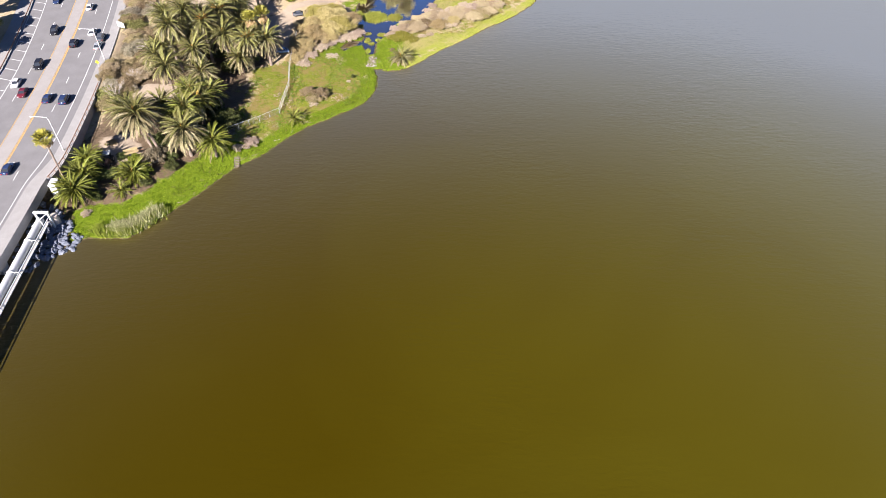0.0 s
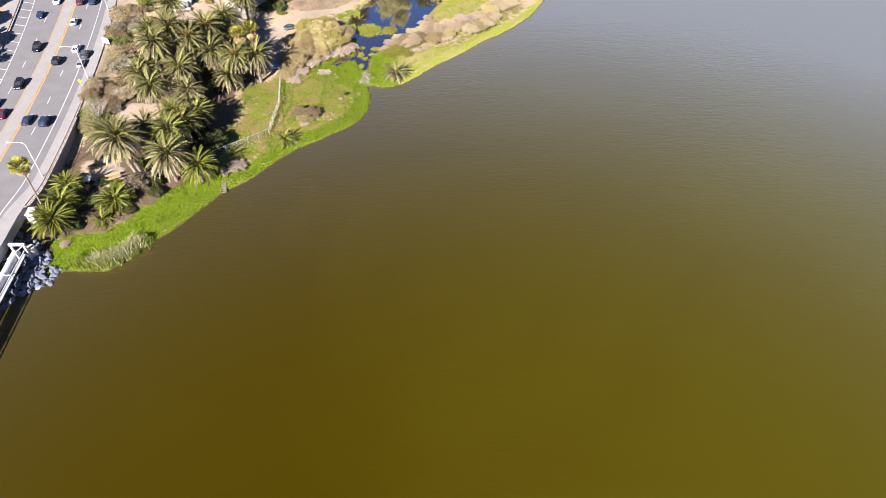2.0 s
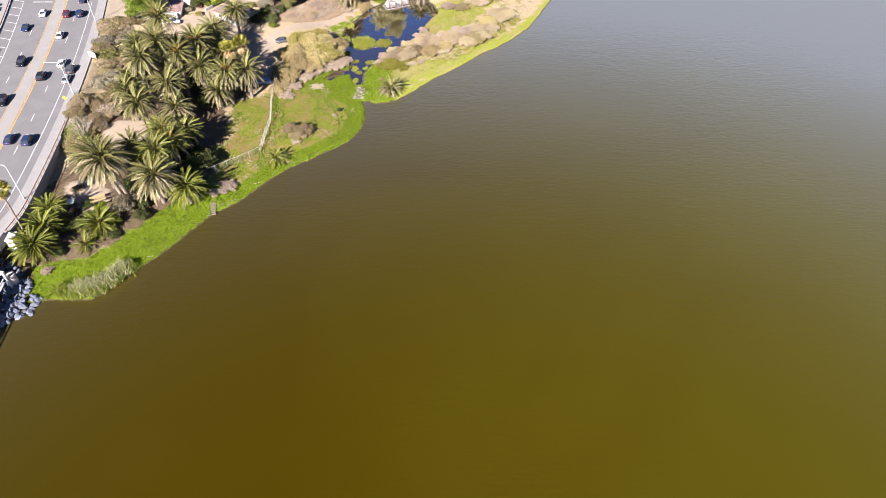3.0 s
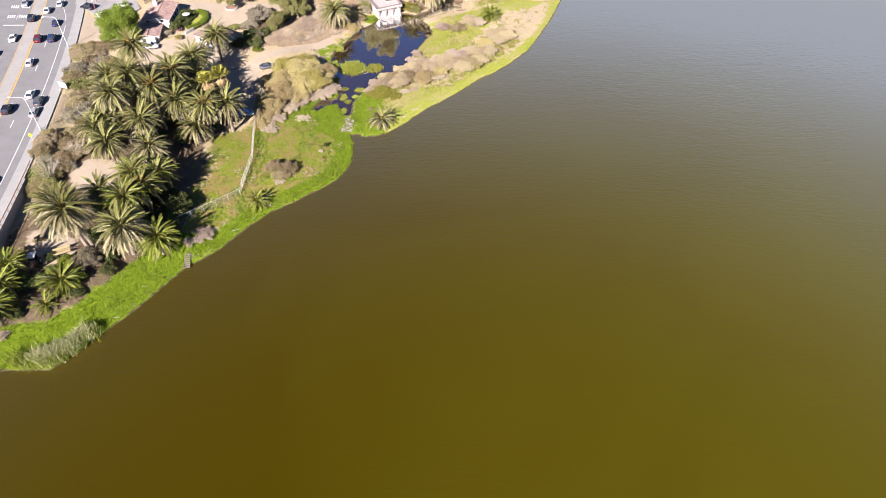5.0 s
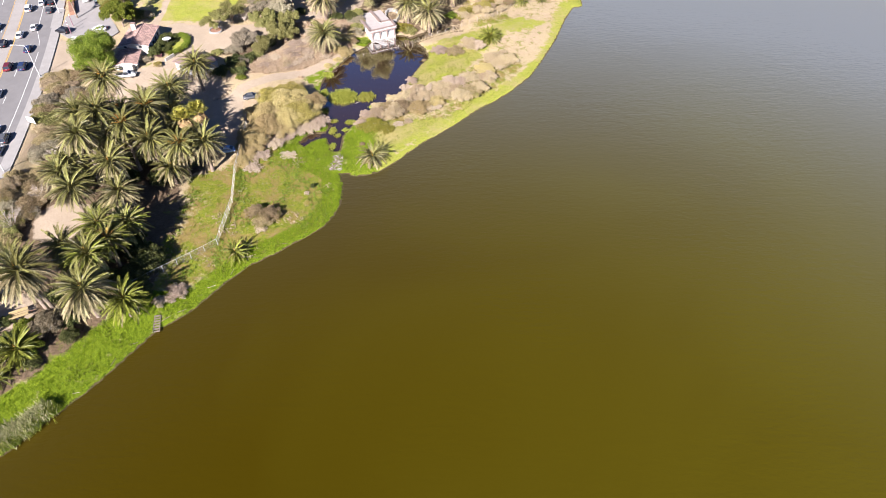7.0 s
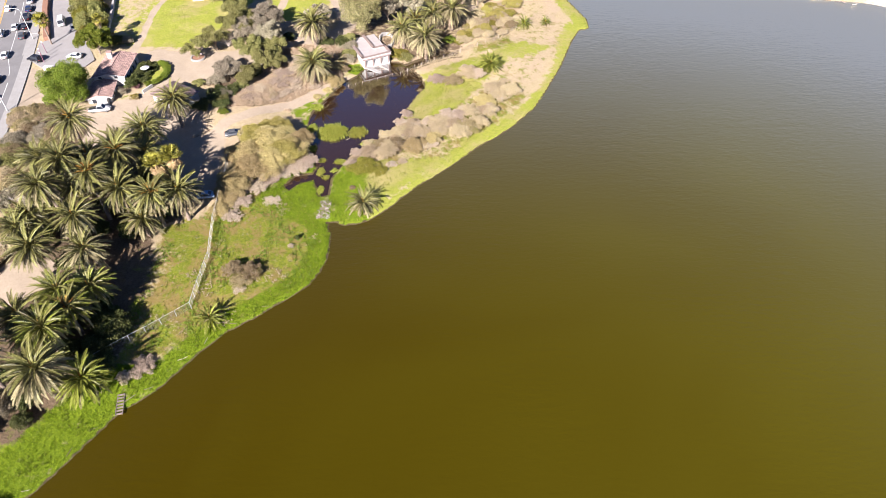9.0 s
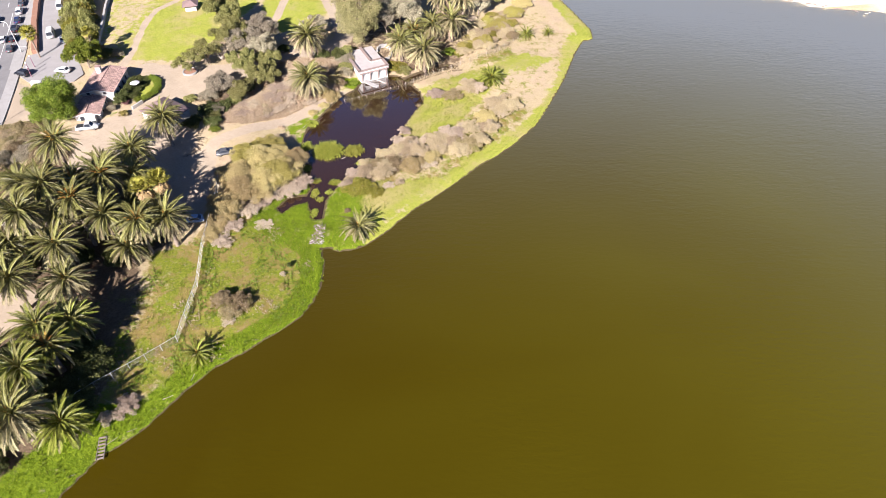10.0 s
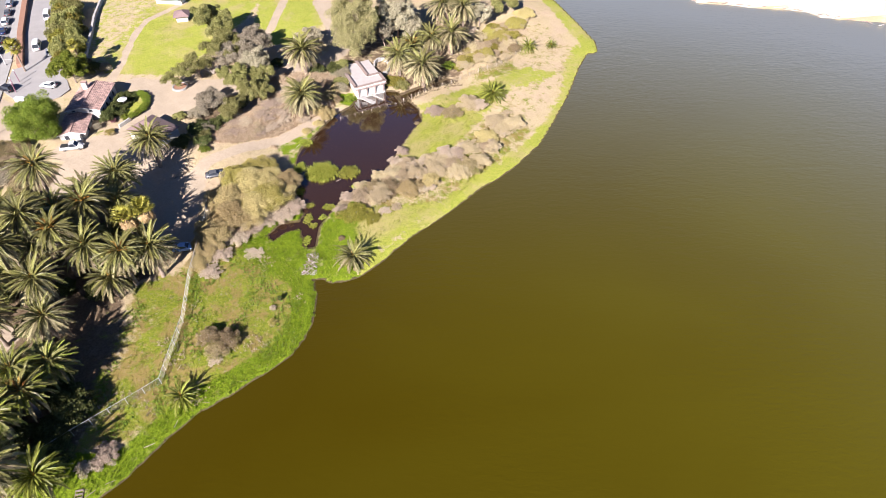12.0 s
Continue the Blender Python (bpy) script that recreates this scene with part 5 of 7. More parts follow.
tree(-22.4, 277.0, 20.0, 6.0, "gum_leaf", "very tall eucalyptus tree with hanging olive foliage", 73, 34, 15000, 0.42, low=0.22, full=1.1)
tree(-11.0, 287.0, 13.0, 6.0, "grey_leaf", "tall eucalyptus tree with greyish leaves", 74, 13, 5600, 0.42, 0.1)
tree(-14.5, 281.5, 7.5, 3.8, "grey_leaf", "grey-leaved tree behind the boathouse", 75, 11, 4000, 0.4, 0.1)
tree(14.5, 296.0, 6.5, 4.0, "grey_leaf", "half-bare mauve-grey tree beside the palms", 76, 11, 3600, 0.38, 0.2)
tree(22.0, 304.0, 6.0, 4.6, "olive_leaf", "dull olive tree on the far bank", 77, 11, 4200, 0.42)
for kind, x, y, r, tall, lab in (
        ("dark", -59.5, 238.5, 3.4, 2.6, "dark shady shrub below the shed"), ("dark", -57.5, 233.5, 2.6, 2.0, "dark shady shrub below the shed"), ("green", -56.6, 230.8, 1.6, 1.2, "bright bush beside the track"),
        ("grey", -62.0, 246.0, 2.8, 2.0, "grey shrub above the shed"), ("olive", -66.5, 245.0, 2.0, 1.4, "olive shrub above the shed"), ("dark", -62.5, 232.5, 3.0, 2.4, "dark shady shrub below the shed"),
        # dark fill-ins for the shade below the trees
        ("dark", -50.0, 272.0, 2.8, 2.4, "dark filler shrub standing in for shade under the trees"), ("dark", -45.5, 270.5, 2.4, 2.0, "dark filler shrub standing in for shade under the trees"), ("dark", -58.0, 276.0, 2.4, 2.2, "dark filler shrub standing in for shade under the trees"),
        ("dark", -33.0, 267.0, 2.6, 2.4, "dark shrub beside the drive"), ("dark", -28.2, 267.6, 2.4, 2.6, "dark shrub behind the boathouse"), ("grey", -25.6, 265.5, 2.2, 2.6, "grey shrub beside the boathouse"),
        ("scrub", -27.0, 260.5, 2.4, 2.2, "brown shrub beside the boathouse"), ("scrub", -29.0, 256.5, 2.6, 2.2, "brown shrub at the pond head"), ("green", -23.6, 256.5, 1.8, 0.9, "bright green growth at the pond head"),
        ("olive", -9.0, 262.5, 2.6, 1.7, "olive shrub below the palms"), ("rust", -11.6, 264.2, 3.3, 2.6, "olive-brown shrub beside the boathouse"), ("green", 4.5, 272.0, 2.0, 1.8, "green shrub under the palms"),
        ("tan", 9.0, 272.0, 3.0, 1.8, "dry tan shrub above the fence"), ("tan", 14.0, 274.5, 3.2, 2.0, "dry tan shrub above the fence"), ("tan", 13.0, 281.5, 3.4, 2.4, "dry tan shrub above the fence"),
        ("willow_yellow", 20.5, 288.5, 3.6, 2.6, "yellowish willow on the far bank"), ("willow_yellow", 26.0, 296.0, 4.0, 3.0, "yellowish willow on the far bank"), ("willow", 29.5, 302.5, 3.6, 2.6, "yellowish willow on the far bank"),
        ("tan", 14.0, 288.0, 3.2, 2.6, "dry tan shrub above the fence"), ("mauve", 11.5, 290.0, 3.2, 3.0, "mauve-grey bare shrub beside the palms"), ("scrub", 20.0, 281.0, 1.2, 0.9, "small dry bush above the fence"),
        ("olive", 17.8, 273.6, 0.9, 0.9, "small olive bush on the dry bank"), ("willow", -33.0, 241.5, 1.6, 0.9, "straw-coloured sedge on the pond bank"), ("willow", -30.4, 245.0, 1.8, 1.0, "straw-coloured sedge on the pond bank"),
        ("willow", -28.2, 248.2, 1.8, 1.1, "straw-coloured sedge on the pond bank"), 
        ("mauve", -43.5, 251.0, 3.2, 1.2, "dry mauve-brown slope brush"), ("mauve", -41.0, 257.0, 3.0, 1.4, "dry mauve-brown slope brush"),
        ("scrub", -30.0, 252.0, 1.8, 1.2, "brown shrub at the pond head"), ("mauve", -51.5, 238.5, 2.6, 0.8, "dry mauve-brown slope brush")):
    shrub(kind, x, y, r, tall, lab)
for k in range(9):
    q = k / 8
    shrub(("olive", "grey", "dark")[k % 3], -58.0 + 9.0 * q + 0.8 * math.sin(5 * k), 236.0 + 22.0 * q, 2.2 + 0.4 * (k % 3), 2.0 + 0.5 * (k % 2), "shady olive-grey shrub along the foot of the slope", group="slope shrubs")
# dry brush scattered over the slope, the dry bank and the spit
rng = np.random.RandomState(5)
BRUSH = (((-53, 240), (-42, 238), (-31, 248), (-30, 256), (-38, 262), (-50, 256)), 40, ("mauve", "tan", "mauve", "mauve"), 0.3, "dry mauve-brown brush on the slope"), \
        (((6, 268), (20, 274), (27, 284), (24, 298), (10, 292), (10, 280)), 58, ("tan", "rust", "tan", "willow_yellow", "scrub"), 0.8, "dry tan brush above the wire fence"), \
        (((-16, 216), (-4, 212), (14, 224), (22, 240), (12, 236), (-6, 226)), 20, ("tan", "tan", "mauve"), 0.8, "low dry tan brush on the sandy spit"), \
        (((-28.5, 254), (-24, 255), (-23.4, 268), (-30, 272)), 12, ("scrub", "olive", "grey"), 0.9, "brown-olive shrub beside the boathouse")
for ring, count, kinds, tall, label in BRUSH:
    xs, ys = [p[0] for p in ring], [p[1] for p in ring]
    n = 0
    while n < count:
        x, y = rng.uniform(min(xs), max(xs)), rng.uniform(min(ys), max(ys))
        if is_inside(np.array([x]), np.array([y]), list(ring))[0] and height_at(x, y) > 0.2:
            r = rng.uniform(1.2, 2.6)
            shrub(kinds[n % len(kinds)], x, y, r, r * tall * rng.uniform(0.8, 1.6), label, group="dry brush")
            n += 1
# round clipped hedge of the house garden
for k in range(9):
    a = radians(-70 + 17.5 * k)
    shrub("green", -82.2 + 5.0 * math.cos(a), 250.0 + 6.2 * math.sin(a), 1.25, 1.5, "clipped green hedge round the house garden", "hedge", group="garden hedge")
# dark shrubs added to darken the strip between house and hedge
for y in (243.6, 246.0, 248.6, 251.0, 253.6):
    shrub("dark", -84.9 + 0.1 * (y - 248), y, 2.1, 2.4, "dark filler shrub darkening the garden along the house wall", group="garden shrubs")
for y in (246.5, 249.4, 252.4, 255.0):
    shrub("dark", -83.0 + 0.1 * (y - 248), y, 1.9, 1.3, "dark filler shrub darkening the garden beside the umbrella", group="garden shrubs")
for x, y, r, tall in ((-28.8, 248.9, 3.2, 2.4), (-31.5, 250.8, 2.4, 1.8)):
    shrub("willow", x, y, r, tall, "rounded khaki bush at the pond head")
shrub("willow_yellow", -82.4, 237.8, 1.6, 1.3, "yellow-green bush in front of the house")
shrub("purple", -83.6, 243.2, 1.3, 1.1, "purple-leaved bush beside the house wall")
shrub("grey", -86.4, 240.0, 1.4, 1.6, "grey bush against the house wall")
# trees across the road
tree(-152.0, 214.0, 8.0, 5.0, "olive_leaf", "olive-green roadside tree across the road", 81, 12, 5200, 0.46)
tree(-148.5, 203.0, 7.5, 5.0, "olive_leaf", "olive-green roadside tree across the road", 82, 12, 5200, 0.46)
tree(-144.0, 193.0, 6.5, 4.2, "green_leaf", "green roadside tree across the road", 83, 11, 4600, 0.44)
tree(-158.5, 229.0, 8.5, 5.2, "olive_leaf", "olive-green roadside tree across the road", 84, 12, 5200, 0.46)
tree(-145.0, 199.0, 8.5, 6.0, "olive_leaf", "dense olive roadside tree across the road", 85, 13, 5200, 0.46)
tree(-142.0, 188.0, 8.0, 5.8, "olive_leaf", "dense olive roadside tree across the road", 86, 13, 5200, 0.46)
tree(-61.0, 272.0, 9.0, 5.6, "olive_leaf", "leaning olive tree with pale forked trunk", 87, 12, 4600, 0.42)
tree(-52.0, 273.5, 8.5, 5.4, "grey_leaf", "greyish half-bare tree beside the drive", 88, 12, 4800, 0.42)
tree(-48.0, 253.5, 5.8, 4.4, "olive_leaf", "dull green tree above the slope", 89, 11, 4200, 0.4)
tree(-19.0, 286.5, 9.5, 4.6, "olive_leaf", "tall eucalyptus tree with olive foliage", 90, 13, 5600, 0.42)
tree(-7.5, 285.5, 8.5, 4.6, "grey_leaf", "grey-leaved tree behind the palms", 91, 12, 4800, 0.42)


# bare white shrub on the bank
def bare_shrub(x, y, tall, seed):
    rng = np.random.RandomState(seed)
    bm = bmesh.new()
    for k in range(22):
        a, r = rng.uniform(0, 6.28), tall * rng.uniform(0.25, 0.8)
        e = (r * math.cos(a), r * math.sin(a), tall * rng.uniform(0.6, 1.0))
        mid = (e[0] * 0.4, e[1] * 0.4, e[2] * 0.55)
        tube(bm, [(0, 0, -0.1), mid, e], [0.07, 0.045, 0.012], 5, False)
        for j in range(4):
            b = a + rng.uniform(-1, 1)
            t = (e[0] * 0.7 + 0.7 * math.cos(b), e[1] * 0.7 + 0.7 * math.sin(b), e[2] * rng.uniform(0.75, 1.1))
            tube(bm, [tuple(0.45 * m + 0.55 * q for m, q in zip(mid, e)), t], [0.03, 0.008], 4, False)
    ob = tagged(new("bare_shrub", bm_mesh("bare_shrub", bm, M["drift"])), "leafless white-twigged shrub on the road bank", "shrub")
    ob.matrix_world = pose(x, y, height_at(x, y))


bare_shrub(-93.4, 167.5, 5.2, 5)
bare_shrub(-91.6, 178.0, 3.4, 6)
bare_shrub(-95.5, 194.5, 2.6, 7)
bare_shrub(-62.8, 266.5, 3.4, 8)


# grass, reeds and weed: stuff
def tufts(name, label, material, spots, tall, blades, width, seed, lay=0.5):
    rng = np.random.RandomState(seed)
    base = np.repeat(spots, blades, 0) + np.concatenate([rng.normal(0, 0.12, (len(spots) * blades, 2)), np.zeros((len(spots) * blades, 1))], 1)
    n = len(base)
    a = rng.uniform(0, 6.283, n)
    h = tall * rng.uniform(0.5, 1.3, n)
    side = np.stack([np.cos(a), np.sin(a), 0 * a], 1) * width
    out = np.stack([np.cos(a + 1.4), np.sin(a + 1.4), 0 * a], 1) * (h * lay * rng.uniform(0.2, 1.2, n))[:, None]
    up = np.stack([0 * h, 0 * h, h], 1)
    v = np.stack([base - side, base + side, base + out * 0.4 + up * 0.65 + side * 0.6, base + out + up], 1).reshape(-1, 3)
    return tagged(new(name, mesh_of(name, v, np.arange(4 * n).reshape(-1, 4), M[material])), label, "grass", kind="stuff")


def scatter(zone, x0, x1, y0, y1, count, seed, above=0.5):
    rng = np.random.RandomState(seed)
    px, py = rng.uniform(x0, x1, count), rng.uniform(y0, y1, count)
    v = zone_values(px, py)
    keep = (v[zone] > above) & (v["dirt"] < 0.4) & (v["mud"] < 0.85) & (lagoon_gap(px, py) > 0) & ~is_inside(px, py, POND)
    px, py = px[keep], py[keep]
    return np.stack([px, py, ground_height(px, py) - 0.03], 1)


def dry_spots():
    rng = np.random.RandomState(31)
    px, py = rng.uniform(-66, 46, 60000), rng.uniform(190, 312, 60000)
    v = zone_values(px, py)
    keep = np.ones(len(px), bool)
    for name in v:
        keep &= v[name] < 0.45
    px, py = px[keep], py[keep]
    return np.stack([px, py, ground_height(px, py) - 0.03], 1)


tufts("bank_grass", "lush green waterside grass along the bank", "grass", scatter("lush", -90, -20, 112, 210, 90000, 1), 0.34, 3, 0.035, 2)
tufts("spit_grass", "yellow-green grass fringe along the spit", "grass_mixed", scatter("lawn", -24, 52, 188, 316, 40000, 3), 0.24, 2, 0.05, 4)
tufts("dry_grass", "dry straw-coloured grass on the slopes", "straw", dry_spots(), 0.26, 2, 0.035, 8)
def slope_spots():
    rng = np.random.RandomState(61)
    px, py = rng.uniform(-56, -27, 16000), rng.uniform(234, 266, 16000)
    v = zone_values(px, py)
    keep = (v["dirt"] < 0.3) & (v["mud"] < 0.3) & (v["lush"] < 0.3) & ~is_inside(px, py, POND)
    px, py = px[keep], py[keep]
    return np.stack([px, py, ground_height(px, py) - 0.03], 1)


tufts("slope_grass", "tall dry pinkish-tan grass on the hillside", "slope_straw", slope_spots(), 0.6, 4, 0.05, 62, 0.9)
tufts("meadow_grass", "rough mixed green and straw meadow grass", "grass_mixed", scatter("meadow", -68, 30, 150, 275, 60000, 5), 0.3, 2, 0.055, 6)


def reed_bed(line, count, tall, wide, seed, material, label):
    rng = np.random.RandomState(seed)
    pts = np.array(line, float)
    k = rng.uniform(0, len(pts) - 1.001, count)
    i = k.astype(int)
    p = pts[i] + (pts[i + 1] - pts[i]) * (k - i)[:, None] + rng.normal(0, wide, (count, 2))
    z = np.maximum(ground_height(p[:, 0], p[:, 1]), -0.1)
    tufts("reeds", label, material, np.column_stack([p, z]), tall, 3, 0.026, seed + 1, 0.35)


def patchy(spots, level, shift=0.0):
    """Those spots that lie in natural patches."""
    return spots[np.array([noise.noise((x * 0.16 + shift, y * 0.16, 3.0)) > level for x, y, _ in spots])]


weeds = scatter("meadow", -68, -24, 150, 206, 5200, 41, 0.6)
tufts("meadow_weeds", "dark green weed clumps in the meadow", "weed_dark", patchy(weeds, 0.1), 0.35, 9, 0.06, 42, 1.1)
tufts("dry_weeds", "dry straw weed clumps in the meadow", "straw", patchy(weeds[:, [0, 1, 2]][::-1], 0.3, 9.0), 0.3, 9, 0.05, 43, 1.1)
tufts("bank_weeds", "dark green weed clumps on the bank", "weed_dark", patchy(scatter("lush", -84, -22, 114, 208, 4200, 44, 0.6), 0.08), 0.4, 8, 0.06, 45, 1.0)
reed_bed([(-80, 116.2), (-75.6, 115.6), (-72.6, 116.4), (-69.5, 120), (-67.6, 123.6)], 1500, 1.5, 0.7, 21, "reed", "green reeds along the water's edge")
reed_bed([(-76.5, 116.6), (-73, 117.2), (-70.4, 119.8), (-68.4, 122.8)], 1500, 1.8, 0.8, 23, "reed_pale", "pale dry reeds along the water's edge")
reed_bed([(-6, 256.5), (0, 261), (6, 263.8)], 400, 0.6, 0.8, 25, "straw", "pale dry reeds along the creek")
reed_bed([(8, 266.6), (18, 271.5), (26, 281)], 900, 0.5, 1.2, 27, "straw", "pale dry grass along the wire fence")
for x, y, rx, ry, tall, n in ((-27.0, 224.5, 3.6, 3.3, 0.7, 900), (-20.2, 224.2, 2.3, 2.2, 0.5, 420), (-28.2, 212.4, 1.0, 0.8, 0.3, 110), (-23.6, 211.6, 1.3, 0.9, 0.4, 150), (-26.4, 205.4, 0.9, 0.8, 0.3, 90),
                              (-32.6, 226.6, 1.3, 2.0, 0.5, 160), (-32.8, 237.0, 1.6, 1.4, 0.5, 180), (-17.6, 219.0, 1.5, 0.7, 0.4, 150), (-31.2, 217.4, 0.7, 1.2, 0.4, 90), (-27.9, 207.8, 0.9, 1.6, 0.3, 150),
                              (-27.2, 200.6, 0.7, 1.6, 0.3, 120), (-24.6, 208.0, 0.7, 0.7, 0.3, 60)):
    rng = np.random.RandomState(int(abs(x * 10)))
    a, q = rng.uniform(0, 6.28, n), np.sqrt(rng.uniform(0, 1, n)) * (1 + 0.25 * np.sin(3 * rng.uniform(0, 6.28, n)))
    spots = np.stack([x + rx * q * np.cos(a), y + ry * q * np.sin(a), np.full(n, 0.03)], 1)
    tufts("pond_weed", "yellow-green weed mat floating on the pond", "weed", spots, tall, 4, 0.07, int(abs(y)), 0.8)

# ---- rocks, driftwood, fences ----
def rock_mesh(seed):
    rng = np.random.RandomState(seed)
    bm = bmesh.new()
    bmesh.ops.create_icosphere(bm, subdivisions=1, radius=1)
    for v in bm.verts:
        v.co *= rng.uniform(0.72, 1.12)
        v.co.z *= 0.7
    return bm_mesh("rock", bm, M["rock"])


ROCKS = [rock_mesh(k) for k in range(6)]
riprap = thing("rock_revetment", pose(0, 0, 0), "loose grey riprap boulders piled under the bridge end", "rock pile")
rng = np.random.RandomState(9)
placed = 0
while placed < 298:
    q, u = rng.uniform(0, 1), rng.uniform(0, 1)
    x, y = -96.6 + 13.6 * q + rng.normal(0, 0.2), 103.6 + 21 * u * (1 - 0.12 * q) + rng.normal(0, 0.2)
    if y > 127 - 0.9 * (x + 96) or (x > -89 and y < 107 + 0.6 * (x + 89)):
        continue
    z = max(height_at(x, y), -0.3)
    s = rng.uniform(0.42, 0.92)
    part("rock", ROCKS[rng.randint(6)], riprap, pose(x, y, min(z, 2.6) + 0.22 * s, rng.uniform(-25, 25), rng.uniform(-25, 25), rng.uniform(0, 360)) @ Matrix.Diagonal((s * rng.uniform(0.8, 1.3), s, s, 1)))
    placed += 1


def log_mesh(length, r, seed, material="snag"):
    rng = np.random.RandomState(seed)
    bm = bmesh.new()
    tube(bm, [(length * (k / 4 - 0.5), rng.uniform(-0.06, 0.06) * length * 0.4, rng.uniform(0, 0.04) * length) for k in range(5)], [r * q for q in (1, 0.95, 0.85, 0.7, 0.45)], 6)
    return bm_mesh("log", bm, M[material])


LOGS = [log_mesh(2.4, 0.10, k, ("snag", "drift", "snag")[k]) for k in range(3)] + [log_mesh(1.4, 0.07, 7, "snag")]
dam = thing("driftwood_dam", pose(-25.2, 193.6, 0.25), "heap of brown and bleached driftwood damming the pond outlet", "driftwood")
rng = np.random.RandomState(4)
for k in range(130):
    part("log", LOGS[k % 4], dam, pose(rng.uniform(-1.3, 1.2), rng.uniform(-3.4, 2.6), rng.uniform(0.0, 0.45), rng.uniform(-12, 12), rng.uniform(-12, 12), rng.uniform(0, 180)) @ Matrix.Diagonal((0.42, 0.8, 0.8, 1)))
for x, y, a, s in ((-22.5, 221.5, 20, 1.0), (-14.6, 224.6, -40, 1.3), (-33.2, 238.5, 50, 1.6), (-34.4, 235.5, 70, 1.2), (-39, 159.9, 36, 1.0), (-46.5, 151.8, 50, 1.3), (-53.5, 143.4, 42, 1.6), (-33.4, 164.2, 40, 0.9), (-30.6, 239.2, 30, 1.4),
                   (-50.8, 145.4, 46, 1.2), (-43.2, 155.9, 52, 1.1), (-60.2, 133.2, 58, 1.2), (-57.8, 137.4, 58, 1.0), (-64.5, 126.6, 50, 1.0)):
    log = tagged(new("driftwood_log", LOGS[int(abs(x)) % 3]), "single bleached driftwood log at the water's edge", "driftwood", "stranded logs")
    s *= 0.6
    log.matrix_world = pose(x, y, max(height_at(x, y), 0.05) + 0.04, 0, 0, a + 40 * math.sin(x)) @ Matrix.Diagonal((s, s * 0.8, s * 0.8, 1))

# far sandy shore: dry bushes and drift along the water
rng = np.random.RandomState(12)
for k in range(16):
    x = 92 + 5.2 * k + rng.uniform(-1.5, 1.5)
    shrub(("scrub", "rust", "tan")[k % 3], x, 340 - 0.34 * (x - 60) + rng.uniform(0, 16), rng.uniform(1.3, 2.6), rng.uniform(0.7, 1.3), "low dry bush on the far sandy shore", group="far shore bushes")
far = FAR_SHORE[3:8]
for k in range(22):
    q = (k + rng.uniform(0, 0.8)) / 22 * (len(far) - 1.01)
    i = int(q)
    x, y = (far[i][j] + (far[i + 1][j] - far[i][j]) * (q - i) for j in (0, 1))
    log = tagged(new("driftwood_log", LOGS[k % 4]), "bleached driftwood log on the far sandy shore", "driftwood", "stranded logs")
    log.matrix_world = pose(x, y + 0.7, max(height_at(x, y + 0.7), 0.05) + 0.05, 0, 0, rng.uniform(-60, 30)) @ Matrix.Diagonal((1.0, 1.6, 1.6, 1))


def chain_link_fence(name, posts, tall, label, mesh=True, post_r=0.05, material="galvanised", gap=0.24):
    ob = thing(name, pose(0, 0, 0), label, "fence")
    tops = []
    for x, y in posts:
        z = height_at(x, y)
        bm = bmesh.new()
        tube(bm, [(x, y, z - 0.2), (x, y, z + tall + 0.03)], [post_r, post_r], 6)
        part("post", bm, ob, material=M[material])
        tops.append(Vector((x, y, z)))
    for a, b in zip(tops, tops[1:]):
        along = b - a
        n = max(3, int(along.length / gap))
        ups = Vector((0, 0, tall))
        v, f = [], []
        def wire(p, q, w):
            side = Vector((along.y, -along.x, 0)).normalized() * 0.01
            flat = (q - p).cross(side).normalized() * w
            for c in (flat, side):
                k = len(v)
                v.extend([p - c, p + c, q + c, q - c])
                f.append((k, k + 1, k + 2, k + 3))
        if mesh:
            rows = max(2, int(tall / gap))
            for k in range(-rows, n):
                for flip in (0, 1):
                    t0, t1 = max(k, 0), min(k + rows, n)
                    z0, z1 = (t0 - k) / rows, (t1 - k) / rows
                    if flip:
                        z0, z1 = 1 - z0, 1 - z1
                    wire(a + along * (t0 / n) + ups * z0, a + along * (t1 / n) + ups * z1, 0.006)
        else:
            for k in range(5):
                q = Vector((0, 0, tall * (0.25 + 0.18 * k)))
                wire(a + q, b + q, 0.012)
        part("wire_mesh", mesh_of("wire_mesh", [tuple(p) for p in v], f, M["shadow_mesh"]), ob)
        bm = bmesh.new()
        tube(bm, [tuple(a + ups), tuple(b + ups)], [0.035, 0.035], 5)
        if mesh:
            part("top_rail", bm, ob, material=M["galvanised"])
        else:
            bm.free()
    return ob


def evenly(points, step):
    out = []
    for (ax, ay), (bx, by) in zip(points, points[1:]):
        n = max(1, round(math.hypot(bx - ax, by - ay) / step))
        out += [(ax + (bx - ax) * k / n, ay + (by - ay) * k / n) for k in range(n)]
    return out + [points[-1]]


chain_link_fence("chain_link_fence", evenly([(-66.2, 146.9), (-47.9, 163.6), (-47.7, 177.4), (-49.6, 189), (-50.4, 206), (-51.4, 213)], 3.05), 1.8, "grey chain-link fence with galvanised posts across the meadow")
chain_link_fence("wire_fence", evenly([(-5.9, 256.6), (0, 262), (8, 265.9), (18.5, 270.8), (26.4, 280.5)], 2.7), 1.3, "sagging wire fence with weathered wooden posts along the creek", False, 0.06, "drift")
chain_link_fence("garden_fence", evenly([(-24.9, 247.8), (-19.1, 250.4), (-14.5, 252.8), (-5.9, 256.6)], 2.3), 1.5, "low wire fence with weathered posts across the pond head", False, 0.06, "drift")

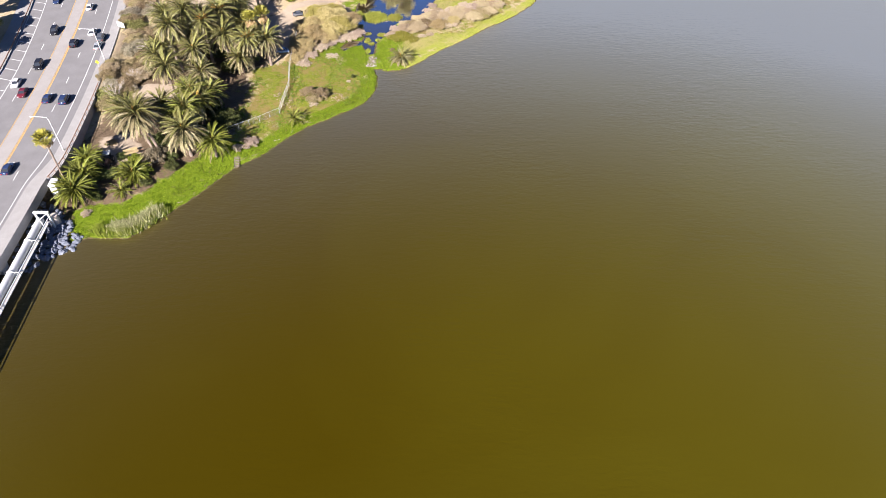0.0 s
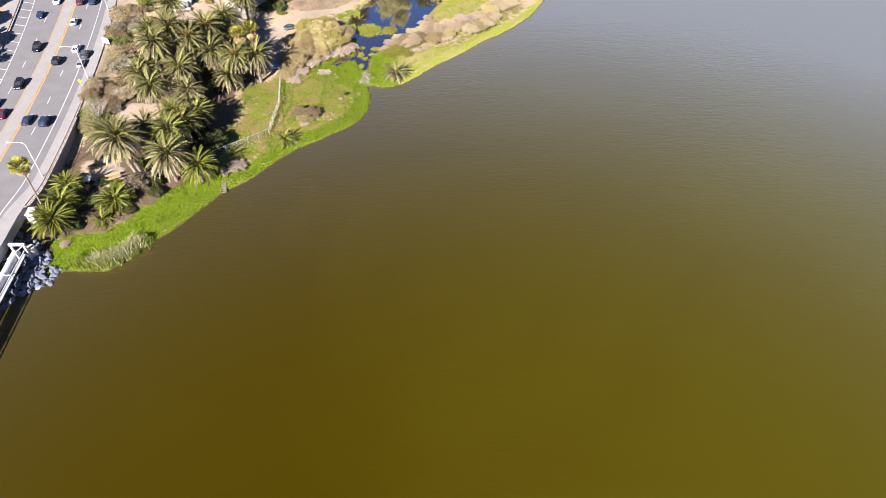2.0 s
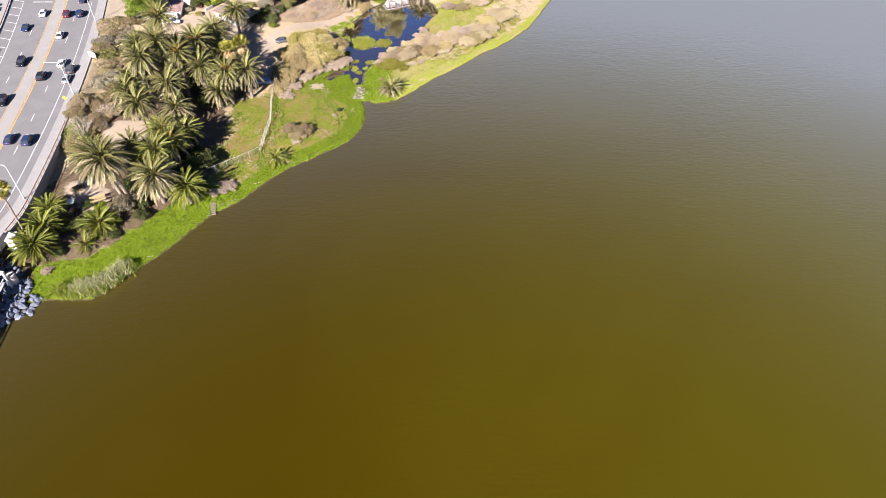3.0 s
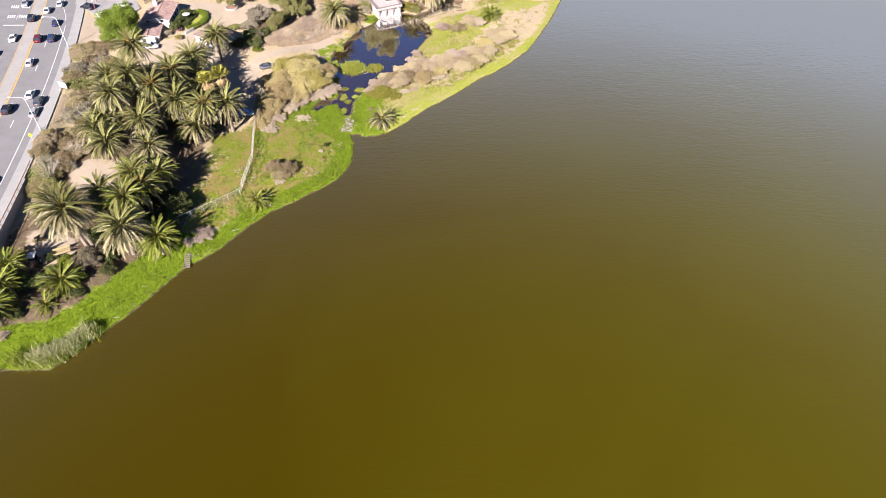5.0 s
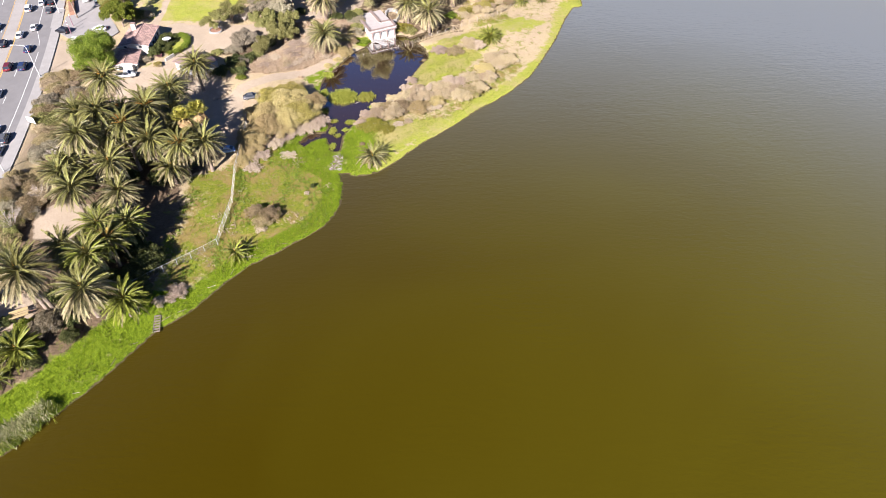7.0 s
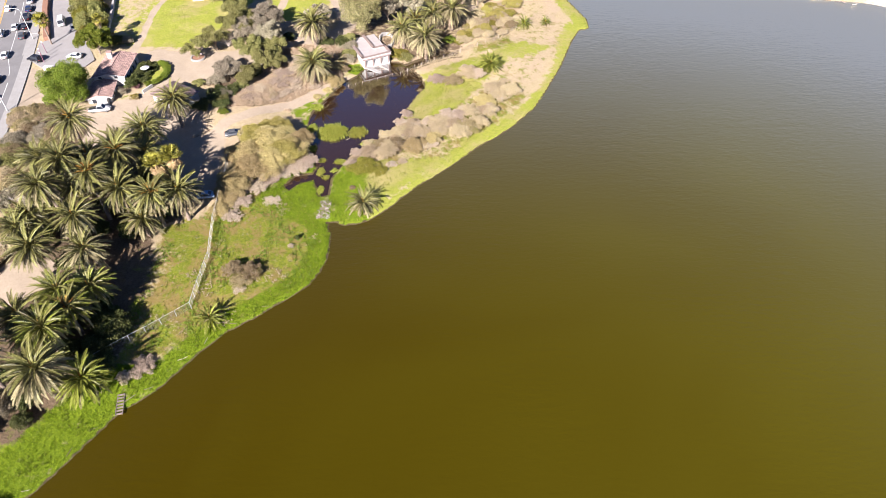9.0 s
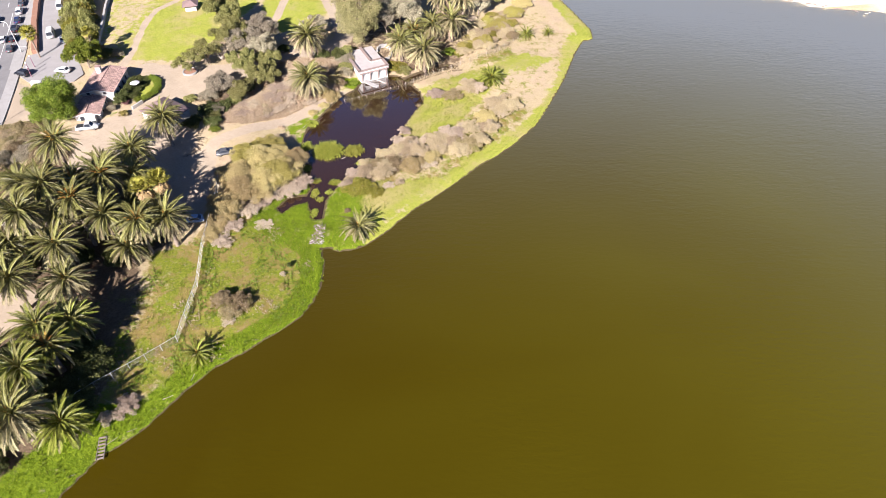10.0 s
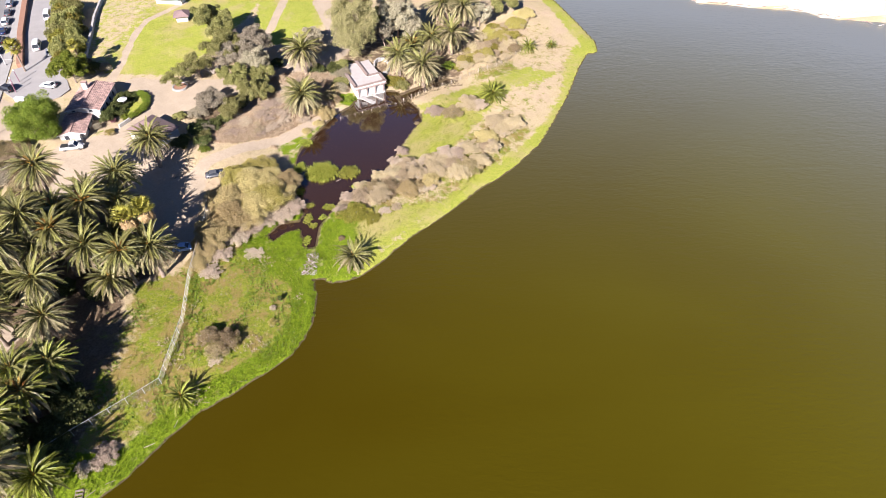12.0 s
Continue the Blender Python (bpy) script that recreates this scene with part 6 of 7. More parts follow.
# little wooden steps in the bank
steps_ob = thing("bank_steps", pose(-54.8, 142.1, 0, 0, 0, 12), "weathered timber steps down the grassy bank", "steps")
for k in range(7):
    bm = bmesh.new()
    box(bm, 0, 1.9 - 0.62 * k, height_at(-54.8, 142.1) + 0.28 - 0.05 * k, 1.25, 0.32, 0.08, 0, 0.015)
    part("tread", bm, steps_ob, material=M["snag"])
for sx in (-0.6, 0.6):
    bm = bmesh.new()
    box(bm, sx, 0, height_at(-54.8, 142.1) + 0.08, 0.1, 4.2, 0.18)
    part("stringer", bm, steps_ob, material=M["snag"])


# ---- buildings ----
def tiled_slope(width, run, rise, material, pitch=0.34, course=0.46):
    """One roof slope with rounded tile columns and stepped courses: eave along y at x = run, ridge at x = 0."""
    ys = np.arange(-width / 2, width / 2 + 1e-6, pitch / 6)
    n = max(2, int(math.hypot(run, rise) / course))
    rows = []
    for k in range(n):
        for q, lift in ((k / n, 0.0), ((k + 1) / n - 1e-3, 0.055)):
            wave = 0.04 * np.abs(np.sin(math.pi * ys / pitch))
            rows.append(np.stack([np.full(ys.shape, run * q), ys, -rise * q + lift + wave], 1))
    v = np.concatenate(rows)
    c = len(ys)
    i = (np.arange(len(rows) - 1)[:, None] * c + np.arange(c - 1)[None]).ravel()
    return mesh_of("roof_slope", v, np.stack([i, i + c, i + c + 1, i + 1], 1), M[material])


def gable_block(ob, cx, cy, rz, w, l, base, eave, ridge, roof="tile", walls="stucco", over=0.45):
    """Walls with gables and two tiled slopes; ridge along local y."""
    place = pose(cx, cy, 0, 0, 0, rz)
    bm = bmesh.new()
    hw, hl = w / 2, l / 2
    for y0, y1 in ((-hl, -hl + 0.3), (hl - 0.3, hl)):
        low = [(-hw, base), (hw, base), (hw, eave), (0, ridge - 0.12), (-hw, eave)]
        a = [bm.verts.new((x, y0, z)) for x, z in low]
        b = [bm.verts.new((x, y1, z)) for x, z in low]
        bm.faces.new(a)
        bm.faces.new(b[::-1])
        for k in range(5):
            bm.faces.new((a[k], b[k], b[(k + 1) % 5], a[(k + 1) % 5]))
    for s in (-1, 1):
        box(bm, s * (hw - 0.15), 0, (base + eave) / 2, 0.3, l - 0.61, eave - base)
    part("wall", bm, ob, place, material=M[walls])
    slope = (ridge - eave) / hw
    run = hw + over
    mesh = tiled_slope(l + 2 * over, run, slope * run, roof)
    part("roof_slope", mesh, ob, place @ pose(0, 0, ridge + 0.02))
    part("roof_slope", mesh, ob, place @ pose(0, 0, ridge + 0.02, 0, 0, 180))
    bm = bmesh.new()
    tube(bm, [(0, -hl - over, ridge + 0.06), (0, hl + over, ridge + 0.06)], [0.16, 0.16], 8)
    part("ridge_tiles", bm, ob, place, material=M[roof])
    for y in (-hl - over + 0.06, hl + over - 0.06):
        for s in (-1, 1):
            bm = bmesh.new()
            tube(bm, [(0, y, ridge - 0.13), (s * run, y, ridge - 0.13 - slope * run)], [0.11, 0.11], 4)
            part("verge_board", bm, ob, place, material=M["white_paint"])
    return place


def wall_window(ob, place, x, y, z, w, h, face):
    """A framed window set into a wall; face is its turn about z."""
    m = place @ pose(x, y, z, 0, 0, face)
    bm = bmesh.new()
    box(bm, 0, 0, 0, w + 0.2, 0.12, h + 0.2, 0, 0.02)
    fr = part("window_frame", bm, ob, m, material=M["white_paint"])
    bm = bmesh.new()
    box(bm, 0, -0.065, 0, w, 0.03, h)
    part("pane", bm, fr, material=M["window"])


house = thing("house", pose(0, 0, 0), "white stucco house with terracotta tiled roofs beside the drive", "house")
hb = height_at(-90, 246) - 0.3
pl = gable_block(house, -91.2, 250.4, 3, 8.4, 12.6, hb, 6.9, 7.8)
for k in range(4):
    wall_window(house, pl, 4.24, -4.2 + 2.7 * k, 5.3, 1.0, 1.3, 90)
wall_window(house, pl, 2.0, -6.34, 6.7, 0.9, 0.9, 0)
wall_window(house, pl, -2.4, -6.34, 6.6, 0.9, 0.5, 0)
pl = gable_block(house, -91.6, 239.8, 10, 6.2, 9.2, hb, 5.6, 6.3)
wall_window(house, pl, 3.14, 2.2, 4.7, 1.0, 1.2, 90)
wall_window(house, pl, 3.14, -1.4, 4.7, 1.0, 1.2, 90)
wall_window(house, pl, -1.4, -4.64, 4.6, 1.1, 1.2, 0)
bm = bmesh.new()
box(bm, 1.6, -5.5, 4.3, 1.4, 1.4, 2.6, 0, 0.05)
part("porch", bm, house, pl, material=M["stucco"])
bm = bmesh.new()
box(bm, -93.4, 253.8, 8.0, 1.3, 1.1, 2.6, 0.1, 0.05)
chim = part("chimney", bm, house, material=M["stucco"])
bm = bmesh.new()
box(bm, -93.4, 253.8, 9.36, 1.5, 1.3, 0.16, 0.1, 0.03)
part("chimney_cap", bm, chim, material=M["tile"])
# low garden wall and umbrella
gw = thing("garden_wall", pose(0, 0, 0), "low white garden wall beside the house", "wall")
for a, b in (((-80.9, 240.2), (-80.0, 241.8)), ((-80.0, 241.8), (-79.2, 243.4))):
    bm = bmesh.new()
    d = Vector((b[0] - a[0], b[1] - a[1]))
    z = height_at(*a)
    box(bm, (a[0] + b[0]) / 2, (a[1] + b[1]) / 2, z + 0.5, d.length, 0.3, 1.1, math.atan2(d.y, d.x), 0.03)
    part("wall_run", bm, gw, material=M["stucco"])
um = thing("garden_umbrella", pose(-83.0, 250.4, height_at(-83, 250.4)), "open white garden umbrella in the house garden", "umbrella")
bm = bmesh.new()
tube(bm, [(0, 0, 0), (0, 0, 2.5)], [0.03, 0.03], 6)
part("pole", bm, um, material=M["white_paint"])
bm = bmesh.new()
bmesh.ops.create_cone(bm, cap_ends=True, segments=8, radius1=1.35, radius2=0.03, depth=0.5, matrix=Matrix.Translation((0, 0, 2.4)))
part("canopy", bm, um, material=M["white_paint"])
# small brown-roofed shed
shed = thing("shed", pose(0, 0, 0), "small white shed with a brown hipped roof on the slope", "shed")
pl = pose(-70.4, 236.4, 0, 0, 0, -34)
sb = height_at(-66, 234) - 0.6
bm = bmesh.new()
box(bm, 0, 0, (sb + 6.0) / 2, 9.8, 7.4, 6.0 - sb, 0, 0.03)
part("wall", bm, shed, pl, material=M["stucco"])
bm = bmesh.new()
eave = [bm.verts.new((sx * 5.3, sy * 4.1, 6.0)) for sx, sy in ((-1, -1), (1, -1), (1, 1), (-1, 1))]
under = [bm.verts.new((v.co.x, v.co.y, 5.86)) for v in eave]
top = [bm.verts.new((sx * 2.6, 0, 7.5)) for sx in (-1, 1)]
bm.faces.new((eave[0], eave[1], top[1], top[0]))
bm.faces.new((eave[1], eave[2], top[1]))
bm.faces.new((eave[2], eave[3], top[0], top[1]))
bm.faces.new((eave[3], eave[0], top[0]))
bm.faces.new(under[::-1])
for k in range(4):
    bm.faces.new((under[k], under[(k + 1) % 4], eave[(k + 1) % 4], eave[k]))
part("roof", bm, shed, pl, material=M["shingle"])
wall_window(shed, pl, 4.94, -0.4, 4.9, 1.1, 1.0, 90)
wall_window(shed, pl, 2.6, -3.74, 4.9, 1.1, 1.0, 0)
wall_window(shed, pl, -2.2, -3.74, 4.9, 1.1, 1.0, 0)
# little red-roofed hut and pale pavilion on the lawn
hut = thing("garden_hut", pose(-80.8, 300.0, height_at(-80.8, 300.0), 0, 0, 12), "small hut with a rusty hipped roof on the lawn", "hut")
bm = bmesh.new()
box(bm, 0, 0, 1.0, 3.6, 3.2, 2.2, 0, 0.03)
part("wall", bm, hut, material=M["drift"])
bm = bmesh.new()
bmesh.ops.create_cone(bm, cap_ends=True, segments=4, radius1=3.6, radius2=0.8, depth=1.2, matrix=Matrix.Translation((0, 0, 2.6)) @ Matrix.Rotation(radians(45), 4, "Z"))
part("roof", bm, hut, material=M["shingle"])
pav = thing("lawn_marquee", pose(-88.5, 314.5, height_at(-88.5, 314.5), 0, 0, -8), "pale teal-roofed marquee on the lawn", "marquee")
bm = bmesh.new()
box(bm, 0, 0, 1.3, 9, 5, 2.6, 0, 0.05)
part("side_panels", bm, pav, material=M["white_paint"])
bm = bmesh.new()
bmesh.ops.create_cone(bm, cap_ends=True, segments=4, radius1=6.8, radius2=1.5, depth=1.5, matrix=Matrix.Translation((0, 0, 3.3)) @ Matrix.Rotation(radians(45), 4, "Z"))
part("roof", bm, pav, material=M["teal"])
# garden wall between the hedge and the lawn
bw = thing("boundary_wall", pose(0, 0, 0), "low pale stone wall between hedge and lawn", "wall")
line = evenly([(-101.5, 271), (-104.6, 281), (-107.0, 291), (-110.5, 303), (-113, 316)], 3.4)
for a, b in zip(line, line[1:]):
    bm = bmesh.new()
    d = Vector((b[0] - a[0], b[1] - a[1]))
    box(bm, (a[0] + b[0]) / 2, (a[1] + b[1]) / 2, height_at(*a) + 0.5, d.length, 0.7, 1.3, math.atan2(d.y, d.x), 0.04)
    part("wall_run", bm, bw, material=M["old_concrete"])
lw = thing("roadside_wall", pose(0, 0, 0), "low brown earth-coloured wall beside the service road", "wall")
line = evenly([(-120.6, 271.5), (-129.6, 291.5), (-139.8, 318)], 4.0)
for a, b in zip(line, line[1:]):
    bm = bmesh.new()
    d = Vector((b[0] - a[0], b[1] - a[1]))
    box(bm, (a[0] + b[0]) / 2, (a[1] + b[1]) / 2, 4.9, d.length, 1.7, 1.3, math.atan2(d.y, d.x), 0.04)
    part("wall_run", bm, lw, material=M["rust"])
# round stone planter under the twisted tree
pt = thing("round_planter", pose(-70.5, 259.5, height_at(-70.5, 259.5)), "round pale stone planter ring with red soil", "planter")
bm = bmesh.new()
for k in range(16):
    a = 2 * math.pi * k / 16
    box(bm, 2.0 * math.cos(a), 2.0 * math.sin(a), 0.25, 0.4, 0.86, 0.55, a, 0.03)
part("stone_ring", bm, pt, material=M["concrete"])
bm = bmesh.new()
bmesh.ops.create_cone(bm, cap_ends=True, segments=20, radius1=1.85, radius2=1.8, depth=0.3, matrix=Matrix.Translation((0, 0, 0.2)))
part("soil", bm, pt, material=M["rust"])

# boathouse on the pond
bh = thing("boathouse", pose(-19.2, 263.2, -0.55, 0, 0, 25), "white boathouse with a roof terrace and slipway on the pond", "boathouse")
bm = bmesh.new()
box(bm, 0, 2.2, 1.7, 8.4, 13.4, 4.2, 0, 0.04)
part("wall", bm, bh, material=M["stucco"])
bm = bmesh.new()
box(bm, 0, 2.05, 3.9, 9.0, 14.0, 0.16, 0, 0.02)
part("terrace_floor", bm, bh, material=M["terrace"])
for cx, cy, sx, sy in ((0, -4.6, 9.0, 0.4), (-4.3, 2.2, 0.4, 13.0), (4.3, -2.4, 0.4, 3.8), (2.6, -0.2, 3.4, 0.4), (0.8, 4.4, 0.4, 8.8)):
    bm = bmesh.new()
    box(bm, cx, cy, 4.2, sx, sy, 0.44, 0, 0.04)
    par = part("parapet", bm, bh, material=M["stucco"])
    bm = bmesh.new()
    box(bm, cx, cy, 4.47, sx + 0.5, sy + 0.5, 0.1, 0, 0.02)
    part("coping", bm, par, material=M["coping"])
for k in range(4):
    x = -3.7 + 2.46 * k
    bm = bmesh.new()
    a = [(-4.5, 1.0), (-4.62, 1.0), (-5.25, 3.6), (-4.5, 3.75)]
    lo = [bm.verts.new((x - 0.14, y, z)) for y, z in a]
    hi = [bm.verts.new((x + 0.14, y, z)) for y, z in a]
    bm.faces.new(lo)
    bm.faces.new(hi[::-1])
    for j in range(4):
        bm.faces.new((lo[j], hi[j], hi[(j + 1) % 4], lo[(j + 1) % 4]))
    part("bracket", bm, bh, material=M["coping"])
bm = bmesh.new()
box(bm, 0, -4.95, 3.8, 9.0, 0.75, 0.14, 0, 0.02)
part("eave", bm, bh, material=M["coping"])
# grey panels added on the white front for the shading between brackets
for k in range(3):
    bm = bmesh.new()
    box(bm, -2.46 + 2.46 * k, -4.52, 1.8, 1.6, 0.08, 2.4, 0, 0.02)
    part("grey_panel", bm, bh, material=M["old_concrete"])
bm = bmesh.new()
lo = [bm.verts.new(p) for p in ((-3.9, -5.0, 1.1), (-2.7, -4.7, 1.1), (0.6, -9.0, 0.25), (-0.5, -9.6, 0.25))]
up = [bm.verts.new(v.co + Vector((0, 0, 0.22))) for v in lo]
bm.faces.new(up)
bm.faces.new(lo[::-1])
for k in range(4):
    bm.faces.new((lo[k], lo[(k + 1) % 4], up[(k + 1) % 4], up[k]))
part("slipway", bm, bh, material=M["concrete"])
for k in range(6):
    bm = bmesh.new()
    box(bm, 0.2 + 0.42 * k, -5.3 - 0.52 * k, 1.15 - 0.13 * k, 1.2, 0.34, 0.1, -0.8, 0.01)
    part("stair_tread", bm, bh, material=M["drift"])
loop = thing("terrace_path", pose(0, 0, 0), "curved white path wall round a planted bed", "path wall")
for k in range(9):
    a = radians(-60 + 30 * k)
    x, y = -14.9 + 2.1 * math.cos(a), 270.6 + 3.0 * math.sin(a)
    bm = bmesh.new()
    box(bm, x, y, height_at(x, y) + 0.4, 0.5, 1.35, 1.2, a, 0.04)
    part("wall_run", bm, loop, material=M["concrete"])

# ---- vehicles ----
CAR_MESH = {}


def car_parts(kind, paint):
    """Meshes of a car, nose to +x; wheels stand on z = 0."""
    if (kind, paint) in CAR_MESH:
        return CAR_MESH[kind, paint]
    L, W, belt, top, c0, c1, t0, t1 = {"sedan": (4.7, 1.82, 0.92, 1.44, -1.75, 1.05, -1.1, 0.35), "suv": (4.8, 1.92, 1.05, 1.75, -2.25, 1.15, -2.0, 0.45),
                                       "pickup": (5.7, 2.0, 1.05, 1.85, -0.5, 1.5, -0.25, 0.85), "van": (5.8, 2.1, 1.2, 2.3, -2.8, 2.2, -2.7, 1.5)}[kind]
    P = CAR_PAINT[paint]
    h = L / 2
    bm = bmesh.new()
    side = [(-h, 0.42), (-h + 0.05, belt - 0.08), (-h + 0.25, belt), (c1, belt), (h - 0.5, belt - 0.14), (h - 0.05, belt - 0.30), (h, 0.42), (h - 0.25, 0.24), (-h + 0.25, 0.24)]
    a = [bm.verts.new((x, -W / 2, z)) for x, z in side]
    b = [bm.verts.new((x, W / 2, z)) for x, z in side]
    bm.faces.new(a)
    bm.faces.new(b[::-1])
    for k in range(len(side)):
        bm.faces.new((a[k], b[k], b[(k + 1) % len(side)], a[(k + 1) % len(side)]))
    bmesh.ops.bevel(bm, geom=list(bm.edges), offset=0.07, segments=2, affect="EDGES", clamp_overlap=True)
    body = bm_mesh("body", bm, P, True)
    wb, wt = W / 2 - 0.08, W / 2 - 0.26
    lo = [(c0, -wb), (c1, -wb), (c1, wb), (c0, wb)]
    hi = [(t0, -wt), (t1, -wt), (t1, wt), (t0, wt)]
    glass = []
    for k, name in enumerate(("side_window", "windscreen", "side_window", "rear_window")):
        bm = bmesh.new()
        j = (k + 1) % 4
        outer = [Vector((*lo[k], belt - 0.03)), Vector((*lo[j], belt - 0.03)), Vector((*hi[j], top - 0.05)), Vector((*hi[k], top - 0.05))]
        inward = (Vector(((t0 + t1) / 2, 0, belt)) - sum(outer, Vector()) / 4).normalized() * 0.04
        a = [bm.verts.new(p) for p in outer]
        b = [bm.verts.new(p + inward) for p in outer]
        bm.faces.new(a)
        bm.faces.new(b[::-1])
        for q in range(4):
            bm.faces.new((a[q], b[q], b[(q + 1) % 4], a[(q + 1) % 4]))
        glass.append((name, bm_mesh(name, bm, M["window"])))
    bm = bmesh.new()
    box(bm, (t0 + t1) / 2, 0, top - 0.02, t1 - t0 + 0.1, 2 * wt + 0.08, 0.08, 0, 0.03)
    for sx, sx2 in ((c0, t0), (c1, t1)):
        for s in (-1, 1):
            tube(bm, [(sx, s * wb, belt), (sx2, s * wt, top - 0.03)], [0.05, 0.05], 4)
    roof = bm_mesh("roof", bm, P)
    bm = bmesh.new()
    bmesh.ops.create_cone(bm, cap_ends=True, segments=14, radius1=0.34, radius2=0.34, depth=0.24, matrix=Matrix.Rotation(radians(90), 4, "X"))
    tyre = bm_mesh("wheel", bm, M["rubber"])
    bm = bmesh.new()
    bmesh.ops.create_cone(bm, cap_ends=True, segments=10, radius1=0.21, radius2=0.19, depth=0.27, matrix=Matrix.Rotation(radians(90), 4, "X"))
    rim = bm_mesh("rim", bm, M["rim"])
    bm = bmesh.new()
    box(bm, 0, 0, 0, 0.12, 0.36, 0.15, 0, 0.03)
    front = bm_mesh("headlight", bm, M["lamp_clear"])
    bm = bmesh.new()
    box(bm, 0, 0, 0, 0.10, 0.34, 0.16, 0, 0.02)
    rear = bm_mesh("tail_light", bm, M["lamp_red"])
    bm = bmesh.new()
    box(bm, 0, 0, 0, 0.14, 0.22, 0.15, 0, 0.03)
    mirror = bm_mesh("mirror", bm, P)
    bed = None
    if kind == "pickup":
        bm = bmesh.new()
        box(bm, -h + 1.22, 0, belt + 0.005, 1.95, W - 0.36, 0.05)
        bed = bm_mesh("bed_liner", bm, M["rubber"])
    CAR_MESH[kind, paint] = (L, W, belt, c1, body, glass, roof, tyre, rim, front, rear, mirror, bed)
    return CAR_MESH[kind, paint]


def car(kind, paint, x, y, turn, label, group="", z=None):
    L, W, belt, c1, body, glass, roof, tyre, rim, front, rear, mirror, bed = car_parts(kind, paint)
    z = ROAD_Z + 0.01 if z is None else z
    ob = thing("car" if kind in ("sedan", "suv") else ("pickup_truck" if kind == "pickup" else "delivery_van"), pose(x, y, z, 0, 0, turn), label, "car" if kind != "van" else "van", group)
    part("body", body, ob)
    for name, pane in glass:
        part(name, pane, ob)
    part("roof", roof, ob)
    for sx in (-0.30, 0.31):
        for s in (-1, 1):
            w = part("wheel", tyre, ob, pose(sx * L, s * (W / 2 - 0.12), 0.34))
            part("rim", rim, w)
    for s in (-1, 1):
        part("headlight", front, ob, pose(L / 2 - 0.06, s * (W / 2 - 0.32), belt - 0.32))
        part("tail_light", rear, ob, pose(-L / 2 + 0.03, s * (W / 2 - 0.28), belt - 0.24))
        part("mirror", mirror, ob, pose(c1 - 0.25, s * (W / 2 + 0.06), belt + 0.08))
    if bed:
        part("bed_liner", bed, ob)
    return ob


def lane_turn(y, away):
    t = math.degrees(math.atan2(1.0, float(road_x(y + 1) - road_x(y))))
    return t if away else t + 180


for kind, paint, off, y, away in (
        ("sedan", "dark blue", 2.2, 164.2, True), ("suv", "dark blue", 7.0, 163.6, True), ("suv", "black", 2.2, 195.5, True), ("sedan", "white", 6.6, 203.0, True),
        ("sedan", "white", 2.6, 221.0, True), ("suv", "dark red", 2.4, 236.0, True), ("sedan", "dark red", -5.4, 167.0, False), ("suv", "black", -5.6, 203.5, False),
        ("sedan", "dark blue", -9.4, 226.0, False), ("sedan", "white", -5.6, 236.5, False), ("suv", "dark blue", 6.6, 236.2, True), ("sedan", "white", 2.2, 256.5, True),
        ("suv", "black", -2.0, 250.5, True), ("sedan", "white", 6.0, 261.5, True), ("sedan", "white", 6.4, 280.0, True), ("suv", "white", 2.4, 275.5, True),
        ("sedan", "white", -8.8, 172.0, False), ("suv", "black", -5.2, 182.0, False), ("sedan", "dark blue", 2.4, 133.0, True), ("sedan", "white", 2.4, 294.0, True), ("sedan", "silver", -6.0, 262.0, False),
        ("sedan", "dark blue", 6.2, 247.0, True)):
    car(kind, paint, float(road_x(y)) + off, y, lane_turn(y, away), f"{paint} {'car' if kind == 'sedan' else 'sport utility car'} in a lane of the coast road", "road traffic")
for kind, paint, off, y in (("sedan", "silver", 9.7, 194.0), ("suv", "grey", 9.8, 199.4), ("sedan", "grey", 9.4, 274.0), ("sedan", "black", 9.4, 280.6), ("suv", "black", 9.4, 287.0),
                            ("sedan", "dark blue", 9.4, 293.5), ("suv", "white", 9.4, 300.0), ("sedan", "grey", 9.4, 306.5), ("suv", "silver", 9.4, 313.0)):
    car(kind, paint, float(road_x(y)) + off, y, lane_turn(y, True), f"{paint} car parked at the kerb of the coast road", "kerb parking")
car("suv", "black", -118.6, 258.6, 158, "long black car waiting at the driveway mouth")
car("sedan", "white", -107.4, 260.0, 170, "white saloon car parked on the driveway", z=4.48)
car("van", "white", -120.6, 283.0, 112, "white box van on the service road", z=4.48)
car("sedan", "white", -115.3, 279.4, 118, "white car parked beside the hedge", z=4.48)
car("van", "white", -126.0, 303.6, 110, "white box van on the service road", z=4.48)
car("sedan", "white", -123.6, 308.4, 110, "white car parked beside the hedge", z=4.48)
car("pickup", "white", -89.6, 231.4, 8, "white pickup truck parked before the house", z=height_at(-89.6, 231.4) + 0.03)
car("sedan", "light blue", -52.9, 197.4, 8, "light blue car parked beside the palms", z=height_at(-53.8, 197.4) + 0.03)
car("sedan", "grey", -51.8, 221.6, 14, "grey car parked on the dirt track", z=height_at(-51.8, 221.6) + 0.03)
car("suv", "light blue", -69.6, 163.6, 60, "pale blue car half hidden under palms", z=height_at(-69.6, 163.6) + 0.03)

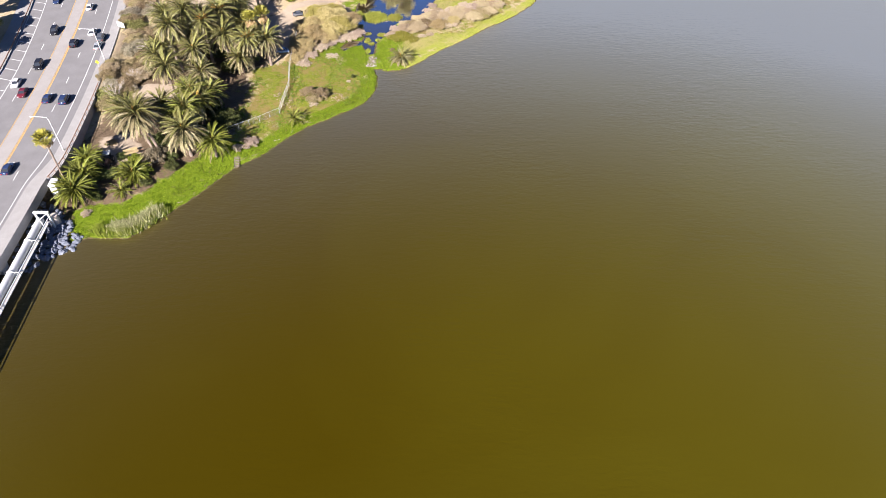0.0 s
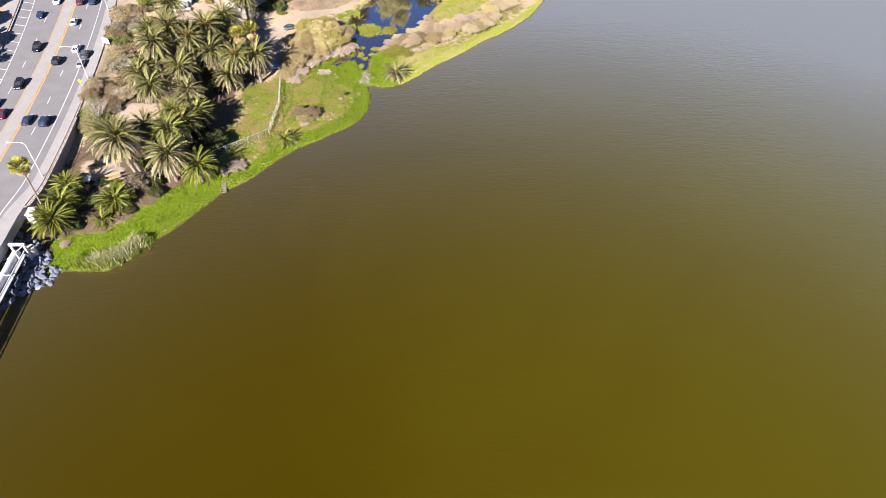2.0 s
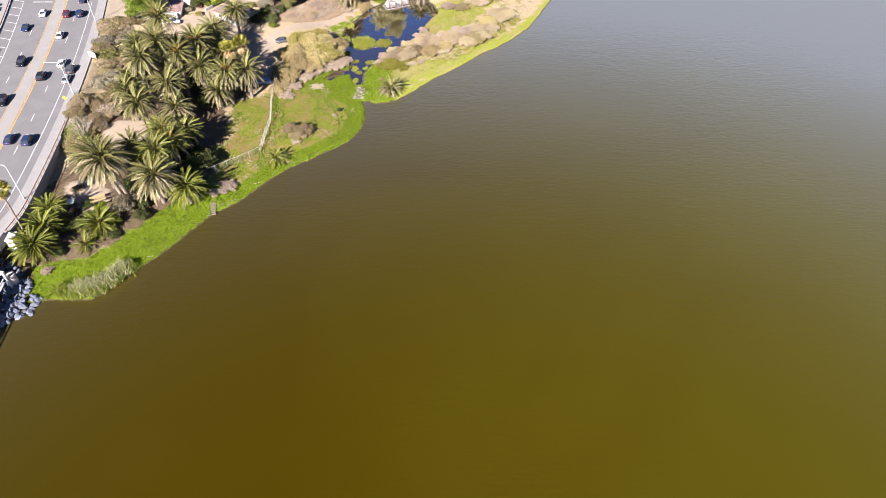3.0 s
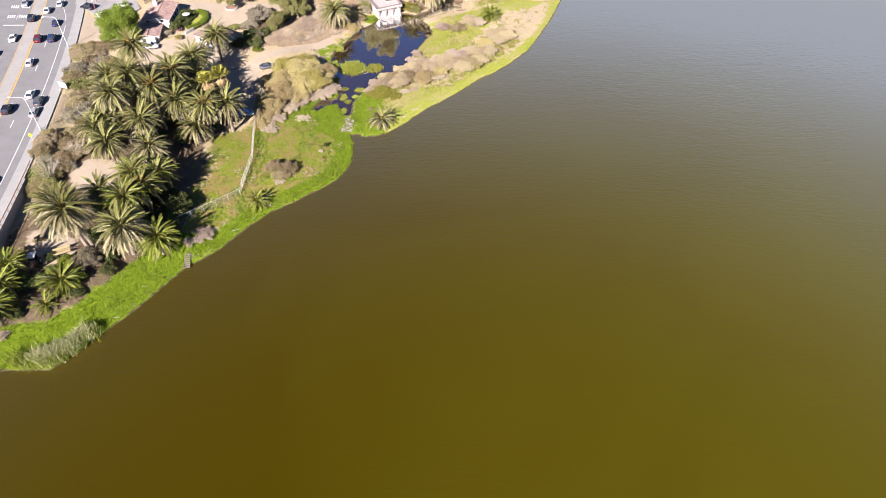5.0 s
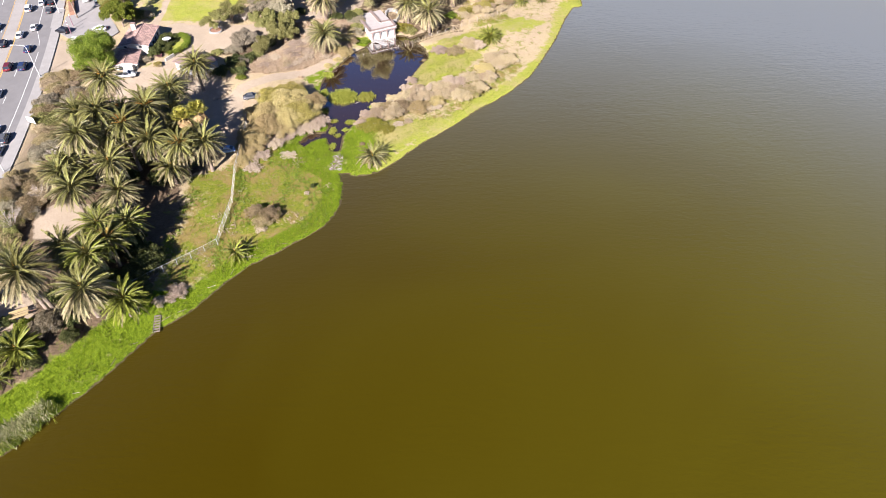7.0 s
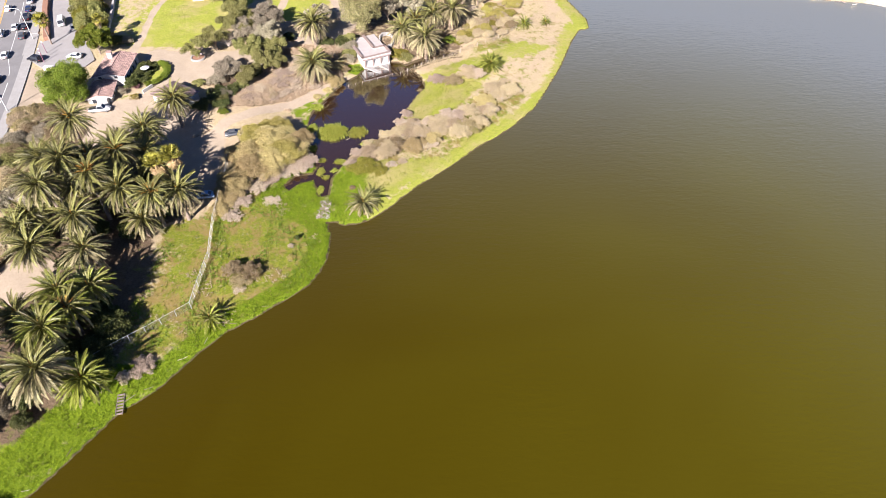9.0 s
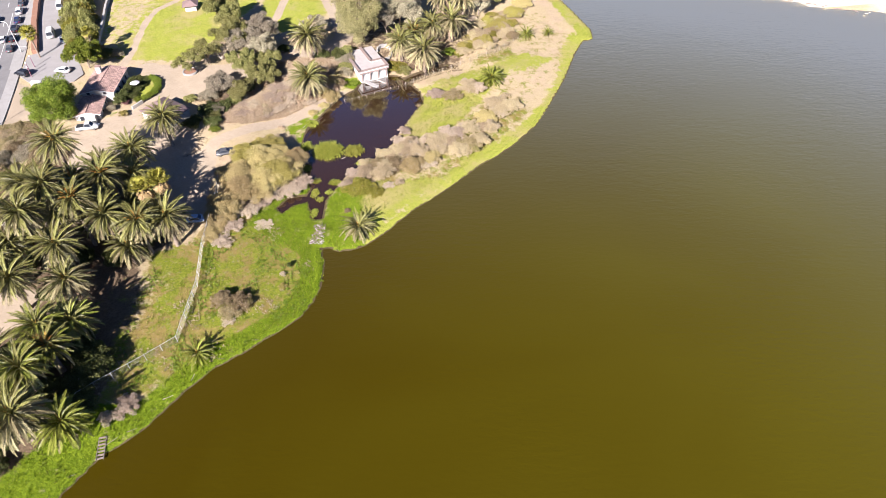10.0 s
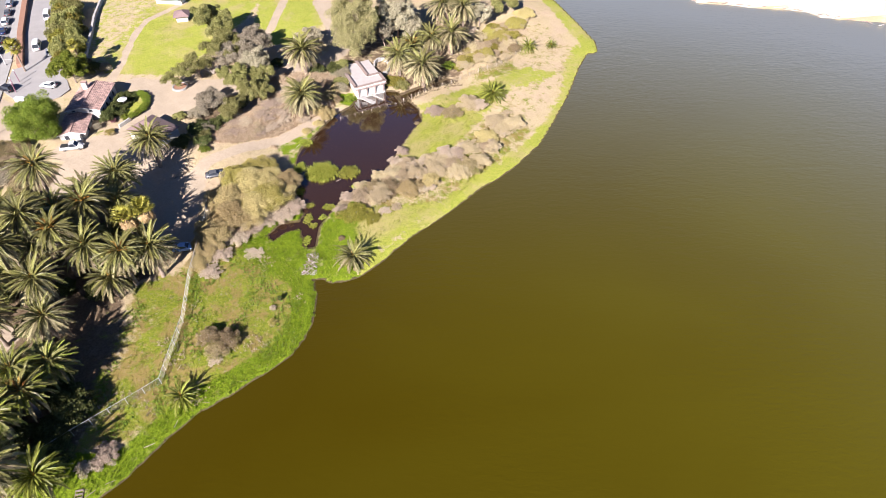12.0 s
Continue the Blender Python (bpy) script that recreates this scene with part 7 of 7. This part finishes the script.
# ---- yard machines ----
tz = height_at(-85.4, 139.4)
tr = thing("tractor", pose(-85.4, 139.4, tz, 0, 0, -80), "old tractor with a white cab roof in the yard", "tractor")
bm = bmesh.new()
box(bm, 0.9, 0, 1.15, 2.2, 0.8, 0.8, 0, 0.08)
box(bm, -0.6, 0, 0.9, 1.2, 1.0, 0.5, 0, 0.05)
part("engine_hood", bm, tr, material=M["rust"])
bm = bmesh.new()
box(bm, -0.6, 0, 1.9, 1.5, 1.4, 1.4, 0, 0.05)
part("cab", bm, tr, material=M["window"])
bm = bmesh.new()
box(bm, -0.6, 0, 2.66, 1.9, 1.7, 0.14, 0, 0.05)
part("cab_roof", bm, tr, material=M["white_paint"])
for x, r, w in ((-0.8, 0.8, 0.45), (1.5, 0.48, 0.3)):
    for s in (-1, 1):
        bm = bmesh.new()
        bmesh.ops.create_cone(bm, cap_ends=True, segments=18, radius1=r, radius2=r, depth=w, matrix=Matrix.Rotation(radians(90), 4, "X"))
        wh = part("wheel", bm, tr, pose(x, s * 0.85, r), material=M["rubber"])
        bm = bmesh.new()
        bmesh.ops.create_cone(bm, cap_ends=True, segments=12, radius1=r * 0.5, radius2=r * 0.5, depth=w + 0.03, matrix=Matrix.Rotation(radians(90), 4, "X"))
        part("rim", bm, wh, material=M["drift"])
bm = bmesh.new()
tube(bm, [(2.0, -0.4, 0.7), (3.1, -0.4, 0.45)], [0.08, 0.08], 6)
tube(bm, [(2.0, 0.4, 0.7), (3.1, 0.4, 0.45)], [0.08, 0.08], 6)
box(bm, 3.3, 0, 0.4, 0.5, 1.9, 0.6, 0, 0.04)
part("loader_bucket", bm, tr, material=M["rust"])
dz = height_at(-81.2, 143.0)
wg = thing("flat_trailer", pose(-81.2, 143.2, dz, 0, 0, 28), "dull yellow flat trailer in the yard", "trailer")
for k in range(4):
    bm = bmesh.new()
    box(bm, 0, -0.72 + 0.48 * k, 0.75, 3.4, 0.3, 0.1, 0, 0.02)
    part("bed_slat", bm, wg, material=M["digger_yellow"])
for k in range(2):
    bm = bmesh.new()
    box(bm, -1.2 + 2.4 * k, 0, 0.63, 0.12, 1.7, 0.12)
    part("bed_bearer", bm, wg, material=M["wood"])
for s in (-1, 1):
    bm = bmesh.new()
    box(bm, 0, s * 0.88, 1.0, 3.4, 0.08, 0.4)
    part("side_board", bm, wg, material=M["digger_yellow"])
    bm = bmesh.new()
    bmesh.ops.create_cone(bm, cap_ends=True, segments=14, radius1=0.36, radius2=0.36, depth=0.22, matrix=Matrix.Rotation(radians(90), 4, "X"))
    part("wheel", bm, wg, pose(-0.3, s * 0.8, 0.36), material=M["rubber"])
bm = bmesh.new()
tube(bm, [(1.7, 0, 0.7), (2.9, 0, 0.45)], [0.06, 0.05], 6)
part("drawbar", bm, wg, material=M["rust"])

# ---- street furniture ----
def street_lamp(x, y, tall=9.6, reach=3.4):
    ob = thing("street_lamp", pose(x, y, ROAD_Z + 0.14), "tall white street lamp with a curved arm", "street lamp", "road lamps")
    bm = bmesh.new()
    tube(bm, [(0, 0, 0), (0, 0, tall * 0.5), (0, 0, tall * 0.92), (-0.25, 0, tall * 0.98), (-0.9, 0, tall)], [0.13, 0.11, 0.085, 0.08, 0.07], 8)
    part("pole", bm, ob, material=M["white_paint"])
    bm = bmesh.new()
    tube(bm, [(-0.9, 0, tall), (-reach, 0, tall + 0.12)], [0.065, 0.05], 6)
    part("arm", bm, ob, material=M["white_paint"])
    bm = bmesh.new()
    box(bm, -reach - 0.3, 0, tall + 0.1, 0.8, 0.34, 0.16, 0, 0.05)
    head = part("lamp_head", bm, ob, material=M["white_paint"])
    bm = bmesh.new()
    box(bm, -reach - 0.35, 0, tall + 0.005, 0.5, 0.24, 0.05)
    part("lens", bm, head, material=M["lamp_clear"])
    bm = bmesh.new()
    tube(bm, [(0, 0, 0), (0, 0, 0.35)], [0.24, 0.2], 8)
    part("base_cover", bm, ob, material=M["concrete"])


for x, y in ((-96.4, 141.0), (-103.3, 186.1), (-114.1, 231.0), (-125.5, 272.6)):
    street_lamp(x, y)
ys = thing("warning_sign", pose(-102.3, 180.2, ROAD_Z + 0.14, 0, 0, -8), "yellow diamond warning sign on a thin post", "road sign")
bm = bmesh.new()
tube(bm, [(0, 0, 0), (0, 0, 2.9)], [0.035, 0.035], 6)
part("post", bm, ys, material=M["galvanised"])
bm = bmesh.new()
box(bm, 0, 0, 0, 0.9, 0.03, 0.9, 0, 0.008)
plate = part("plate", bm, ys, pose(0, -0.06, 2.55, 0, 45, 0), material=M["yellow_sign"])
bm = bmesh.new()
box(bm, 0, -0.022, 0, 0.34, 0.012, 0.12)
part("symbol_bar", bm, plate, material=M["rubber"])
# pale information board on the pavement's outer edge
bd = thing("roadside_board", pose(-105.6, 206.8, ROAD_Z - 0.2, 0, 0, -24), "large blank white roadside board on two posts", "sign board")
for s in (-1, 1):
    bm = bmesh.new()
    tube(bm, [(s * 1.2, 0, -0.6), (s * 1.2, 0, 2.2)], [0.08, 0.08], 6)
    part("post", bm, bd, material=M["wood"])
bm = bmesh.new()
box(bm, 0, -0.1, 1.4, 2.8, 0.12, 1.7, 0, 0.02)
part("panel", bm, bd, material=M["white_paint"])
# white cabinet at the driveway mouth
cb = thing("utility_cabinet", pose(-111.8, 252.6, height_at(-111.8, 252.6), 0, 0, -12), "white utility cabinet beside the driveway", "cabinet")
bm = bmesh.new()
box(bm, 0, 0, 0.8, 3.0, 1.2, 1.6, 0, 0.05)
part("body", bm, cb, material=M["white_paint"])
bm = bmesh.new()
box(bm, 0, -0.615, 0.8, 1.3, 0.03, 1.3)
part("door", bm, cb, material=M["concrete"])
bm = bmesh.new()
box(bm, 0, 0, -0.05, 3.3, 1.5, 0.2)
part("plinth", bm, cb, material=M["concrete"])
# slim posts beside the driveway mouth
def marker_post(x, y, tall):
    ob = thing("marker_post", pose(x, y, ROAD_Z - 0.05), "slim pinkish wooden post with a small pale panel", "post", "driveway posts")
    bm = bmesh.new()
    tube(bm, [(0, 0, -0.3), (0, 0, tall)], [0.12, 0.09], 8)
    part("shaft", bm, ob, material=M["plum"])
    bm = bmesh.new()
    box(bm, 0, -0.12, tall - 0.25, 0.4, 0.06, 0.36, 0, 0.015)
    part("panel", bm, ob, material=M["white_paint"])


for x, y, tall in ((-116.9, 259.6, 3.6), (-117.3, 263.2, 3.9), (-115.7, 257.6, 3.4)):
    marker_post(x, y, tall)
